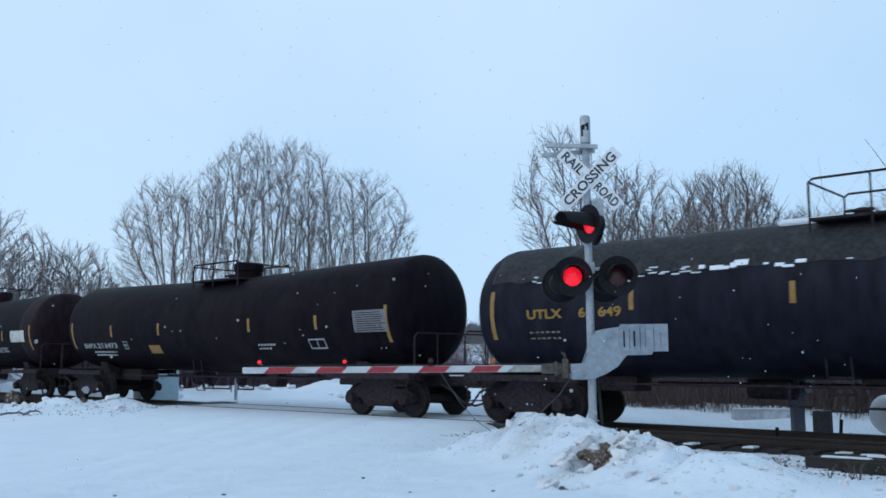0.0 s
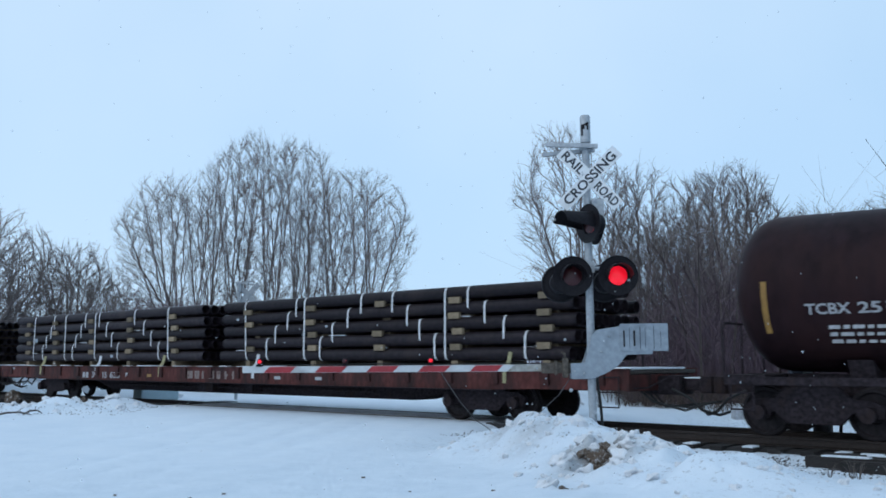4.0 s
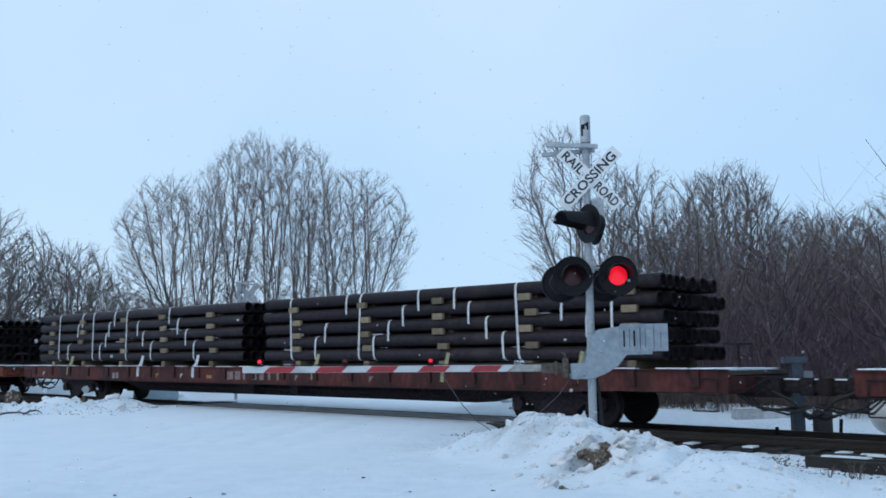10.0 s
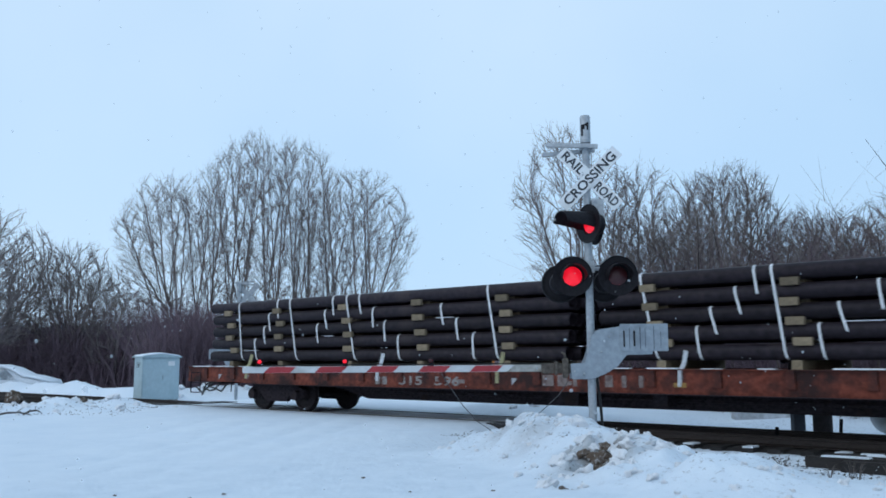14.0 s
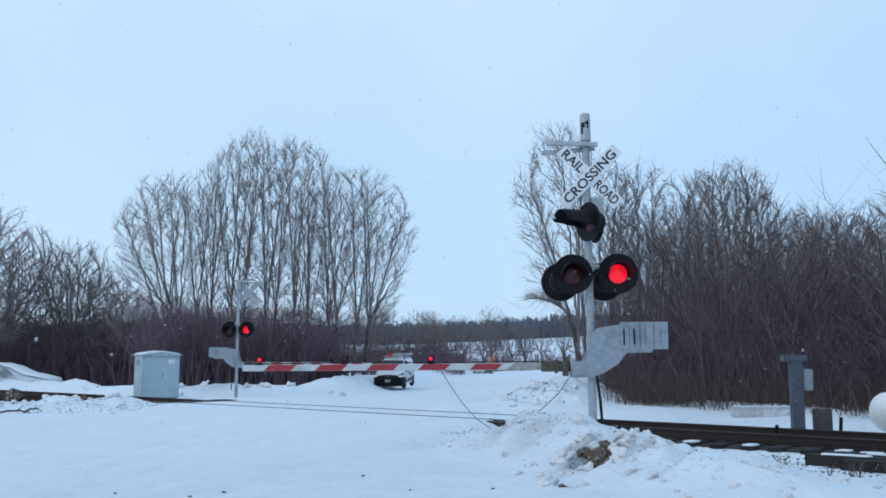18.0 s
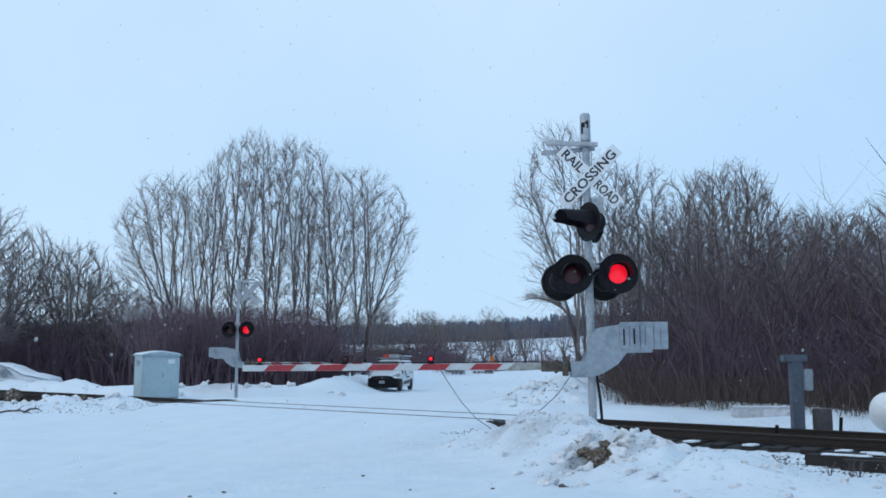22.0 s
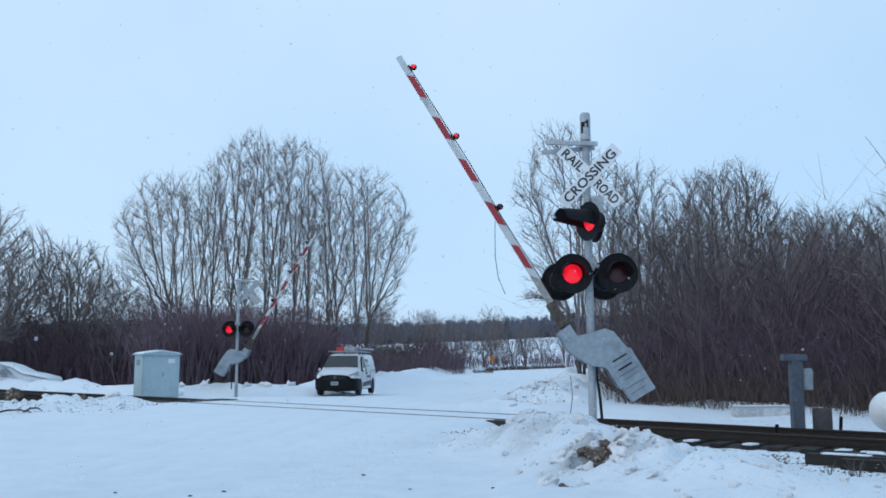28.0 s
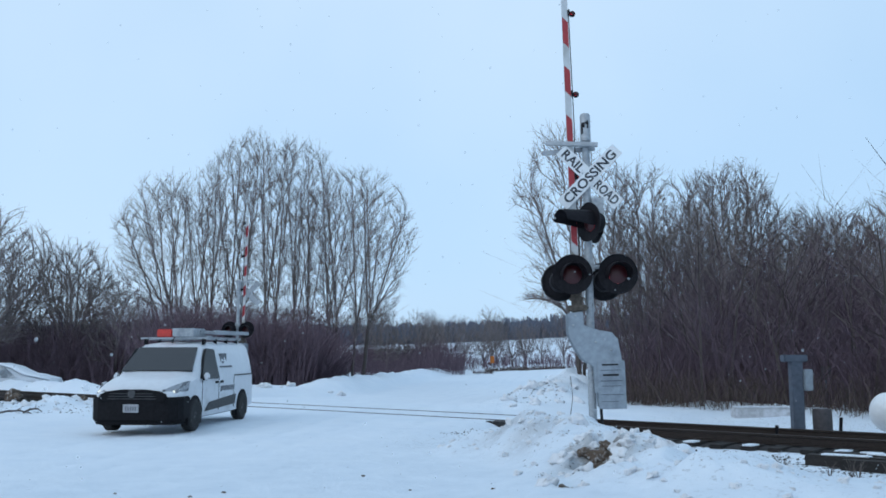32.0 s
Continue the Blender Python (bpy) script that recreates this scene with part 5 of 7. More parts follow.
def grow(rng, stems, goals, stride, kill, fan=0.9, inertia=1.7, sway=0.08, rounds=60):
    """Side branches grow from the stems' limbs towards the goals near them, fanning out from the foot. Gives places, parents, stem numbers, ways."""
    pos, par, own, way, foot = [], [], [], [], []
    for k, paths in enumerate(stems):
        first = len(pos)
        for path in paths:
            if path is paths[0]:
                prev = -1
            else:
                prev = min(range(first, trunk_end), key=lambda i: (Vector(pos[i]) - Vector(path[0])).length)
                path = path[1:]
            for i, p in enumerate(path):
                d = Vector(path[min(i + 1, len(path) - 1)]) - Vector(path[max(i - 1, 0)])
                pos.append(tuple(p)); par.append(prev); own.append(k); way.append(tuple(d.normalized()))
                prev = len(pos) - 1
            if path is paths[0]:
                trunk_end = len(pos)
        foot.append((paths[0][0][0], paths[0][0][1], paths[0][-1][2] * 0.3))
    pos, way, foot = np.array(pos), np.array(way), np.array(foot)
    par, own, kids = list(par), list(own), [1] * len(par)
    live = goals.copy()
    near, best = np.zeros(len(live), int), np.full(len(live), 1e9)

    def meet(base, fresh):
        for a in range(0, len(fresh), 400):
            d2 = ((live[:, None, :] - fresh[None, a:a + 400, :]) ** 2).sum(2)
            m = d2.min(1)
            closer = m < best
            near[closer], best[closer] = base + a + d2.argmin(1)[closer], m[closer]

    meet(0, pos)
    for step_no in range(rounds):
        keep = best > kill * kill
        live, near, best = live[keep], near[keep], best[keep]
        reach = best < (stride * 5.5) ** 2
        if not reach.any():
            break
        to = live - pos[near]
        to /= np.maximum(np.linalg.norm(to, axis=1, keepdims=True), 1e-6)
        pull = np.zeros_like(pos)
        np.add.at(pull, near[reach], to[reach])
        some = np.array([i for i in np.unique(near[reach]) if kids[i] < 3])
        if not len(some):
            break
        d = pull[some] / np.maximum(np.linalg.norm(pull[some], axis=1, keepdims=True), 1e-6)
        out = pos[some] - foot[np.array(own)[some]]
        out /= np.linalg.norm(out, axis=1, keepdims=True)
        d = d + inertia * way[some] + fan * out + rng.normal(0, sway, (len(some), 3))
        d /= np.linalg.norm(d, axis=1, keepdims=True)
        fresh = pos[some] + d * stride
        base = len(pos)
        pos, way = np.concatenate([pos, fresh]), np.concatenate([way, d])
        for i in some:
            par.append(int(i)); own.append(own[i]); kids[i] += 1; kids.append(0)
        meet(base, fresh)
    return pos, par, own, way


def stem_path(rng, x, y, height, lean_x, lean_y, stride):
    n = max(3, int(height / stride))
    return [(x + lean_x * (i / n) ** 1.3 + rng.normal(0, 0.02), y + lean_y * (i / n) ** 1.3 + rng.normal(0, 0.02), -0.5 + (height + 0.5) * i / n) for i in range(n + 1)]


def limbs_for(rng, roots, goals, stride, count, straight=0.45):
    """For each root a trunk and its main limbs, which rise and then spread to places in the crown."""
    ends = np.array([(x + lx, y + ly) for x, y, h, lx, ly in roots])
    mine = ((goals[:, None, :2] - ends[None]) ** 2).sum(2).argmin(1)
    stems = []
    for k, (x, y, h, lx, ly) in enumerate(roots):
        trunk = stem_path(rng, x, y, h, lx * 0.5, ly * 0.5, stride)
        paths = [trunk]
        g = goals[mine == k]
        if not len(g):
            g = goals
        top = g[:, 2].max()
        g = g[g[:, 2] > h + 0.35 * (top - h)] if (g[:, 2] > h + 0.35 * (top - h)).any() else g
        picks = [g[g[:, 2].argmax()]]
        while len(picks) < count:
            trial = g[rng.randint(0, len(g), 12)]
            far = np.array([min(np.linalg.norm((q - p) * np.array([1, 1, 0.5])) for p in picks) for q in trial])
            picks.append(trial[far.argmax()])
        for n, goal in enumerate(picks):
            a = np.array(trunk[-1 - (0 if n == 0 else rng.randint(0, max(1, len(trunk) // 2)))])
            b = a + (goal - a) * 0.93
            c = a + (b - a) * np.array([straight, straight, 0.58])
            m = max(3, int(np.linalg.norm(b - a) / stride))
            paths.append([tuple((1 - t) ** 2 * a + 2 * t * (1 - t) * c + t * t * b + rng.normal(0, 0.025 * stride * 3, 3) * (0 < t < 1)) for t in np.linspace(0, 1, m + 1)])
        stems.append(paths)
    return stems


def limb_shapes(rng, grown, k, origin, tip, twig, twigs, trunk_r, power=2.3):
    """Trunk and crown of the stem k, as tubes, with fine twigs on the outer branches."""
    pos, par, own, way = grown
    ids = [i for i in range(len(par)) if own[i] == k]
    kids = collections.defaultdict(list)
    for i in ids:
        if par[i] >= 0:
            kids[par[i]].append(i)
    rad = {}
    for i in reversed(ids):
        rad[i] = sum(rad[c] ** power for c in kids[i]) ** (1 / power) if kids[i] else tip
    low, high = Shape(), Shape()
    at = pos - np.array(origin)
    stack = [(ids[0], None)]
    while stack:
        i, before = stack.pop()
        pts, rr = ([at[before]], [min(rad[before], rad[i] * 1.15)]) if before is not None else ([], [])
        while True:
            pts.append(at[i]); rr.append(rad[i])
            c = sorted(kids[i], key=lambda q: rad[q])
            stack += [(q, i) for q in c[:-1]]
            if not c:
                break
            i = c[-1]
        if len(pts) < 2:
            continue
        if before is None:
            cut = next((n for n, r in enumerate(rr) if r < trunk_r), len(rr) - 1)
            cut = max(2, min(cut, len(rr) - 1))
            low.tube([tuple(p) for p in pts[:cut + 1]], rr[:cut + 1], 8)
            pts, rr = pts[cut:], rr[cut:]
            if len(pts) < 2:
                continue
        high.tube([tuple(p) for p in pts], rr, 5 if rr[0] > 0.05 else 4 if rr[0] > 0.025 else 3, cap=False)
        for p, r, n in zip(pts, rr, range(len(pts))):
            if r > tip * 3.2:
                continue
            for q in range(twigs):
                d = Vector(way[i]) * 0.7 + Vector(rng.normal(0, 0.55, 3)) + Vector((0, 0, 0.35))
                ln = twig * rng.uniform(0.5, 1.2)
                e = Vector(p) + d.normalized() * ln
                m = Vector(p).lerp(e, 0.5) + Vector(rng.normal(0, 0.06 * ln, 3))
                high.tube([tuple(p), tuple(m), tuple(e)], [tip * 0.8, tip * 0.65, tip * 0.4], 3, cap=False)
    return low, high


def bare_tree(grown, rng, k, origin, label, tip, twig, twigs, trunk_r, at):
    t = thing("bare_tree", label, "tree", at, group="bare trees")
    low, high = limb_shapes(rng, grown, k, origin, tip, twig, twigs, trunk_r)
    part("trunk", low, M_BARK, t, smooth=True)
    part("crown", high, M_TWIG, t, "leafless crown of fine branches")
    return t


def grove(seed, l, d, lobes, roots, label, stride, kill, tip, twig, twigs, trunk_r, limbs=5, straight=0.42):
    """Stems that share one crown; lobes and roots are given across and along the view, from (l, d)."""
    rng = np.random.RandomState(seed)
    goals = np.concatenate([crown_points(rng, *lobe) for lobe in lobes])
    grown = grow(rng, limbs_for(rng, roots, goals, stride, limbs, straight), goals, stride, kill)
    for k, (x, y, h, lx, ly) in enumerate(roots):
        p = spot(l + x, d + y)
        bare_tree(grown, rng, k, (x, y, 0.0), label, tip, twig, twigs, trunk_r, pose(p.x, p.y, floor_at(p.x, p.y), 0, 0, HEAD))


# the grove beyond the crossing: three rounded lobes over fourteen stems
grove(11, -12.0, 62, [(2400, (-6.6, 0.0), 4.0, 14.4, 9.6, 0.7, 0.24), (4800, (-0.2, 0.5), 6.0, 17.3, 11.0, 0.6, 0.30), (2900, (5.5, -0.5), 4.8, 14.3, 9.2, 0.65, 0.22)],
      [(-6.6, 0.2, 5.0, -0.8, 0.1), (-5.7, -0.8, 5.4, -0.5, -0.3), (-4.9, 0.6, 5.2, -0.2, 0.2), (-3.6, -0.4, 5.8, -0.4, 0.0), (-2.6, 0.9, 6.0, -0.3, 0.3), (-1.5, -0.6, 6.2, 0.1, -0.3), (-0.4, 0.8, 6.4, 0.0, 0.3),
       (0.6, -0.5, 6.2, 0.1, -0.2), (1.6, 0.7, 6.0, 0.2, 0.2), (2.7, -0.3, 5.8, 0.2, 0.0), (4.0, 0.4, 5.0, 0.1, 0.3), (4.7, -0.9, 4.8, 0.4, -0.3), (5.8, 0.1, 4.6, 0.5, 0.2), (6.6, -0.6, 4.4, 0.9, -0.1)],
      "tall bare cottonwood with upright stems and fine twigs", 0.38, 0.37, 0.0078, 0.60, 2, 0.085, 7, 0.55)
# a round-headed clump in the woods beyond the near signal
grove(12, 12.0, 37.5, [(2600, (0.0, 0.0), 2.2, 9.5, 6.6, 0.8, 0.35)], [(-0.7, 0.0, 3.0, -0.3, 0.0), (-0.2, -0.4, 3.2, -0.1, -0.2), (0.3, 0.3, 3.2, 0.1, 0.1), (0.8, -0.1, 3.0, 0.4, 0.0)],
      "round-headed bare tree with dense brown twigs", 0.25, 0.22, 0.0075, 0.42, 2, 0.06, 8)
# slender stems fanning up at the woods' edge
grove(13, 4.9, 30.2, [(800, (-0.95, 0.0), 1.5, 8.3, 5.4, 0.9, 0.26), (620, (0.85, 0.6), 1.2, 7.9, 5.4, 0.9, 0.3)], [(-0.35, 0.0, 1.4, -0.25, 0.0), (-0.15, 0.2, 1.2, -0.05, 0.0), (0.25, -0.1, 1.5, 0.1, 0.0), (0.7, 0.5, 1.6, 0.15, 0.1)],
      "slim bare tree leaning at the woods' edge", 0.25, 0.27, 0.0068, 0.40, 2, 0.05, 4)
grove(14, 7.0, 31.0, [(720, (0.0, 0.0), 1.25, 8.1, 5.4, 0.9, 0.3), (640, (1.6, 0.6), 1.15, 7.6, 5.0, 0.9, 0.3)], [(-0.2, 0.0, 1.6, -0.1, 0.0), (0.3, 0.1, 1.5, 0.1, 0.0), (1.4, 0.5, 1.5, 0.1, 0.0)],
      "slim bare tree leaning at the woods' edge", 0.25, 0.27, 0.0068, 0.40, 2, 0.05, 4)


def woodland_tree(seed, r, wide, label):
    """A spreading tree nine metres high, to be copied."""
    rng = np.random.RandomState(seed)
    goals = crown_points(rng, 800, (0.0, 0.0), r, 9.0, wide, 1.0, 0.45, 0.16)
    a = rng.uniform(0, 6.28)
    roots = [(0, 0, 2.0, 0.3 * math.cos(a), 0.3 * math.sin(a))]
    grown = grow(rng, limbs_for(rng, roots, goals, 0.34, 9, 0.55), goals, 0.34, 0.36, 0.9, 1.7, 0.08)
    return bare_tree(grown, rng, 0, (0, 0, 0), label, 0.0092, 0.50, 1, 0.07, None)


scrub = [woodland_tree(200 + k, (3.0, 3.5, 2.6, 3.2)[k], (5.2, 5.0, 5.6, 4.6)[k], "bare woodland tree with dense brown twigs") for k in range(4)]


def plant(kind, l, d, height, base_h, turn, wide=1.0, lean=0.0):
    p = spot(l, d)
    s = height / base_h
    ob = copy_thing(kind, pose(p.x, p.y, floor_at(p.x, p.y), 0, lean, turn))
    ob.scale = (s * wide, s * wide, s)
    return ob


# far left woods
for k, (l, d, h) in enumerate(((-24.4, 47, 8.2), (-26.6, 53, 10.2), (-22.4, 54, 8.4), (-21.9, 54, 8.6), (-18.6, 52, 6.2), (-29, 50, 9.6), (-17, 56, 5.6), (-33, 54, 10), (-37, 52, 9), (-28, 58, 9.5), (-21.8, 57, 7.5), (-15.6, 57, 5.0))):
    plant(scrub[(0, 1, 3, 2)[k % 4]], l, d, h, 9.0, 50 * k, 1.05)
# woods on the far side, beyond the near signal
for k, (l, d, h, wd) in enumerate(((8.4, 37, 7.4, 0.7), (9.3, 34, 7.0, 0.7), (10.2, 39, 7.8, 0.7), (14.2, 35, 7.2, 0.8), (15.6, 37, 7.4, 0.9), (17.0, 34, 7.2, 0.9), (18.6, 36, 7.8, 0.9), (20.2, 35, 7.6, 1.0), (22, 37, 7.8, 1.0), (18.6, 41, 8.4, 1.0), (14.6, 41, 8.2, 1.0), (12.0, 31, 5.2, 0.8), (9.0, 29, 4.8, 0.8), (15.5, 30, 5.2, 0.9),
                                    (24.5, 35, 8.0, 1), (27, 38, 8.4, 1), (30, 35, 8, 1), (13.2, 33, 6.4, 0.8), (10.2, 32, 6.2, 0.8), (16.2, 39, 7.8, 1.0), (20.4, 39, 8.4, 1.0), (17.8, 31, 6.2, 0.9), (14.9, 33, 6.4, 0.9), (19.4, 33, 6.8, 0.9), (7.6, 33, 6.4, 0.7), (6.4, 34, 6.6, 0.6), (11.2, 28.5, 4.6, 0.8), (13.6, 28, 4.6, 0.8))):
    plant(scrub[(k * 3 + 1) % 4], l, d, h, 9.0, 63 * k, wd)
# scattered trees on the far field
for k, (l, d, h) in enumerate(((-3.8, 88, 5.2), (1.0, 110, 5.6), (-2.0, 125, 7.0), (5.6, 105, 6.6), (6.6, 112, 5.6), (3.4, 140, 6.5), (10.5, 118, 5.0), (13.2, 122, 5.5), (-6.5, 95, 6.5), (-9, 110, 8), (16, 120, 7), (-1, 150, 7), (8, 150, 7), (-5.2, 84, 4.6), (2.2, 96, 4.2), (4.4, 98, 5.0), (-0.6, 100, 5.0), (7.6, 100, 4.6), (9.4, 104, 5.2), (-2.6, 92, 6.0), (-1.4, 96, 5.6))):
    plant(scrub[k % 4], l, d, h, 9.0, 41 * k, 0.9)
for k, ob in enumerate(scrub):
    far_home = spot(-46 + 4 * k, 66)
    ob.matrix_basis = pose(far_home.x, far_home.y, floor_at(far_home.x, far_home.y))


# ---------- brush and far woods ----------
M_GRASS = material("dry_brown_grass", (0.095, 0.071, 0.062), 0.95, 0, 0.3, 1, 0.0, island=0.6)


def thicket(name, label, count, area, heights, radius, mat, seed, twigs=4, bend=0.18):
    """Thin stems over an area given by a function of two random numbers to (l, d)."""
    rng = np.random.RandomState(seed)
    ld = np.array([area(*rng.rand(2)) for _ in range(count)])
    X, Y = EYE[0] + ld[:, 0] * CH - ld[:, 1] * SH, EYE[1] + ld[:, 0] * SH + ld[:, 1] * CH
    Z = ground_height(X, Y)[0]
    H = rng.uniform(heights[0], heights[1], count) * (0.75 + 0.35 * vnoise(X, Y, 4.0, seed))
    V, F = [], []

    def sticks(p0, p1, p2, r):
        n = len(p0)
        ring = []
        for p, k in ((p0, 1.0), (p1, 0.7), (p2, 0.2)):
            for a in (0.0, 2.094, 4.189):
                ring.append(p + np.stack([np.cos(a) * r * k, np.sin(a) * r * k, np.zeros(n)], 1))
        base = sum(len(v) for v in V)
        V.append(np.stack(ring, 1).reshape(-1, 3))
        idx = base + np.arange(n)[:, None] * 9
        for lvl in (0, 3):
            for k in range(3):
                F.append(np.concatenate([idx + lvl + k, idx + lvl + (k + 1) % 3, idx + lvl + 3 + (k + 1) % 3, idx + lvl + 3 + k], 1))

    def twig(p0, p1, r):
        n = len(p0)
        base = sum(len(v) for v in V)
        ring = [p + np.stack([np.cos(a) * r * k, np.sin(a) * r * k, np.zeros(n)], 1) for p, k in ((p0, 1.0), (p1, 0.3)) for a in (0.0, 2.094, 4.189)]
        V.append(np.stack(ring, 1).reshape(-1, 3))
        idx = base + np.arange(n)[:, None] * 6
        for k in range(3):
            F.append(np.concatenate([idx + k, idx + (k + 1) % 3, idx + 3 + (k + 1) % 3, idx + 3 + k], 1))

    lean = rng.normal(0, bend, (count, 2))
    p0 = np.stack([X, Y, Z - 0.15], 1)
    p1 = p0 + np.stack([lean[:, 0] * H * 0.4, lean[:, 1] * H * 0.4, H * 0.55], 1)
    p2 = p1 + np.stack([lean[:, 0] * H * 0.8, lean[:, 1] * H * 0.8, H * 0.5], 1)
    r = radius * rng.uniform(0.5, 1.4, count)
    sticks(p0, p1, p2, r)
    for k in range(twigs):
        f = rng.uniform(0.25, 0.95, count)[:, None]
        q0 = np.where(f < 0.55, p0 + (p1 - p0) * f / 0.55, p1 + (p2 - p1) * (f - 0.55) / 0.45)
        a = rng.uniform(0, 2 * np.pi, count)
        ln = H * rng.uniform(0.12, 0.36, count)
        dv = np.stack([np.cos(a) * ln, np.sin(a) * ln, ln * rng.uniform(-0.25, 1.1, count)], 1)
        q2 = q0 + dv
        twig(q0, q2, r * 0.45)
    me = bpy.data.meshes.new(name)
    me.from_pydata(np.concatenate(V).tolist(), [], np.concatenate(F).tolist())
    me.materials.append(mat)
    return tagged(new(name, me), label, "brush", kind="stuff")


def strip(l0, l1, d0, d1, skew=0.0):
    return lambda a, b: (l0 + (l1 - l0) * a, d0 + (d1 - d0) * b + skew * a)


def woods_edge(x0, x1, depth0, depth1):
    """An area along the woods' edge, which draws near the track to the east."""
    def area(a, b):
        x = x0 + (x1 - x0) * a
        y = 6.1 + 1.6 * max(0.0, -13.6 - x) + depth0 + (depth1 - depth0) * b
        ex, ey = x - EYE[0], y - EYE[1]
        return ex * CH + ey * SH, -ex * SH + ey * CH
    return area


thicket("brush_thicket", "dense dark brown leafless brush under the woods", 15000, woods_edge(-18.5, 16, 1.2, 16), (1.0, 3.9), 0.010, M_BRUSH, 1, 11, 0.6)
thicket("brush_thicket", "tall dark leafless brush deep in the woods", 9000, woods_edge(-17.5, 16, 5.0, 19), (3.2, 5.8), 0.012, M_BRUSH, 51, 10, 0.52)
thicket("sapling_stems", "slender young tree stems along the edge of the woods", 150, woods_edge(-16, 16, 0.8, 8), (3.6, 6.4), 0.036, M_BARK, 61, 12, 0.12)
thicket("brush_edge", "low tangled brush and dry grass at the edge of the woods", 5200, woods_edge(-18.5, 14, 0.0, 3.5), (0.4, 2.4), 0.010, M_GRASS, 2, 6, 0.4)
thicket("brush_thicket", "dense dark brown leafless brush below the grove", 5500, strip(-14.5, -6.6, 43, 60, 3), (2.8, 4.9), 0.022, M_BRUSH, 3, 6, 0.28)
thicket("brush_thicket", "dense dark brown leafless brush behind the parked car", 7000, strip(-46, -13.5, 50, 62, 2), (2.8, 4.9), 0.024, M_BRUSH, 33, 6, 0.28)
thicket("brush_thicket", "tall dark leafless brush at the west end of the woods", 5000, strip(-46, -17.5, 51, 60), (3.6, 5.6), 0.024, M_BRUSH, 23, 6, 0.28)
thicket("brush_thicket", "dense leafless brush behind the grove", 3500, strip(-70, -9.0, 64, 90, 4), (3.5, 6.5), 0.035, M_BRUSH, 13, 6, 0.28)
thicket("brush_thicket", "leafless hedgerow beside the far road", 1600, strip(-7.5, 2.0, 72, 96, 10), (1.2, 3.2), 0.02, M_BRUSH, 14, 6, 0.3)
thicket("roadside_stalks", "low dry weeds and dirt beside the far road", 260, strip(2.8, 4.7, 84, 88), (0.2, 0.55), 0.016, M_GRASS, 44, 6, 0.5)
thicket("far_hedge", "low leafless hedge along the far field", 1500, strip(-8, 30, 92, 118), (0.8, 2.8), 0.035, M_BRUSH, 4, 6, 0.35)
thicket("brush_thicket", "dense dark leafless hedgerow beside the far road", 2400, strip(-9.5, 0.0, 84, 100, 6), (1.8, 3.4), 0.02, M_BRUSH, 15, 8, 0.4)
# stalks added in place of the dark line at the far road's edge
thicket("roadside_stalks", "low dark strip of stalks standing in for the far road's edge line", 900, strip(4.0, 13.5, 88, 90, 8), (0.25, 0.6), 0.03, M_GRASS, 45, 5, 0.5)


def far_canopy(name, label, count, area, heights, radius, mat, seed, sticks=18, w=0.22):
    """Rounded bare crowns standing close together, each a fan of boughs."""
    rng = np.random.RandomState(seed)
    ld = np.array([area(*rng.rand(2)) for _ in range(count)])
    X, Y = EYE[0] + ld[:, 0] * CH - ld[:, 1] * SH, EYE[1] + ld[:, 0] * SH + ld[:, 1] * CH
    Z = ground_height(X, Y)[0]
    H = rng.uniform(heights[0], heights[1], count) * (1 + 0.12 * vnoise(X, Y, 60.0, seed))
    R = rng.uniform(radius[0], radius[1], count)
    V, F = [], []
    for k in range(sticks):
        a, q = rng.uniform(0, 6.283, count), np.sqrt(rng.rand(count))
        low = np.stack([X, Y, Z + H * rng.uniform(-0.05, 0.35, count)], 1)
        end = np.stack([X + R * q * np.cos(a), Y + R * q * np.sin(a), Z + H * (0.42 + 0.58 * np.sqrt(1 - q * q) * rng.uniform(0.92, 1.0, count))], 1)
        for p, m in ((low, 1.0), (end, 0.45)):
            for b in (0.0, 2.094, 4.189):
                V.append(p + np.array([math.cos(b) * w * m, math.sin(b) * w * m, 0.0]))
        base = 6 * k
        for b in range(3):
            F.append((base + b, base + (b + 1) % 3, base + 3 + (b + 1) % 3, base + 3 + b))
    verts = np.stack(V, 1).reshape(-1, 3)
    faces = (np.arange(count)[:, None, None] * (6 * sticks) + np.array(F)[None]).reshape(-1, 4)
    me = bpy.data.meshes.new(name)
    me.from_pydata(verts.tolist(), [], faces.tolist())
    me.materials.append(mat)
    return tagged(new(name, me), label, "woods", kind="stuff")


# distant woods, with the haze before them in their colour
far_canopy("far_woods", "bare woods on a distant ridge, haze put into their blue-grey colour", 1500, strip(-260, 300, 312, 420), (7.2, 9.2), (3.0, 5.0), M_HILL, 5, 30)
far_canopy("far_woods", "dark bare woods closing the far distance, tinted blue-grey for haze", 1200, strip(-900, 1100, 600, 720), (10, 13), (8, 14), M_HILL, 6, 16, 1.2)


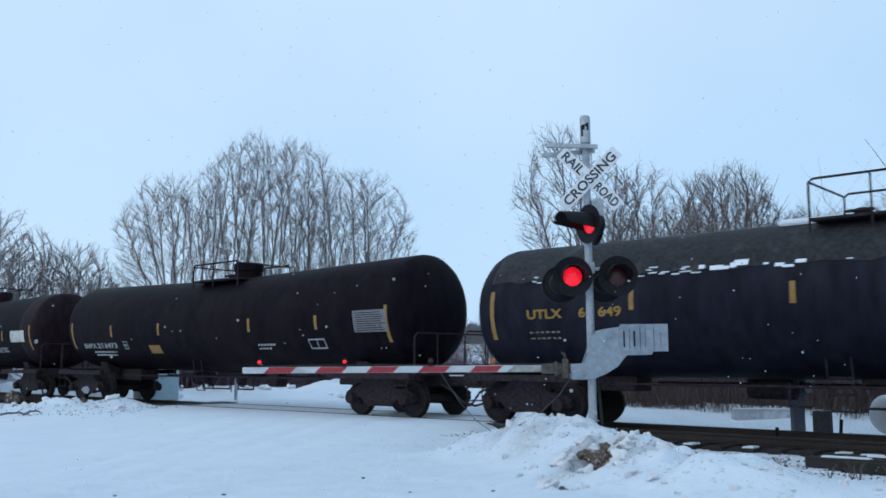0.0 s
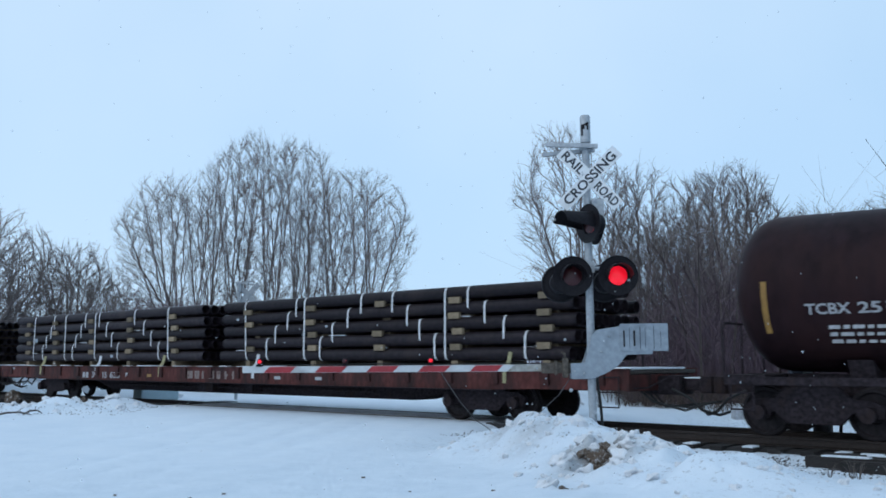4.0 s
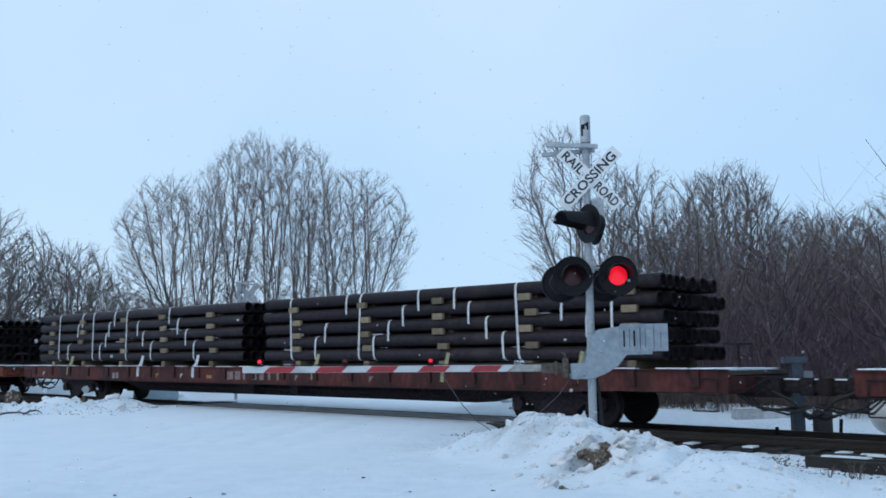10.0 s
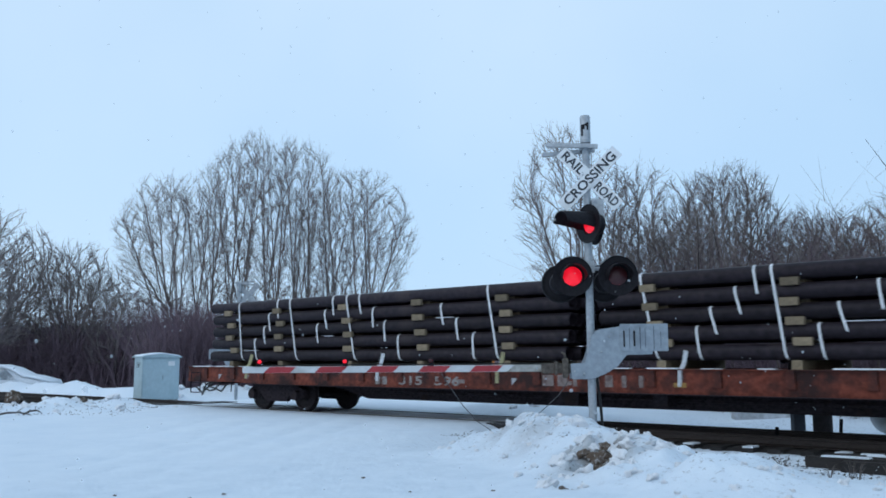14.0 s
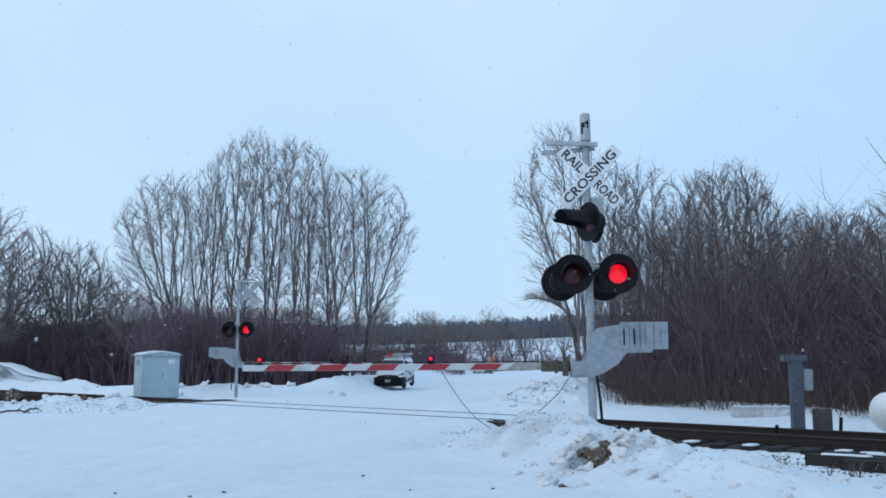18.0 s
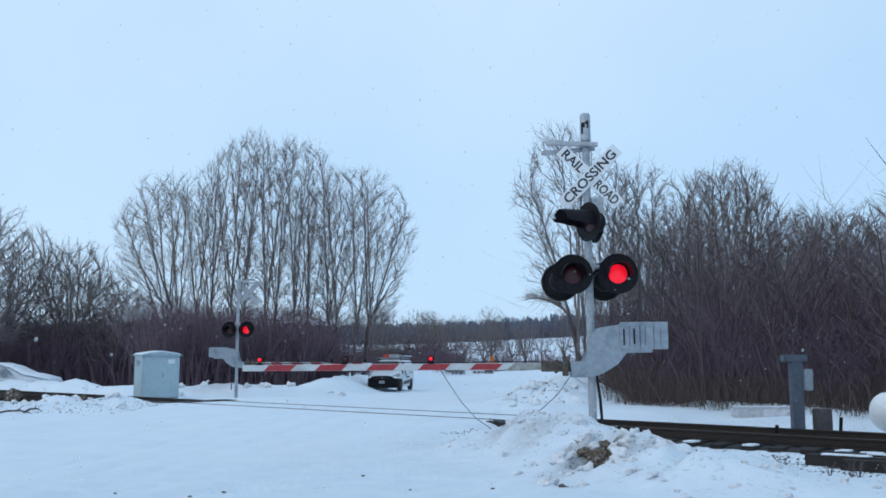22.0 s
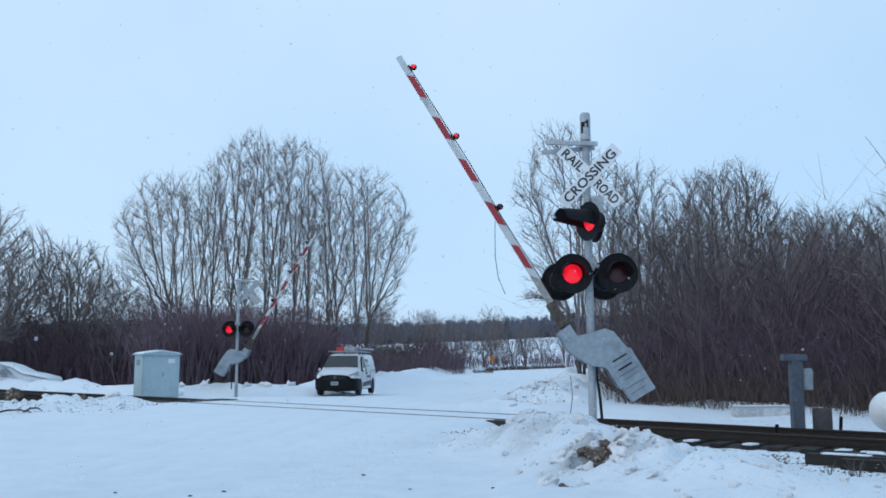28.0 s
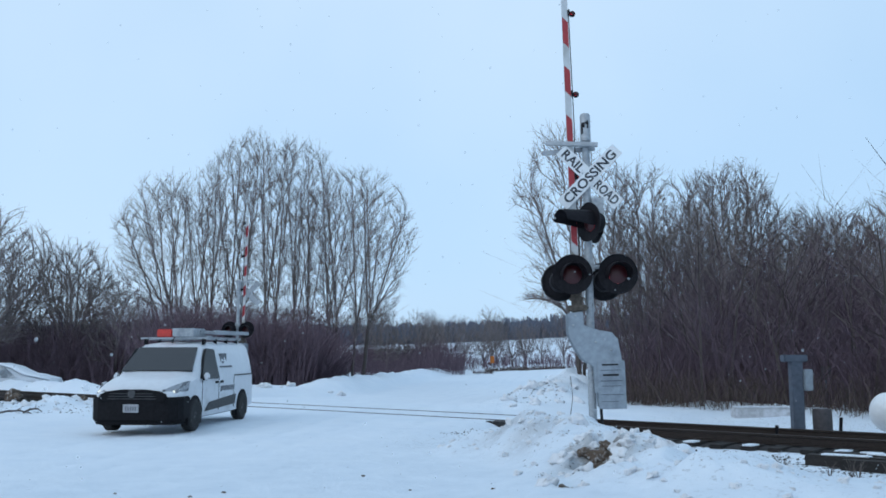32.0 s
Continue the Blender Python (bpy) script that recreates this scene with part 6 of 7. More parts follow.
# ---------- things by the track ----------
cab = spot(-10.72, 34.2)
cabinet = thing("signal_cabinet", "pale grey-green steel signal cabinet with snow on its roof", "cabinet", pose(cab.x, cab.y, -0.12))
part("body", Shape().box(-0.28, 0.28, -0.78, 0.78, 0.0, 1.56), M_BOXPAINT, cabinet, bevel=0.012)
part("plinth", Shape().box(-0.26, 0.26, -0.76, 0.76, -0.35, 0.0), M_STONE, cabinet)
part("roof", Shape().prism([(-0.84, 1.56), (0.84, 1.56), (0.84, 1.60), (0.0, 1.70), (-0.84, 1.60)], -0.36, 0.36, "x"), M_BOXPAINT, cabinet, bevel=0.008)
part("roof_snow", Shape().prism([(-0.80, 1.612), (-0.4, 1.66), (0.0, 1.708), (0.4, 1.66), (0.80, 1.612), (0.70, 1.66), (0.0, 1.75), (-0.70, 1.66)], -0.33, 0.33, "x"), M_SNOW, cabinet, "thin snow", bevel=0.0)
part("door", Shape().box(0.281, 0.292, -0.755, 0.755, 0.06, 1.50), M_BOXPAINT, cabinet, bevel=0.004)
part("handle", Shape().tube([(0.31, 0.05, 0.75), (0.33, 0.05, 0.80), (0.31, 0.05, 0.90)], 0.012, 6), M_GALV, cabinet)
part("notice", Shape().box(0.292, 0.296, 0.28, 0.56, 1.26, 1.42), M_WHITE, cabinet, "white notice")
for k in range(3):
    part("hinge", Shape().tube([(0.30, -0.76, 0.3 + 0.45 * k), (0.30, -0.76, 0.4 + 0.45 * k)], 0.012, 6), M_BOXPAINT, cabinet)
for k in range(4):
    part("vent_slot", Shape().box(-0.12, 0.12, -0.784, -0.779, 1.2 + 0.05 * k, 1.22 + 0.05 * k), M_BLACK, cabinet)

sw = spot(6.72, 17.35)
swz = floor_at(sw.x, sw.y)
mach = thing("equipment_post", "blue-grey steel post with a small box, beside the track", "post", pose(sw.x, sw.y, swz, 0, 0, HEAD))
part("post", Shape().box(-0.12, 0.09, -0.1, 0.1, -0.3, 1.45 - swz - 0.10), M_BLUESTEEL, mach, bevel=0.01)
part("crosshead", Shape().box(-0.26, 0.18, -0.12, 0.12, 1.24 - swz, 1.37 - swz), M_BLUESTEEL, mach, bevel=0.012)
part("junction_box", Shape().box(0.09, 0.25, -0.16, 0.02, 0.70 - swz, 1.10 - swz), M_ALU, mach, bevel=0.015)
part("foot", Shape().box(-0.22, 0.24, -0.18, 0.18, -0.3, 0.10), M_UNDER, mach, bevel=0.01)
M_DRUM = material("dull_grey_brown_steel", (0.055, 0.05, 0.055), 0.75, 0, 0.3, 3, 0.2, (0.09, 0.06, 0.045), 0.3, 2)
dr = spot(7.15, 17.3)
drum = Shape().lathe([(-0.2, 0.17), (0.0, 0.175), (0.56, 0.175), (0.58, 0.16), (0.58, 0.02)], "z", 20)
solid("equipment_drum", drum, M_DRUM, "dull grey-brown steel drum beside the track", "drum", pose(dr.x, dr.y, floor_at(dr.x, dr.y) + 0.02), smooth=True)
for l, d, h in ((7.42, 17.2, 0.45), (6.15, 17.0, 0.32)):
    q = spot(l, d)
    solid("marker_stake", Shape().box(-0.025, 0.025, -0.025, 0.025, -0.25, h).box(-0.035, 0.035, -0.005, 0.005, h - 0.14, h), M_BLACK, "short black marker stake in the snow", "stake", pose(q.x, q.y, floor_at(q.x, q.y), 3, 4, HEAD), bevel=0.006)
tk = spot(8.74, 17.1)
tankz = floor_at(tk.x, tk.y)
gas = thing("gas_tank", "white horizontal gas tank on low legs", "tank", pose(tk.x, tk.y, tankz, 0, 0, HEAD - 8))
rings = [(-0.42 - 0.32 * math.cos(math.pi / 2 * k / 7), max(0.02, 0.37 * math.sin(math.pi / 2 * k / 7))) for k in range(8)]
rings += [(1.6 + 0.32 * math.sin(math.pi / 2 * k / 7), max(0.02, 0.37 * math.cos(math.pi / 2 * k / 7))) for k in range(8)]
part("shell", Shape().lathe(rings, "x", 32, (0, 0, 0.30 - tankz)), M_WHITE, gas, smooth=True)
for xx in (-0.1, 1.3):
    part("leg", Shape().box(xx - 0.06, xx + 0.06, -0.25, 0.25, -0.2, 0.02 - tankz), M_GALV, gas)
M_PALESTONE = material("frosted_concrete", (0.42, 0.43, 0.45), 0.9, 0, 0.2, 4, 0.3, (0.6, 0.62, 0.66), 0.3, 3)
# low block and a small sign at the edge of the woods
q = spot(7.85, 22.6)
blockz = floor_at(q.x, q.y)
block = thing("concrete_block", "low weathered concrete block with snow on top", "block", pose(q.x, q.y, blockz, 0, 0, HEAD - 4))
part("slab", Shape().box(-0.70, 0.70, -0.2, 0.2, -0.2, 0.22), M_PALESTONE, block, bevel=0.03)
part("snow_cap", Shape().box(-0.67, 0.67, -0.18, 0.18, 0.218, 0.25), M_SNOW, block, "thin snow", bevel=0.02)
q = spot(10.15, 24.2)
signz = floor_at(q.x, q.y)
plaque = thing("small_sign", "small faded grey sign on a thin post", "sign", pose(q.x, q.y, signz, 0, 0, HEAD))
part("post", Shape().box(-0.025, 0.025, -0.02, 0.02, -0.3, 0.95 - signz), M_BLUESTEEL, plaque)
part("panel", Shape().box(-0.14, 0.14, -0.035, -0.022, 0.74 - signz, 1.12 - signz), M_DRUM, plaque, "faded grey panel", bevel=0.004)
# old ties and timbers beside the rail, with snow between them
rng = random.Random(21)
for k, (x, y, up, ln, tilt) in enumerate(((-3.3, -1.95, 0, 2.6, 2), (-3.5, -2.28, 0, 2.7, -2), (-3.2, -2.62, 0, 2.4, 1), (-3.45, -2.95, 0, 2.5, -1), (-3.25, -1.66, 0.0, 2.6, 1), (-3.3, -1.8, 0.17, 2.5, -1), (-3.3, -2.05, 0.17, 2.4, 3), (-3.6, -2.4, 0.17, 2.4, -4), (-3.0, -2.7, 0.17, 2.3, 5), (-0.6, -2.2, 0, 2.6, 2), (-0.5, -2.6, 0, 2.5, -3), (-0.7, -2.4, 0.17, 2.5, 1))):
    o = solid("old_tie", Shape().box(-ln / 2, ln / 2, -0.115, 0.115, 0, 0.17), M_TIE, "old dark railway tie lying beside the rail", "timber", pose(x - 0.25, y, -0.46 + up, 0, rng.uniform(-1, 1), tilt), bevel=0.015, group="old ties by the track")
    for j in range(2 if up else 1):
        a = rng.uniform(-ln / 2, ln / 2 - 0.9)
        part("snow_cap", Shape().box(a, a + rng.uniform(0.3, 0.8), -0.10, 0.07, 0.168, 0.192), M_SNOW, o, "thin snow", bevel=0.012)
# broken branches and lumps on the banks
for l, d, z, a, ln in ((-10.35, 22.0, 0, 70, 0.9), (-10.1, 22.6, 0, 95, 0.5)):
    q = spot(l, d)
    z = floor_at(q.x, q.y)
    solid("dead_branch", Shape().tube([(-ln / 2, 0, 0.02), (-0.1 * ln, 0.05, 0.09), (0.2 * ln, -0.03, 0.1), (ln / 2, 0.04, 0.02)], [0.03, 0.026, 0.02, 0.008], 6).tube([(0.1 * ln, 0, 0.09), (0.3 * ln, 0.15, 0.2)], [0.014, 0.005], 5), M_BARK, "broken dead branch lying in the snow", "branch", pose(q.x, q.y, z, 0, 0, a))


def lump(r, seed):
    """An uneven clod."""
    bm = bmesh.new()
    bmesh.ops.create_icosphere(bm, subdivisions=3, radius=r)
    for v in bm.verts:
        n = noise.noise(v.co * (1.3 / r) + Vector((seed, 0, 0))) * 0.7 + noise.noise(v.co * (2.6 / r) + Vector((0, seed, 0))) * 0.3
        v.co *= 1 + 1.25 * n
        v.co.z *= 0.6
    me = bpy.data.meshes.new("snow_clod")
    bm.to_mesh(me)
    bm.free()
    me.polygons.foreach_set("use_smooth", [True] * len(me.polygons))
    return me


CLODS = [lump(1.0, 3.3 * k + 1) for k in range(5)]
M_DIRTSNOW = material("dirty_snow", (0.76, 0.78, 0.81), 0.85, 0, 0.05, 3, 0.6, (0.30, 0.26, 0.22), 0.02, 1.4, spec=0.2)
for me in CLODS:
    me.materials.append(M_DIRTSNOW)
rng = random.Random(4)
for k in range(370):
    if k < 165:
        i = rng.randrange(len(NEAR_BANK) - 2)
        a, b2 = NEAR_BANK[i], NEAR_BANK[i + 1]
        spread, size = 0.5, 0.015 + 0.055 * rng.random() ** 2
    elif k < 330:
        i = rng.randrange(len(LEFT_BANK) - 1)
        a, b2 = LEFT_BANK[i], LEFT_BANK[i + 1]
        spread, size = 0.8, 0.03 + 0.09 * rng.random() ** 2
    elif k < 345:
        i = rng.randrange(3)
        a, b2 = FAR_BANK[i + 1], FAR_BANK[i + 2]
        spread, size = 0.9, rng.uniform(0.08, 0.24)
    else:
        i = rng.randrange(2)
        a, b2 = FAR_RIGHT[i], FAR_RIGHT[i + 1]
        spread, size = 0.8, rng.uniform(0.06, 0.2)
    f = rng.random()
    x, y = a[0] + (b2[0] - a[0]) * f + rng.gauss(0, spread), a[1] + (b2[1] - a[1]) * f + rng.gauss(0, spread)
    if abs(y) < 1.7 or (x + 7.3) ** 2 + (y + 4.7) ** 2 < 0.2:
        continue
    o = new("snow_clod", CLODS[k % 5])
    o.matrix_basis = pose(x, y, floor_at(x, y) + size * 0.05, rng.uniform(0, 40), rng.uniform(0, 40), rng.uniform(0, 360))
    o.scale = (size, size * rng.uniform(0.7, 1.3), size)
    tagged(o, "lump of dirty ploughed snow on the bank", "snow clod", group="snow clods")
M_EARTH = material("brown_earth", (0.105, 0.075, 0.055), 0.95, 0, 0.4, 4, 0.6, (0.5, 0.5, 0.5), 0.25, 3)
# dark dirt showing in the near bank
for l, d, s in ((1.70, 10.6, 0.05), (1.85, 10.5, 0.05), (1.62, 10.4, 0.035), (1.9, 10.75, 0.04), (1.78, 10.35, 0.03), (1.95, 10.6, 0.035), (1.75, 10.45, 0.025), (1.66, 10.5, 0.02), (1.81, 10.62, 0.03), (1.21, 9.40, 0.03), (1.25, 9.48, 0.04), (1.30, 9.42, 0.03), (1.19, 9.30, 0.025), (1.24, 9.33, 0.02), (1.80, 10.3, 0.04), (1.70, 10.25, 0.03), (1.88, 10.4, 0.03), (1.72, 10.55, 0.10), (1.84, 10.75, 0.11), (1.78, 10.2, 0.08), (1.62, 10.05, 0.06), (1.92, 10.9, 0.08), (1.66, 10.85, 0.07), (1.76, 9.95, 0.05)):
    q = spot(l, d)
    o = new("earth_clod", CLODS[int(l * 10) % 5].copy())
    o.data.materials[0] = M_EARTH
    o.matrix_basis = pose(q.x, q.y, floor_at(q.x, q.y) + s * 0.3, 20, 10, 70 * s)
    o.scale = (s, s * 1.2, s)
    tagged(o, "brown frozen earth clod in the snow bank", "earth clod", group="earth clods")
# dark frozen lumps thrown up beside the far stretch of rail
for x, y, z, size in ((-34.8, -1.25, -0.02, 0.24), (-29.4, -1.3, -0.05, 0.16), (-34.2, -1.3, -0.05, 0.12)):
    o = new("earth_clod", CLODS[int(size * 50) % 5].copy())
    o.data.materials[0] = M_EARTH
    o.matrix_basis = pose(x, y, z, 20, 10, 40)
    o.scale = (size, size, size * 1.5)
    tagged(o, "dark frozen lump of dirt beside the rail", "earth clod", group="earth clods")
# pushed-up lumps of snow round the dirty hollow
rng = random.Random(6)
for k in range(34):
    q = spot(1.75 + rng.gauss(0, 0.42), 10.5 + rng.gauss(0, 0.6))
    size = 0.035 + 0.085 * rng.random() ** 1.6
    o = new("snow_clod", CLODS[k % 5])
    o.matrix_basis = pose(q.x, q.y, floor_at(q.x, q.y), rng.uniform(0, 40), rng.uniform(0, 40), rng.uniform(0, 360))
    o.scale = (size, size * rng.uniform(0.7, 1.3), size)
    tagged(o, "lump of dirty ploughed snow on the bank", "snow clod", group="snow clods")
# weeds poking through the snow
for k, (l, d) in enumerate(((4.95, 11.2), (5.1, 11.35), (4.6, 11.0), (5.3, 11.0), (3.9, 10.6))):
    q = spot(l, d)
    sh = Shape()
    rg = random.Random(50 + k)
    for j in range(9):
        a, ln = rg.uniform(0, 6.28), rg.uniform(0.1, 0.28)
        sh.tube([(0, 0, -0.03), (math.cos(a) * 0.04, math.sin(a) * 0.04, ln * 0.6), (math.cos(a) * 0.10, math.sin(a) * 0.10, ln)], [0.004, 0.003, 0.001], 4)
    solid("weed", sh, M_BARK, "dry brown weed stalks poking through snow", "weed", pose(q.x, q.y, floor_at(q.x, q.y)), group="dry weeds")


def gravel(name, label, count, area, size, seed):
    """Small dark stones lying on the snow."""
    rng = np.random.RandomState(seed)
    P = np.array([area(*rng.rand(2)) for _ in range(count)])
    Z = ground_height(P[:, 0], P[:, 1])[0]
    V, F = [], []
    for (x, y), z in zip(P, Z):
        s = size * rng.uniform(0.4, 1.3)
        a = rng.uniform(0, 6.28)
        b0 = len(V)
        for k in range(5):
            t = a + 1.2566 * k
            V.append((x + s * rng.uniform(0.8, 1.4) * math.cos(t), y + s * rng.uniform(0.6, 1.1) * math.sin(t), z - 0.01))
        V.append((x + s * 0.2, y, z + s * 0.55))
        F += [(b0 + k, b0 + (k + 1) % 5, b0 + 5) for k in range(5)]
    me = bpy.data.meshes.new(name)
    me.from_pydata(V, [], F)
    me.materials.append(M_GRAVEL)
    tagged(new(name, me), label, "gravel", kind="stuff")


M_GRAVEL = material("dark_wet_stone", (0.045, 0.042, 0.042), 0.9, 0, 0.3, 6, 0.2, island=0.5)
gravel("gravel", "dark ballast stones scattered over the snow beside the rail", 2600, lambda a, b: (-11.4 + 10 * a, -1.6 - 2.0 * b ** 1.6), 0.028, 3)
gravel("gravel", "dark stones and grit on the ploughed bank", 600, lambda a, b: (lambda q: (q.x, q.y))(spot(-13 + 5 * a, 22.5 + 4.5 * b)), 0.03, 4)
gravel("gravel", "grit spilled over the near snow bank", 70, lambda a, b: (lambda q: (q.x, q.y))(spot(1.0 + 1.2 * a, 9.6 + 3.6 * b)), 0.018, 5)
gravel("gravel", "grit on the bank beyond the track", 260, lambda a, b: (lambda q: (q.x, q.y))(spot(1.9 + 1.4 * a, 24.2 + 6 * b)), 0.035, 6)
gravel("gravel", "small dark bits of grit on the snowy road", 90, lambda a, b: (lambda q: (q.x, q.y))(spot(-9 + 10 * a, 8.5 + 12 * b * b)), 0.012, 7)

for l, d, r in ((-0.95, 11.0, 0.022), (-2.30, 9.7, 0.02), (-2.55, 9.35, 0.016), (0.52, 9.75, 0.016), (0.28, 14.4, 0.016), (-0.35, 9.85, 0.014), (-3.4, 9.6, 0.014)):
    q = spot(l, d)
    o = new("earth_clod", CLODS[int(abs(l) * 10) % 5].copy())
    o.data.materials[0] = M_EARTH
    o.matrix_basis = pose(q.x, q.y, floor_at(q.x, q.y) + r * 0.2, 10, 0, 500 * l)
    o.scale = (r, r * 1.3, r)
    tagged(o, "small dark clod of frozen dirt on the snowy road", "earth clod", group="earth clods")


# ---------- the van and the parked car ----------
M_VANWHITE = material("white_van_paint", (0.62, 0.65, 0.69), 0.3, 0, 0.04, 2, 0.0, (0.45, 0.46, 0.47), 0.12, 0.9)
M_PLASTIC = material("black_bumper_plastic", (0.010, 0.010, 0.012), 0.7, 0, 0.25, 4, 0.1, spec=0.12)
M_TYRE = material("tyre_rubber", (0.016, 0.016, 0.017), 0.85, 0, 0.3, 6, 0.2, (0.3, 0.31, 0.33), 0.05, 3)
M_RIM = material("steel_rim", (0.12, 0.125, 0.13), 0.45, 0.5, 0.2, 4, 0.05)
M_GLASS = material("dark_car_glass", (0.016, 0.020, 0.026), 0.06, 0, 0.1, 2, 0.0, spec=0.6)
M_SIDEGLASS = material("dark_side_glass", (0.012, 0.012, 0.014), 0.15, 0, 0.1, 2, 0.0, spec=0.12)
M_HEADLAMP = material("headlamp_lens", (0.30, 0.32, 0.35), 0.12, 0.2, 0.1, 4, 0.0, (0.04, 0.04, 0.045), 0.3, 9)
M_HEADGLOW = material("lit_headlamp", (1.0, 0.92, 0.75), 0.2, 0, 0.0, 4, 0.0, glow=0.5)
M_REDGEAR = material("faded_red_bin", (0.55, 0.045, 0.035), 0.6, 0, 0.15, 4, 0.05)
M_GREYTEXT = material("grey_side_lettering", (0.16, 0.17, 0.19), 0.6, 0, 0.1, 4, 0.0)
M_ROCKER = material("grey_black_side_panel", (0.05, 0.052, 0.056), 0.6, 0, 0.3, 4, 0.1)


def loft(stations, around=None):
    """A car body: stations of (x, z_bottom, z_belt, z_top, w_low, w_belt, w_top)."""
    sh = Shape()
    n = None
    for x, zb, zm, zt, wl, wm, wt in stations:
        ring = [(-wl * 0.8, zb), (-wl, zb + 0.06), (-wm, (zb + zm) / 2), (-wm, zm), (-(wm + wt) / 2 - 0.01, (zm + zt) / 2), (-wt, zt - 0.09), (-wt * 0.9, zt - 0.025), (-wt * 0.55, zt)]
        ring = ring + [(-y, z) for y, z in reversed(ring)]
        n = len(ring)
        sh.v += [(x, y, z) for y, z in ring]
    for i in range(len(stations) - 1):
        for k in range(n):
            a, b2 = i * n + k, i * n + (k + 1) % n
            sh.f.append((a, b2, b2 + n, a + n))
    sh.f.append(tuple(range(n)))
    sh.f.append(tuple((len(stations) - 1) * n + k for k in reversed(range(n))))
    return sh


# local x runs back from the nose, the front axle stands at x = 0.9
van_st = [(0.0, 0.56, 0.66, 0.80, 0.66, 0.68, 0.60), (0.07, 0.55, 0.70, 0.93, 0.78, 0.80, 0.70), (0.25, 0.54, 0.74, 1.02, 0.87, 0.88, 0.77), (0.6, 0.50, 0.86, 1.10, 0.90, 0.905, 0.80), (0.98, 0.40, 0.92, 1.17, 0.91, 0.915, 0.80),
          (1.10, 0.22, 0.95, 1.21, 0.91, 0.915, 0.80), (1.42, 0.22, 1.0, 1.50, 0.91, 0.915, 0.75), (1.72, 0.22, 1.02, 1.73, 0.91, 0.915, 0.71), (1.95, 0.22, 1.02, 1.80, 0.91, 0.915, 0.71), (2.5, 0.22, 1.02, 1.84, 0.91, 0.915, 0.73),
          (3.6, 0.22, 1.02, 1.85, 0.91, 0.915, 0.74), (4.5, 0.24, 1.02, 1.84, 0.91, 0.915, 0.74), (4.76, 0.28, 1.02, 1.81, 0.90, 0.90, 0.73), (4.83, 0.34, 1.0, 1.72, 0.86, 0.87, 0.69)]


def quad_panel(pts, thick=0.006):
    """A thin panel from four or more corners, pushed along its own normal."""
    v = [Vector(p) for p in pts]
    nrm = (v[1] - v[0]).cross(v[2] - v[0]).normalized()
    sh = Shape()
    m = len(v)
    sh.v = [tuple(p + nrm * thick) for p in v] + [tuple(p - nrm * 0.02) for p in v]
    sh.f = [tuple(range(m)), tuple(reversed(range(m, 2 * m)))] + [(i, i + m, (i + 1) % m + m, (i + 1) % m) for i in range(m)]
    return sh


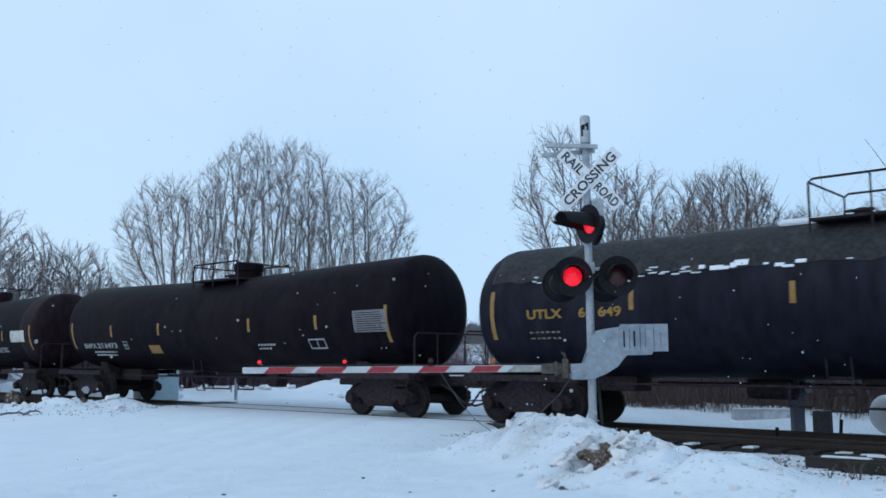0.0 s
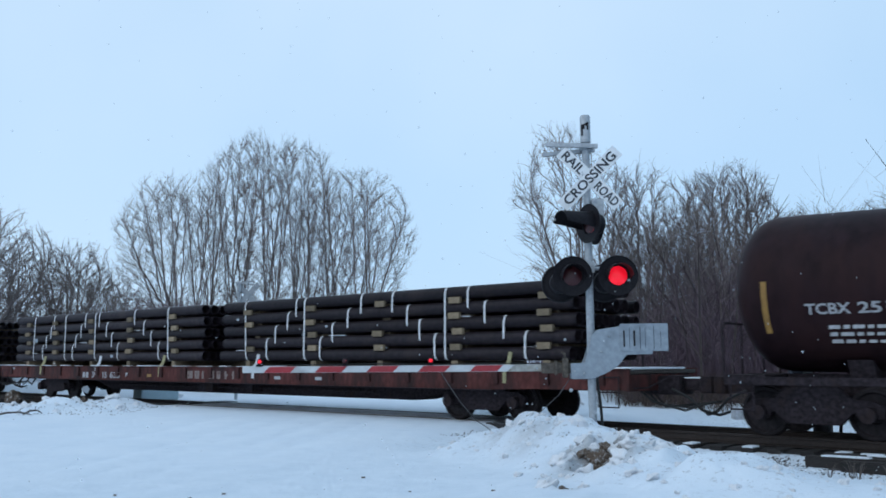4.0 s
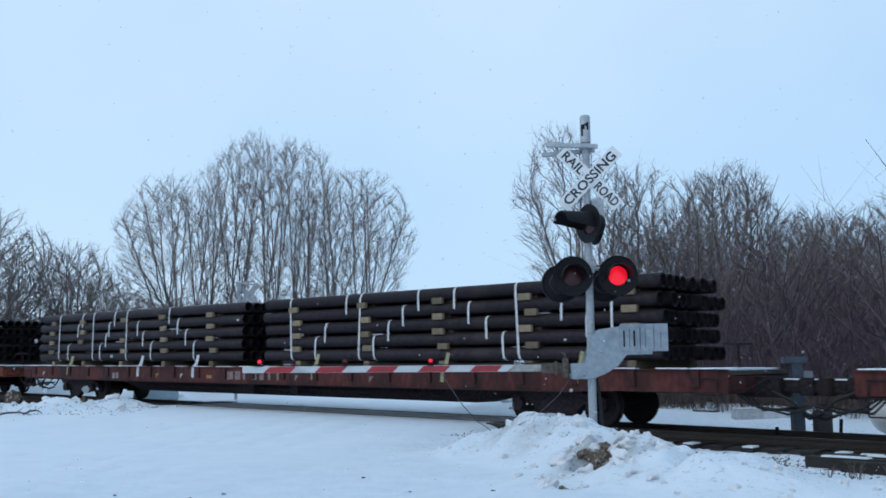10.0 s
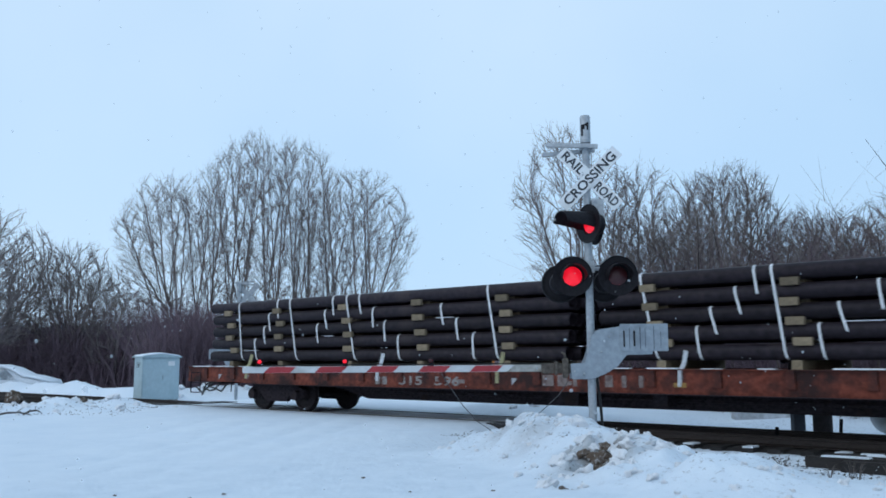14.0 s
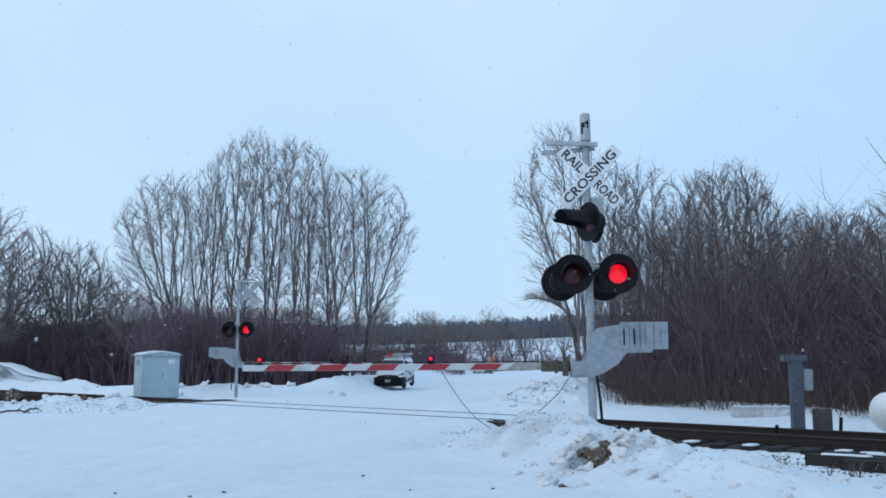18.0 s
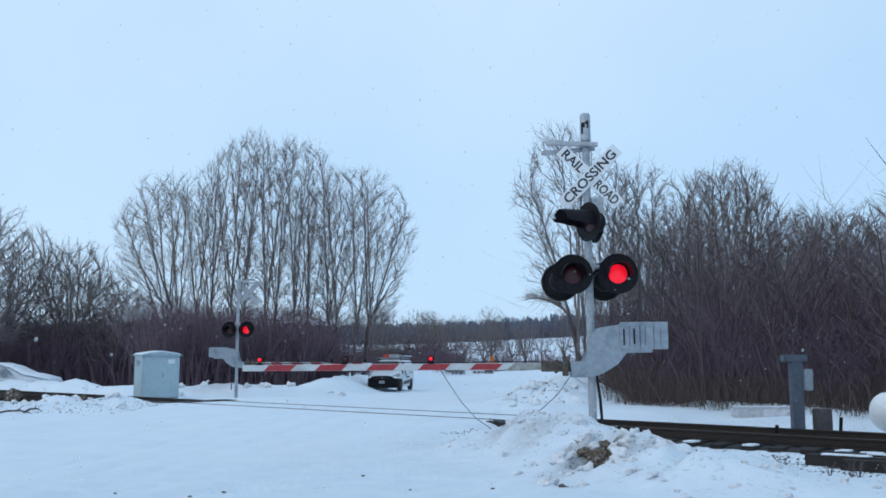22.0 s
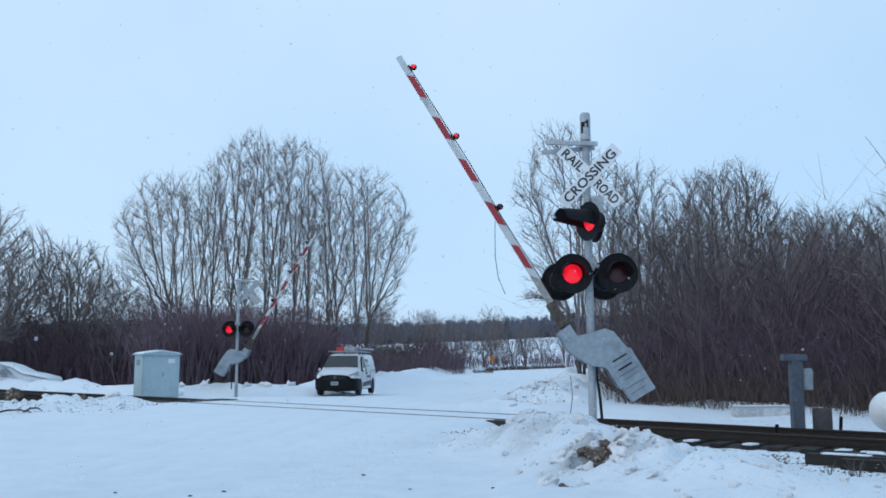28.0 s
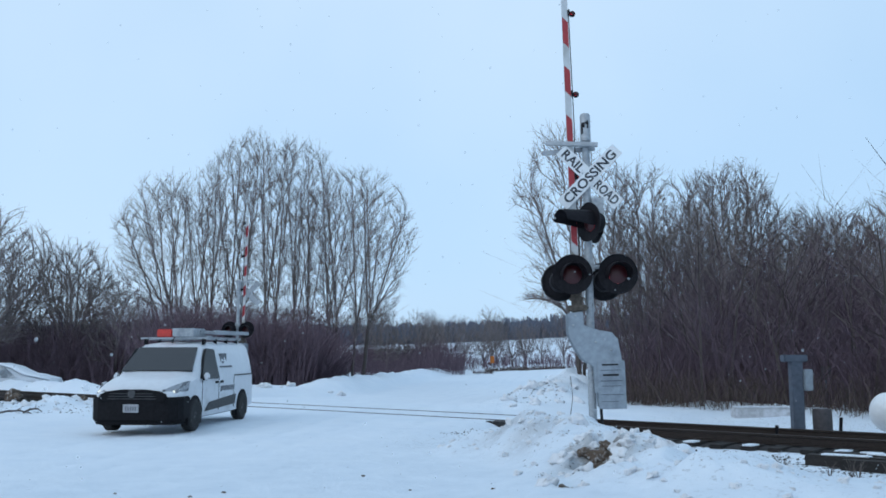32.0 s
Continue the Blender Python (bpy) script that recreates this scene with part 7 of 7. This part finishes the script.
van = thing("delivery_van", "white small cargo van with loaded roof rack and black bumper", "van")
body = part("body", loft(van_st), M_VANWHITE, van, smooth=True)
part("windscreen", quad_panel([(1.10, 0.77, 1.22), (1.10, -0.77, 1.22), (1.69, -0.65, 1.70), (1.69, 0.65, 1.70)], 0.03), M_GLASS, van, "dark windscreen")
for s in (-1, 1):
    w = [(1.24, s * 0.905, 1.05), (2.30, s * 0.905, 1.02), (2.27, s * 0.765, 1.66), (1.82, s * 0.755, 1.69), (1.60, s * 0.80, 1.48)]
    part("front_window", quad_panel(w if s < 0 else list(reversed(w)), 0.045), M_SIDEGLASS, van, "dark side window")
    hl = [(0.03, s * 0.58, 0.845), (0.16, s * 0.80, 0.785), (0.52, s * 0.92, 0.86), (0.70, s * 0.885, 1.00), (0.46, s * 0.84, 0.985)]
    part("headlamp", quad_panel(hl if s < 0 else list(reversed(hl)), 0.045), M_HEADLAMP, van, "swept-back clear headlamp")
    part("headlamp_bulb", Shape().lathe([(0.02, 0.03), (0.10, 0.035), (0.2, 0.02)], "x", 12, (0.10, s * 0.77, 0.83)), M_HEADGLOW, van, "faintly lit headlamp bulb")
    mir = part("mirror", Shape().box(1.30, 1.40, s * 0.93 if s > 0 else -1.06, 1.06 if s > 0 else -0.93, 1.03, 1.18), M_VANWHITE, van, "white door mirror", bevel=0.035)
    part("mirror_arm", Shape().box(1.36, 1.44, 0.85 * s if s > 0 else -0.96, 0.96 if s > 0 else -0.85, 1.02, 1.07), M_PLASTIC, mir)
    part("rocker_panel", Shape().prism([(1.45, 0.36), (3.40, 0.42), (3.48, 0.64), (1.75, 0.55)], s * 0.915 - 0.02, s * 0.915 + 0.012, "y"), M_ROCKER, van, bevel=0.01)
    for xx, z0, z1 in ((1.32, 0.35, 1.02), (2.33, 0.35, 1.70), (3.35, 0.35, 1.70)):
        part("door_seam", Shape().box(xx - 0.006, xx + 0.006, s * 0.912 - 0.01, s * 0.912 + 0.006, z0, min(z1, 1.04)), M_PLASTIC, van)
    for xx in (2.18, 2.5):
        part("door_handle", Shape().box(xx - 0.09, xx + 0.09, s * 0.925 - 0.02, s * 0.925 + 0.015, 0.93, 0.98), M_PLASTIC, van, bevel=0.01)
    part("sliding_rail", Shape().box(3.40, 4.70, s * 0.915 - 0.01, s * 0.915 + 0.008, 1.06, 1.085), M_ROCKER, van, "dark sliding-door rail")
    part("roof_bow", Shape().box(2.2, 4.5, s * 0.66 - 0.025, s * 0.66 + 0.025, 1.88, 1.95), M_GALV, van, "roof rack rail", bevel=0.01)
    for xx, ww, z0, z1 in ((2.62, 0.05, 1.36, 1.58), (2.69, 0.10, 1.36, 1.40), (2.80, 0.04, 1.38, 1.58), (2.86, 0.08, 1.50, 1.56), (2.96, 0.05, 1.36, 1.58), (2.74, 0.05, 1.46, 1.56)):
        y1 = s * (0.915 - 0.235 * (0.5 * (z0 + z1) - 1.02))
        part("side_lettering", Shape().box(xx, xx + ww, y1 - 0.03, y1 + 0.02, z0, z1), M_GREYTEXT, van, "worn grey lettering")
    for k in range(7):
        part("side_lettering", Shape().box(2.52 + 0.11 * k, 2.60 + 0.11 * k, s * 0.868 - 0.03, s * 0.868 + 0.016, 1.265, 1.30), M_GREYTEXT, van, "worn grey lettering")
    for k in range(8):
        part("side_lettering", Shape().box(2.45 + 0.12 * k, 2.53 + 0.12 * k, s * 0.915 - 0.01, s * 0.915 + 0.006, 0.74 + 0.02 * (k % 2), 0.86), M_GREYTEXT, van, "worn grey lettering")
half_plan = [(0.62, 0.935), (0.28, 0.93), (0.08, 0.875), (-0.02, 0.72), (-0.07, 0.45), (-0.09, 0.2)]
plan_outline = half_plan + [(x, -y) for x, y in reversed(half_plan)]
part("front_bumper", Shape().prism(plan_outline, 0.26, 0.735, "z"), M_PLASTIC, van, "black plastic bumper", bevel=0.03)
for s in (-1, 1):
    part("fog_lamp", Shape().lathe([(0.06, 0.02), (0.055, 0.05), (0.09, 0.06), (0.2, 0.06)], "x", 14, (-0.07, s * 0.60, 0.45)), M_ROCKER, van, "round fog lamp recess", smooth=True)
part("front_valance", Shape().prism([(x + 0.05, y * 0.96) for x, y in plan_outline], 0.19, 0.27, "z"), M_PLASTIC, van, bevel=0.02)
part("grille", Shape().prism([(-0.66, 0.64), (0.66, 0.64), (0.70, 0.72), (0.66, 0.79), (0.54, 0.85), (0.25, 0.885), (-0.25, 0.885), (-0.54, 0.85), (-0.66, 0.79), (-0.70, 0.72)], -0.085, 0.2, "x"), M_PLASTIC, van, "black grille", bevel=0.02)
for k in range(3):
    part("grille_bar", Shape().box(-0.097, -0.082, -0.5 + 0.03 * k, 0.5 - 0.03 * k, 0.70 + 0.05 * k, 0.712 + 0.05 * k), M_ROCKER, van)
part("badge", Shape().lathe([(-0.042, 0.02), (-0.04, 0.075), (-0.02, 0.08)], "x", 20, (-0.062, 0, 0.80)), M_ROCKER, van, "dark oval badge", smooth=True)
pl = part("number_plate", Shape().box(-0.115, -0.088, -0.16, 0.16, 0.44, 0.60), M_STENCIL, van, "number plate with dark bars", bevel=0.006)
for k in range(5):
    part("plate_bar", Shape().box(-0.118, -0.1152, -0.12 + 0.05 * k, -0.085 + 0.05 * k, 0.48, 0.56), M_GREYTEXT, pl)
part("wiper", Shape().tube([(1.10, 0.5, 1.24), (1.16, 0.1, 1.285), (1.12, -0.1, 1.262)], 0.012, 5).tube([(1.10, -0.1, 1.24), (1.16, -0.5, 1.285)], 0.012, 5), M_PLASTIC, van)
part("antenna", Shape().tube([(1.85, 0.0, 1.80), (2.02, 0.0, 1.98)], 0.008, 5), M_PLASTIC, van)
part("rear_lamp_bar", Shape().box(4.80, 4.84, -0.8, 0.8, 0.4, 0.5), M_PLASTIC, van, bevel=0.01)
# roof rack with its load
for k in range(4):
    part("rack_bar", Shape().box(1.98 + 0.72 * k, 2.04 + 0.72 * k, -0.78, 0.78, 1.90, 1.94), M_GALV, van, bevel=0.008)
    for s in (-1, 1):
        part("rack_foot", Shape().box(1.97 + 0.72 * k, 2.05 + 0.72 * k, s * 0.66 - 0.03, s * 0.66 + 0.03, 1.78, 1.91), M_PLASTIC, van)
lad = Shape()
for yy in (-0.78, -0.46):
    lad.box(2.35, 4.75, yy - 0.02, yy + 0.02, 2.02, 2.10)
for k in range(9):
    lad.tube([(2.45 + 0.28 * k, -0.78, 2.06), (2.45 + 0.28 * k, -0.46, 2.06)], 0.015, 6)
part("ladder", lad, M_GALV, van, "aluminium ladder")
lad = Shape()
for yy in (0.1, 0.45):
    lad.box(2.9, 4.6, yy - 0.02, yy + 0.02, 1.945, 2.01)
for k in range(8):
    lad.tube([(3.0 + 0.21 * k, 0.1, 1.98), (3.0 + 0.21 * k, 0.45, 1.98)], 0.015, 6)
part("ladder", lad, M_GALV, van, "aluminium ladder")
part("roof_box", Shape().box(1.95, 2.7, -0.44, 0.04, 1.95, 2.14), M_GALV, van, "pale box on the rack", bevel=0.015)
part("red_bin", Shape().box(1.96, 2.5, 0.06, 0.40, 1.95, 2.12), M_REDGEAR, van, "faded red bin", bevel=0.02)
TYRE = Shape().lathe([(-0.10, 0.20), (-0.108, 0.25), (-0.105, 0.30), (-0.085, 0.325), (0.085, 0.325), (0.105, 0.30), (0.108, 0.25), (0.10, 0.20)], "y", 32).mesh("tyre", M_TYRE, True)
rim = Shape().lathe([(-0.06, 0.205), (-0.095, 0.205), (-0.09, 0.185), (-0.05, 0.17), (-0.045, 0.07), (-0.07, 0.06), (-0.07, 0.02)], "y", 24)
for k in range(10):
    a = 2 * math.pi * k / 10
    rim.tube([(0.16 * math.cos(a), -0.055, 0.16 * math.sin(a)), (0.06 * math.cos(a), -0.065, 0.06 * math.sin(a))], 0.018, 5)
RIM = rim.mesh("rim", M_RIM, True)
VAN_WHEELS = []
for xx in (0.9, 3.96):
    for s in (-1, 1):
        part("wheel_arch", Shape().prism([(xx + 0.395 * math.cos(radians(q)), 0.335 + 0.395 * math.sin(radians(q))) for q in range(-30, 211, 12)], s * 0.88, s * 0.925, "y"), M_PLASTIC, van, "black wheel arch")
        wh = part("wheel", TYRE, M_TYRE, van, at=pose(xx, s * 0.838, 0.325, 0, 0, 0 if s < 0 else 180))
        part("rim", RIM, M_RIM, wh)
        VAN_WHEELS.append((wh, xx, s))
van.scale = (0.925, 0.925, 0.925)

# snow-covered car beyond the track
car_st = [(0.0, 0.35, 0.60, 0.70, 0.60, 0.64, 0.55), (0.12, 0.25, 0.66, 0.84, 0.80, 0.80, 0.66), (0.7, 0.22, 0.80, 0.98, 0.86, 0.87, 0.74), (1.15, 0.22, 0.86, 1.05, 0.87, 0.88, 0.74), (1.7, 0.22, 0.90, 1.33, 0.87, 0.88, 0.64), (2.1, 0.22, 0.90, 1.44, 0.87, 0.88, 0.60),
          (3.0, 0.22, 0.92, 1.45, 0.87, 0.88, 0.60), (3.6, 0.22, 0.92, 1.30, 0.87, 0.87, 0.64), (4.1, 0.26, 0.88, 1.05, 0.85, 0.85, 0.70), (4.5, 0.34, 0.78, 0.95, 0.74, 0.75, 0.62)]
pk = spot(-19.6, 46.4)
parked = thing("parked_car", "parked car buried under snow beyond the track", "car", pose(pk.x, pk.y, -0.66, 0, 0, HEAD + 180))
part("body", loft(car_st), material("snow_dusted_car_paint", (0.55, 0.59, 0.64), 0.5, 0.1, 0.05, 3, 0.0, (0.75, 0.77, 0.8), 0.3, 1.2), parked, smooth=True)
part("snow_cover", loft([(x + (0.02 if x > 2 else -0.02), zt - 0.06, zt - 0.02, zt + 0.07, wt * 1.02, wt * 1.02, wt * 0.9) for x, zb, zm, zt, wl, wm, wt in car_st]), M_SNOW, parked, "thick snow on hood and roof", smooth=True)
for s in (-1, 1):
    w = [(1.30, s * 0.88, 0.88), (3.6, s * 0.88, 0.90), (3.3, s * 0.66, 1.31), (1.95, s * 0.66, 1.35)]
    part("side_window", quad_panel(w if s < 0 else list(reversed(w)), 0.03), material("frosted_glass", (0.15, 0.18, 0.21), 0.5, 0, 0.2, 2, 0.1, (0.5, 0.53, 0.56), 0.4, 2.5), parked, "frosted side window")
    for xx in (0.85, 3.6):
        wh = part("wheel", TYRE, M_TYRE, parked, at=pose(xx, s * 0.78, 0.325, 0, 0, 0 if s < 0 else 180))
        part("rim", RIM, M_RIM, wh)

parked.scale = (1.2, 1.2, 1.2)

# orange marker far up the road
q = spot(5.0, 92)
om = thing("road_marker", "small orange road marker on a post", "marker", pose(q.x, q.y, floor_at(q.x, q.y)))
part("post", Shape().box(-0.04, 0.04, -0.04, 0.04, -0.2, 1.4), M_GALV, om)
part("panel", Shape().box(-0.25, 0.25, -0.05, -0.02, 0.7, 1.4), material("orange_panel", (0.5, 0.16, 0.03), 0.6, 0, 0.1, 4, 0.0), om, "orange panel", bevel=0.01)

# the van's way: seconds, metres right of and ahead of the viewpoint, of its nose
VAN_PATH = ((0, -3.30, 54.5), (14, -3.25, 53.5), (17, -3.15, 52.0), (19, -3.08, 51.0), (20, -3.08, 50.0), (21, -3.15, 49.4), (22, -3.25, 48.8), (23, -3.48, 47.8), (24, -3.58, 46.5), (25, -3.66, 44.5), (25.5, -3.70, 43.2), (26.5, -3.95, 40.7), (27.5, -4.12, 37.9), (28, -4.28, 36.2), (28.5, -4.42, 34.2), (29, -4.66, 32.0), (29.5, -4.72, 28.9), (30, -4.80, 26.0), (30.5, -5.02, 23.8), (31, -5.28, 21.6), (31.5, -5.50, 19.2), (32, -5.68, 16.8))


# ---------- the windscreen before the viewpoint, with its droplets ----------
def clear_material(name, color, clear, rough):
    m = bpy.data.materials.new(name)
    m.use_nodes = True
    n, l = m.node_tree.nodes, m.node_tree.links
    b = n["Principled BSDF"]
    b.inputs["Base Color"].default_value, b.inputs["Roughness"].default_value = (*color, 1), rough
    tr, mx = n.new("ShaderNodeBsdfTransparent"), n.new("ShaderNodeMixShader")
    mx.inputs["Fac"].default_value = clear
    l.new(b.outputs["BSDF"], mx.inputs[1])
    l.new(tr.outputs["BSDF"], mx.inputs[2])
    l.new(mx.outputs["Shader"], n["Material Output"].inputs["Surface"])
    return m


M_DROP = clear_material("clouded_water_drop", (0.62, 0.68, 0.74), 0.55, 0.4)
rng = random.Random(91)
drops = Shape()
seen_drops = [(-0.264, -0.093, 1.4), (-0.237, -0.092, 2.6), (-0.27, -0.06, 1.5), (-0.22, -0.07, 1.2), (0.085, -0.093, 1.3), (0.0, 0.0, 0.0)]
for k in range(300):
    if k < len(seen_drops):
        dx, dz, r = seen_drops[k]
    else:
        dx, dz, r = rng.uniform(-0.30, 0.30), rng.uniform(-0.16, 0.175), 0.45 + 0.55 * rng.random() ** 3
    if r == 0:
        continue
    r *= 0.001
    b0 = len(drops.v)
    drops.v += [(dx + r * math.cos(1.047 * i) * rng.uniform(0.8, 1.2), 0.6, dz + r * math.sin(1.047 * i) * rng.uniform(0.8, 1.2)) for i in range(6)] + [(dx, 0.6 - r * 0.5, dz)]
    drops.f += [(b0 + i, b0 + (i + 1) % 6, b0 + 6) for i in range(6)]
drop_ob = solid("windscreen_droplets", drops, M_DROP, "tiny melted snow droplets on the glass before the viewpoint", "droplets", Matrix.Translation(EYE) @ Matrix.Rotation(radians(HEAD), 4, "Z") @ Matrix.Rotation(radians(7.0), 4, "X"), smooth=True, kind="stuff")


# ---------- what moves ----------
HEADING = 124.0


def run_of_train(t):
    """Metres that the train has gone since the clip's start."""
    return 10.25 * t - 0.0175 * t * t


def motions():
    times = [0.5 * k for k in range(65)]
    for ob, x0, z in CARS:
        walk(ob, [(t, pose(x0 + run_of_train(t), 0, z)) for t in times])
    # wheels: less than a quarter turn from row to row
    spin = [k / 30 for k in range(17 * 30)] + [32.0]
    for ob, ax in AXLES:
        rows = []
        for t in spin:
            a = math.degrees(run_of_train(min(t, 17 - 1 / 30)) / WHEEL_R)
            rows.append((t, pose(ax, 0, WHEEL_R, 0, a % 360 if a % 360 <= 180 else a % 360 - 360, 0)))
        walk(ob, rows)
    # flashing lamps: each lens plate turns its lit or its dark face outwards
    for ob, m, key in MOVERS:
        rows = []
        lit = []
        t, k = 18.435 - 32 * 0.5949, -32
        while t < 30.35:
            lit.append((t + {11: 0.07, 6: 0.07, 1: 0.06, -26: -0.03}.get(k, 0.0), key == "T" or (key == "L") == (k % 2 == 0)))
            t, k = t + 0.5949, k + 1
        lit.append((30.35, False))
        now = 0.0 if lit[0][1] else 180.0
        rows.append((0.0, now))
        for t, on in lit:
            want = 0.0 if on else 180.0
            if want != now:
                if t > 0.02:
                    for j in range(4):
                        rows.append((t + (j - 1.5) / 30, now + (want - now) * j / 3))
                else:
                    rows = [(0.0, now)] + [(0.034 * (j + 1), now + (want - now) * (j + 1) / 3) for j in range(3)]
                now = want
        rows.append((32.0, now))
        walk(ob, [(t, m @ pose(0, 0, 0, 0, 0, a)) for t, a in rows])
    lift = ((0, 0), (24.1, 0), (24.5, 7.5), (25.0, 15.4), (25.5, 23.5), (26.5, 40), (27.5, 53), (28.0, 59.5), (28.5, 68.5), (29.0, 74.8), (29.5, 82.5), (30.0, 88.6), (30.4, 89), (32, 89))
    for s, bracket, pivot in GATES:
        walk(bracket, [(t, pivot @ pose(0, 0, 0, 0, a, 0)) for t, a in lift])

    base = GATES[0][2].translation
    rows_a, rows_b = [], []
    for t, a in lift:
        hang = base + (Matrix.Rotation(radians(a), 3, "Y") @ Vector((-2.41, -0.20, -0.39)))
        rows_a.append((t, pose(hang.x, hang.y, hang.z, 0, 34 * min(1, a / 50), 0)))
        rows_b.append((t, pose(base.x - 0.47, base.y - 0.2, base.z - 0.48, 0, -40 * min(1, a / 60), 0)))
    walk(CABLE_A, rows_a)
    walk(CABLE_B, rows_b)
    # the van: its nose leads along the path, the tail follows; the wheels roll
    n = len(VAN_PATH)
    places = [spot(l, d) for _, l, d in VAN_PATH]
    rows, gone, dist = [], 0.0, [0.0]
    for i in range(n):
        a, b2 = places[max(0, i - 1)], places[min(n - 1, i + 1)]
        h = math.degrees(math.atan2(b2.y - a.y, b2.x - a.x)) + 180
        p = places[i]
        tail = p - (b2 - a).normalized() * 3.9
        z0, z1 = floor_at(p.x, p.y), floor_at(tail.x, tail.y)
        rows.append((VAN_PATH[i][0], pose(p.x, p.y, z0 + 0.02, 0, -math.degrees(math.atan2(z1 - z0, 3.9)), 0.5 * h + 0.5 * HEADING if i > 5 else HEADING)))
        if i:
            dist.append(dist[-1] + (places[i] - places[i - 1]).length)
    walk(van, rows)
    times = sorted({round(VAN_PATH[i][0] + (VAN_PATH[i + 1][0] - VAN_PATH[i][0]) * k / m, 3) for i in range(n - 1) for m in [max(1, int((dist[i + 1] - dist[i]) / 0.35) + 1)] for k in range(m + 1)})
    for ob, xx, s in VAN_WHEELS:
        base = pose(xx, s * 0.838, 0.325, 0, 0, 0 if s < 0 else 180)
        wr = []
        for t in times:
            g = float(np.interp(t, [r[0] for r in VAN_PATH], dist))
            a = math.degrees(g / 0.325) % 360
            wr.append((t, base @ pose(0, 0, 0, 0, (-1 if s < 0 else 1) * (a if a <= 180 else a - 360), 0)))
        walk(ob, wr)


motions()
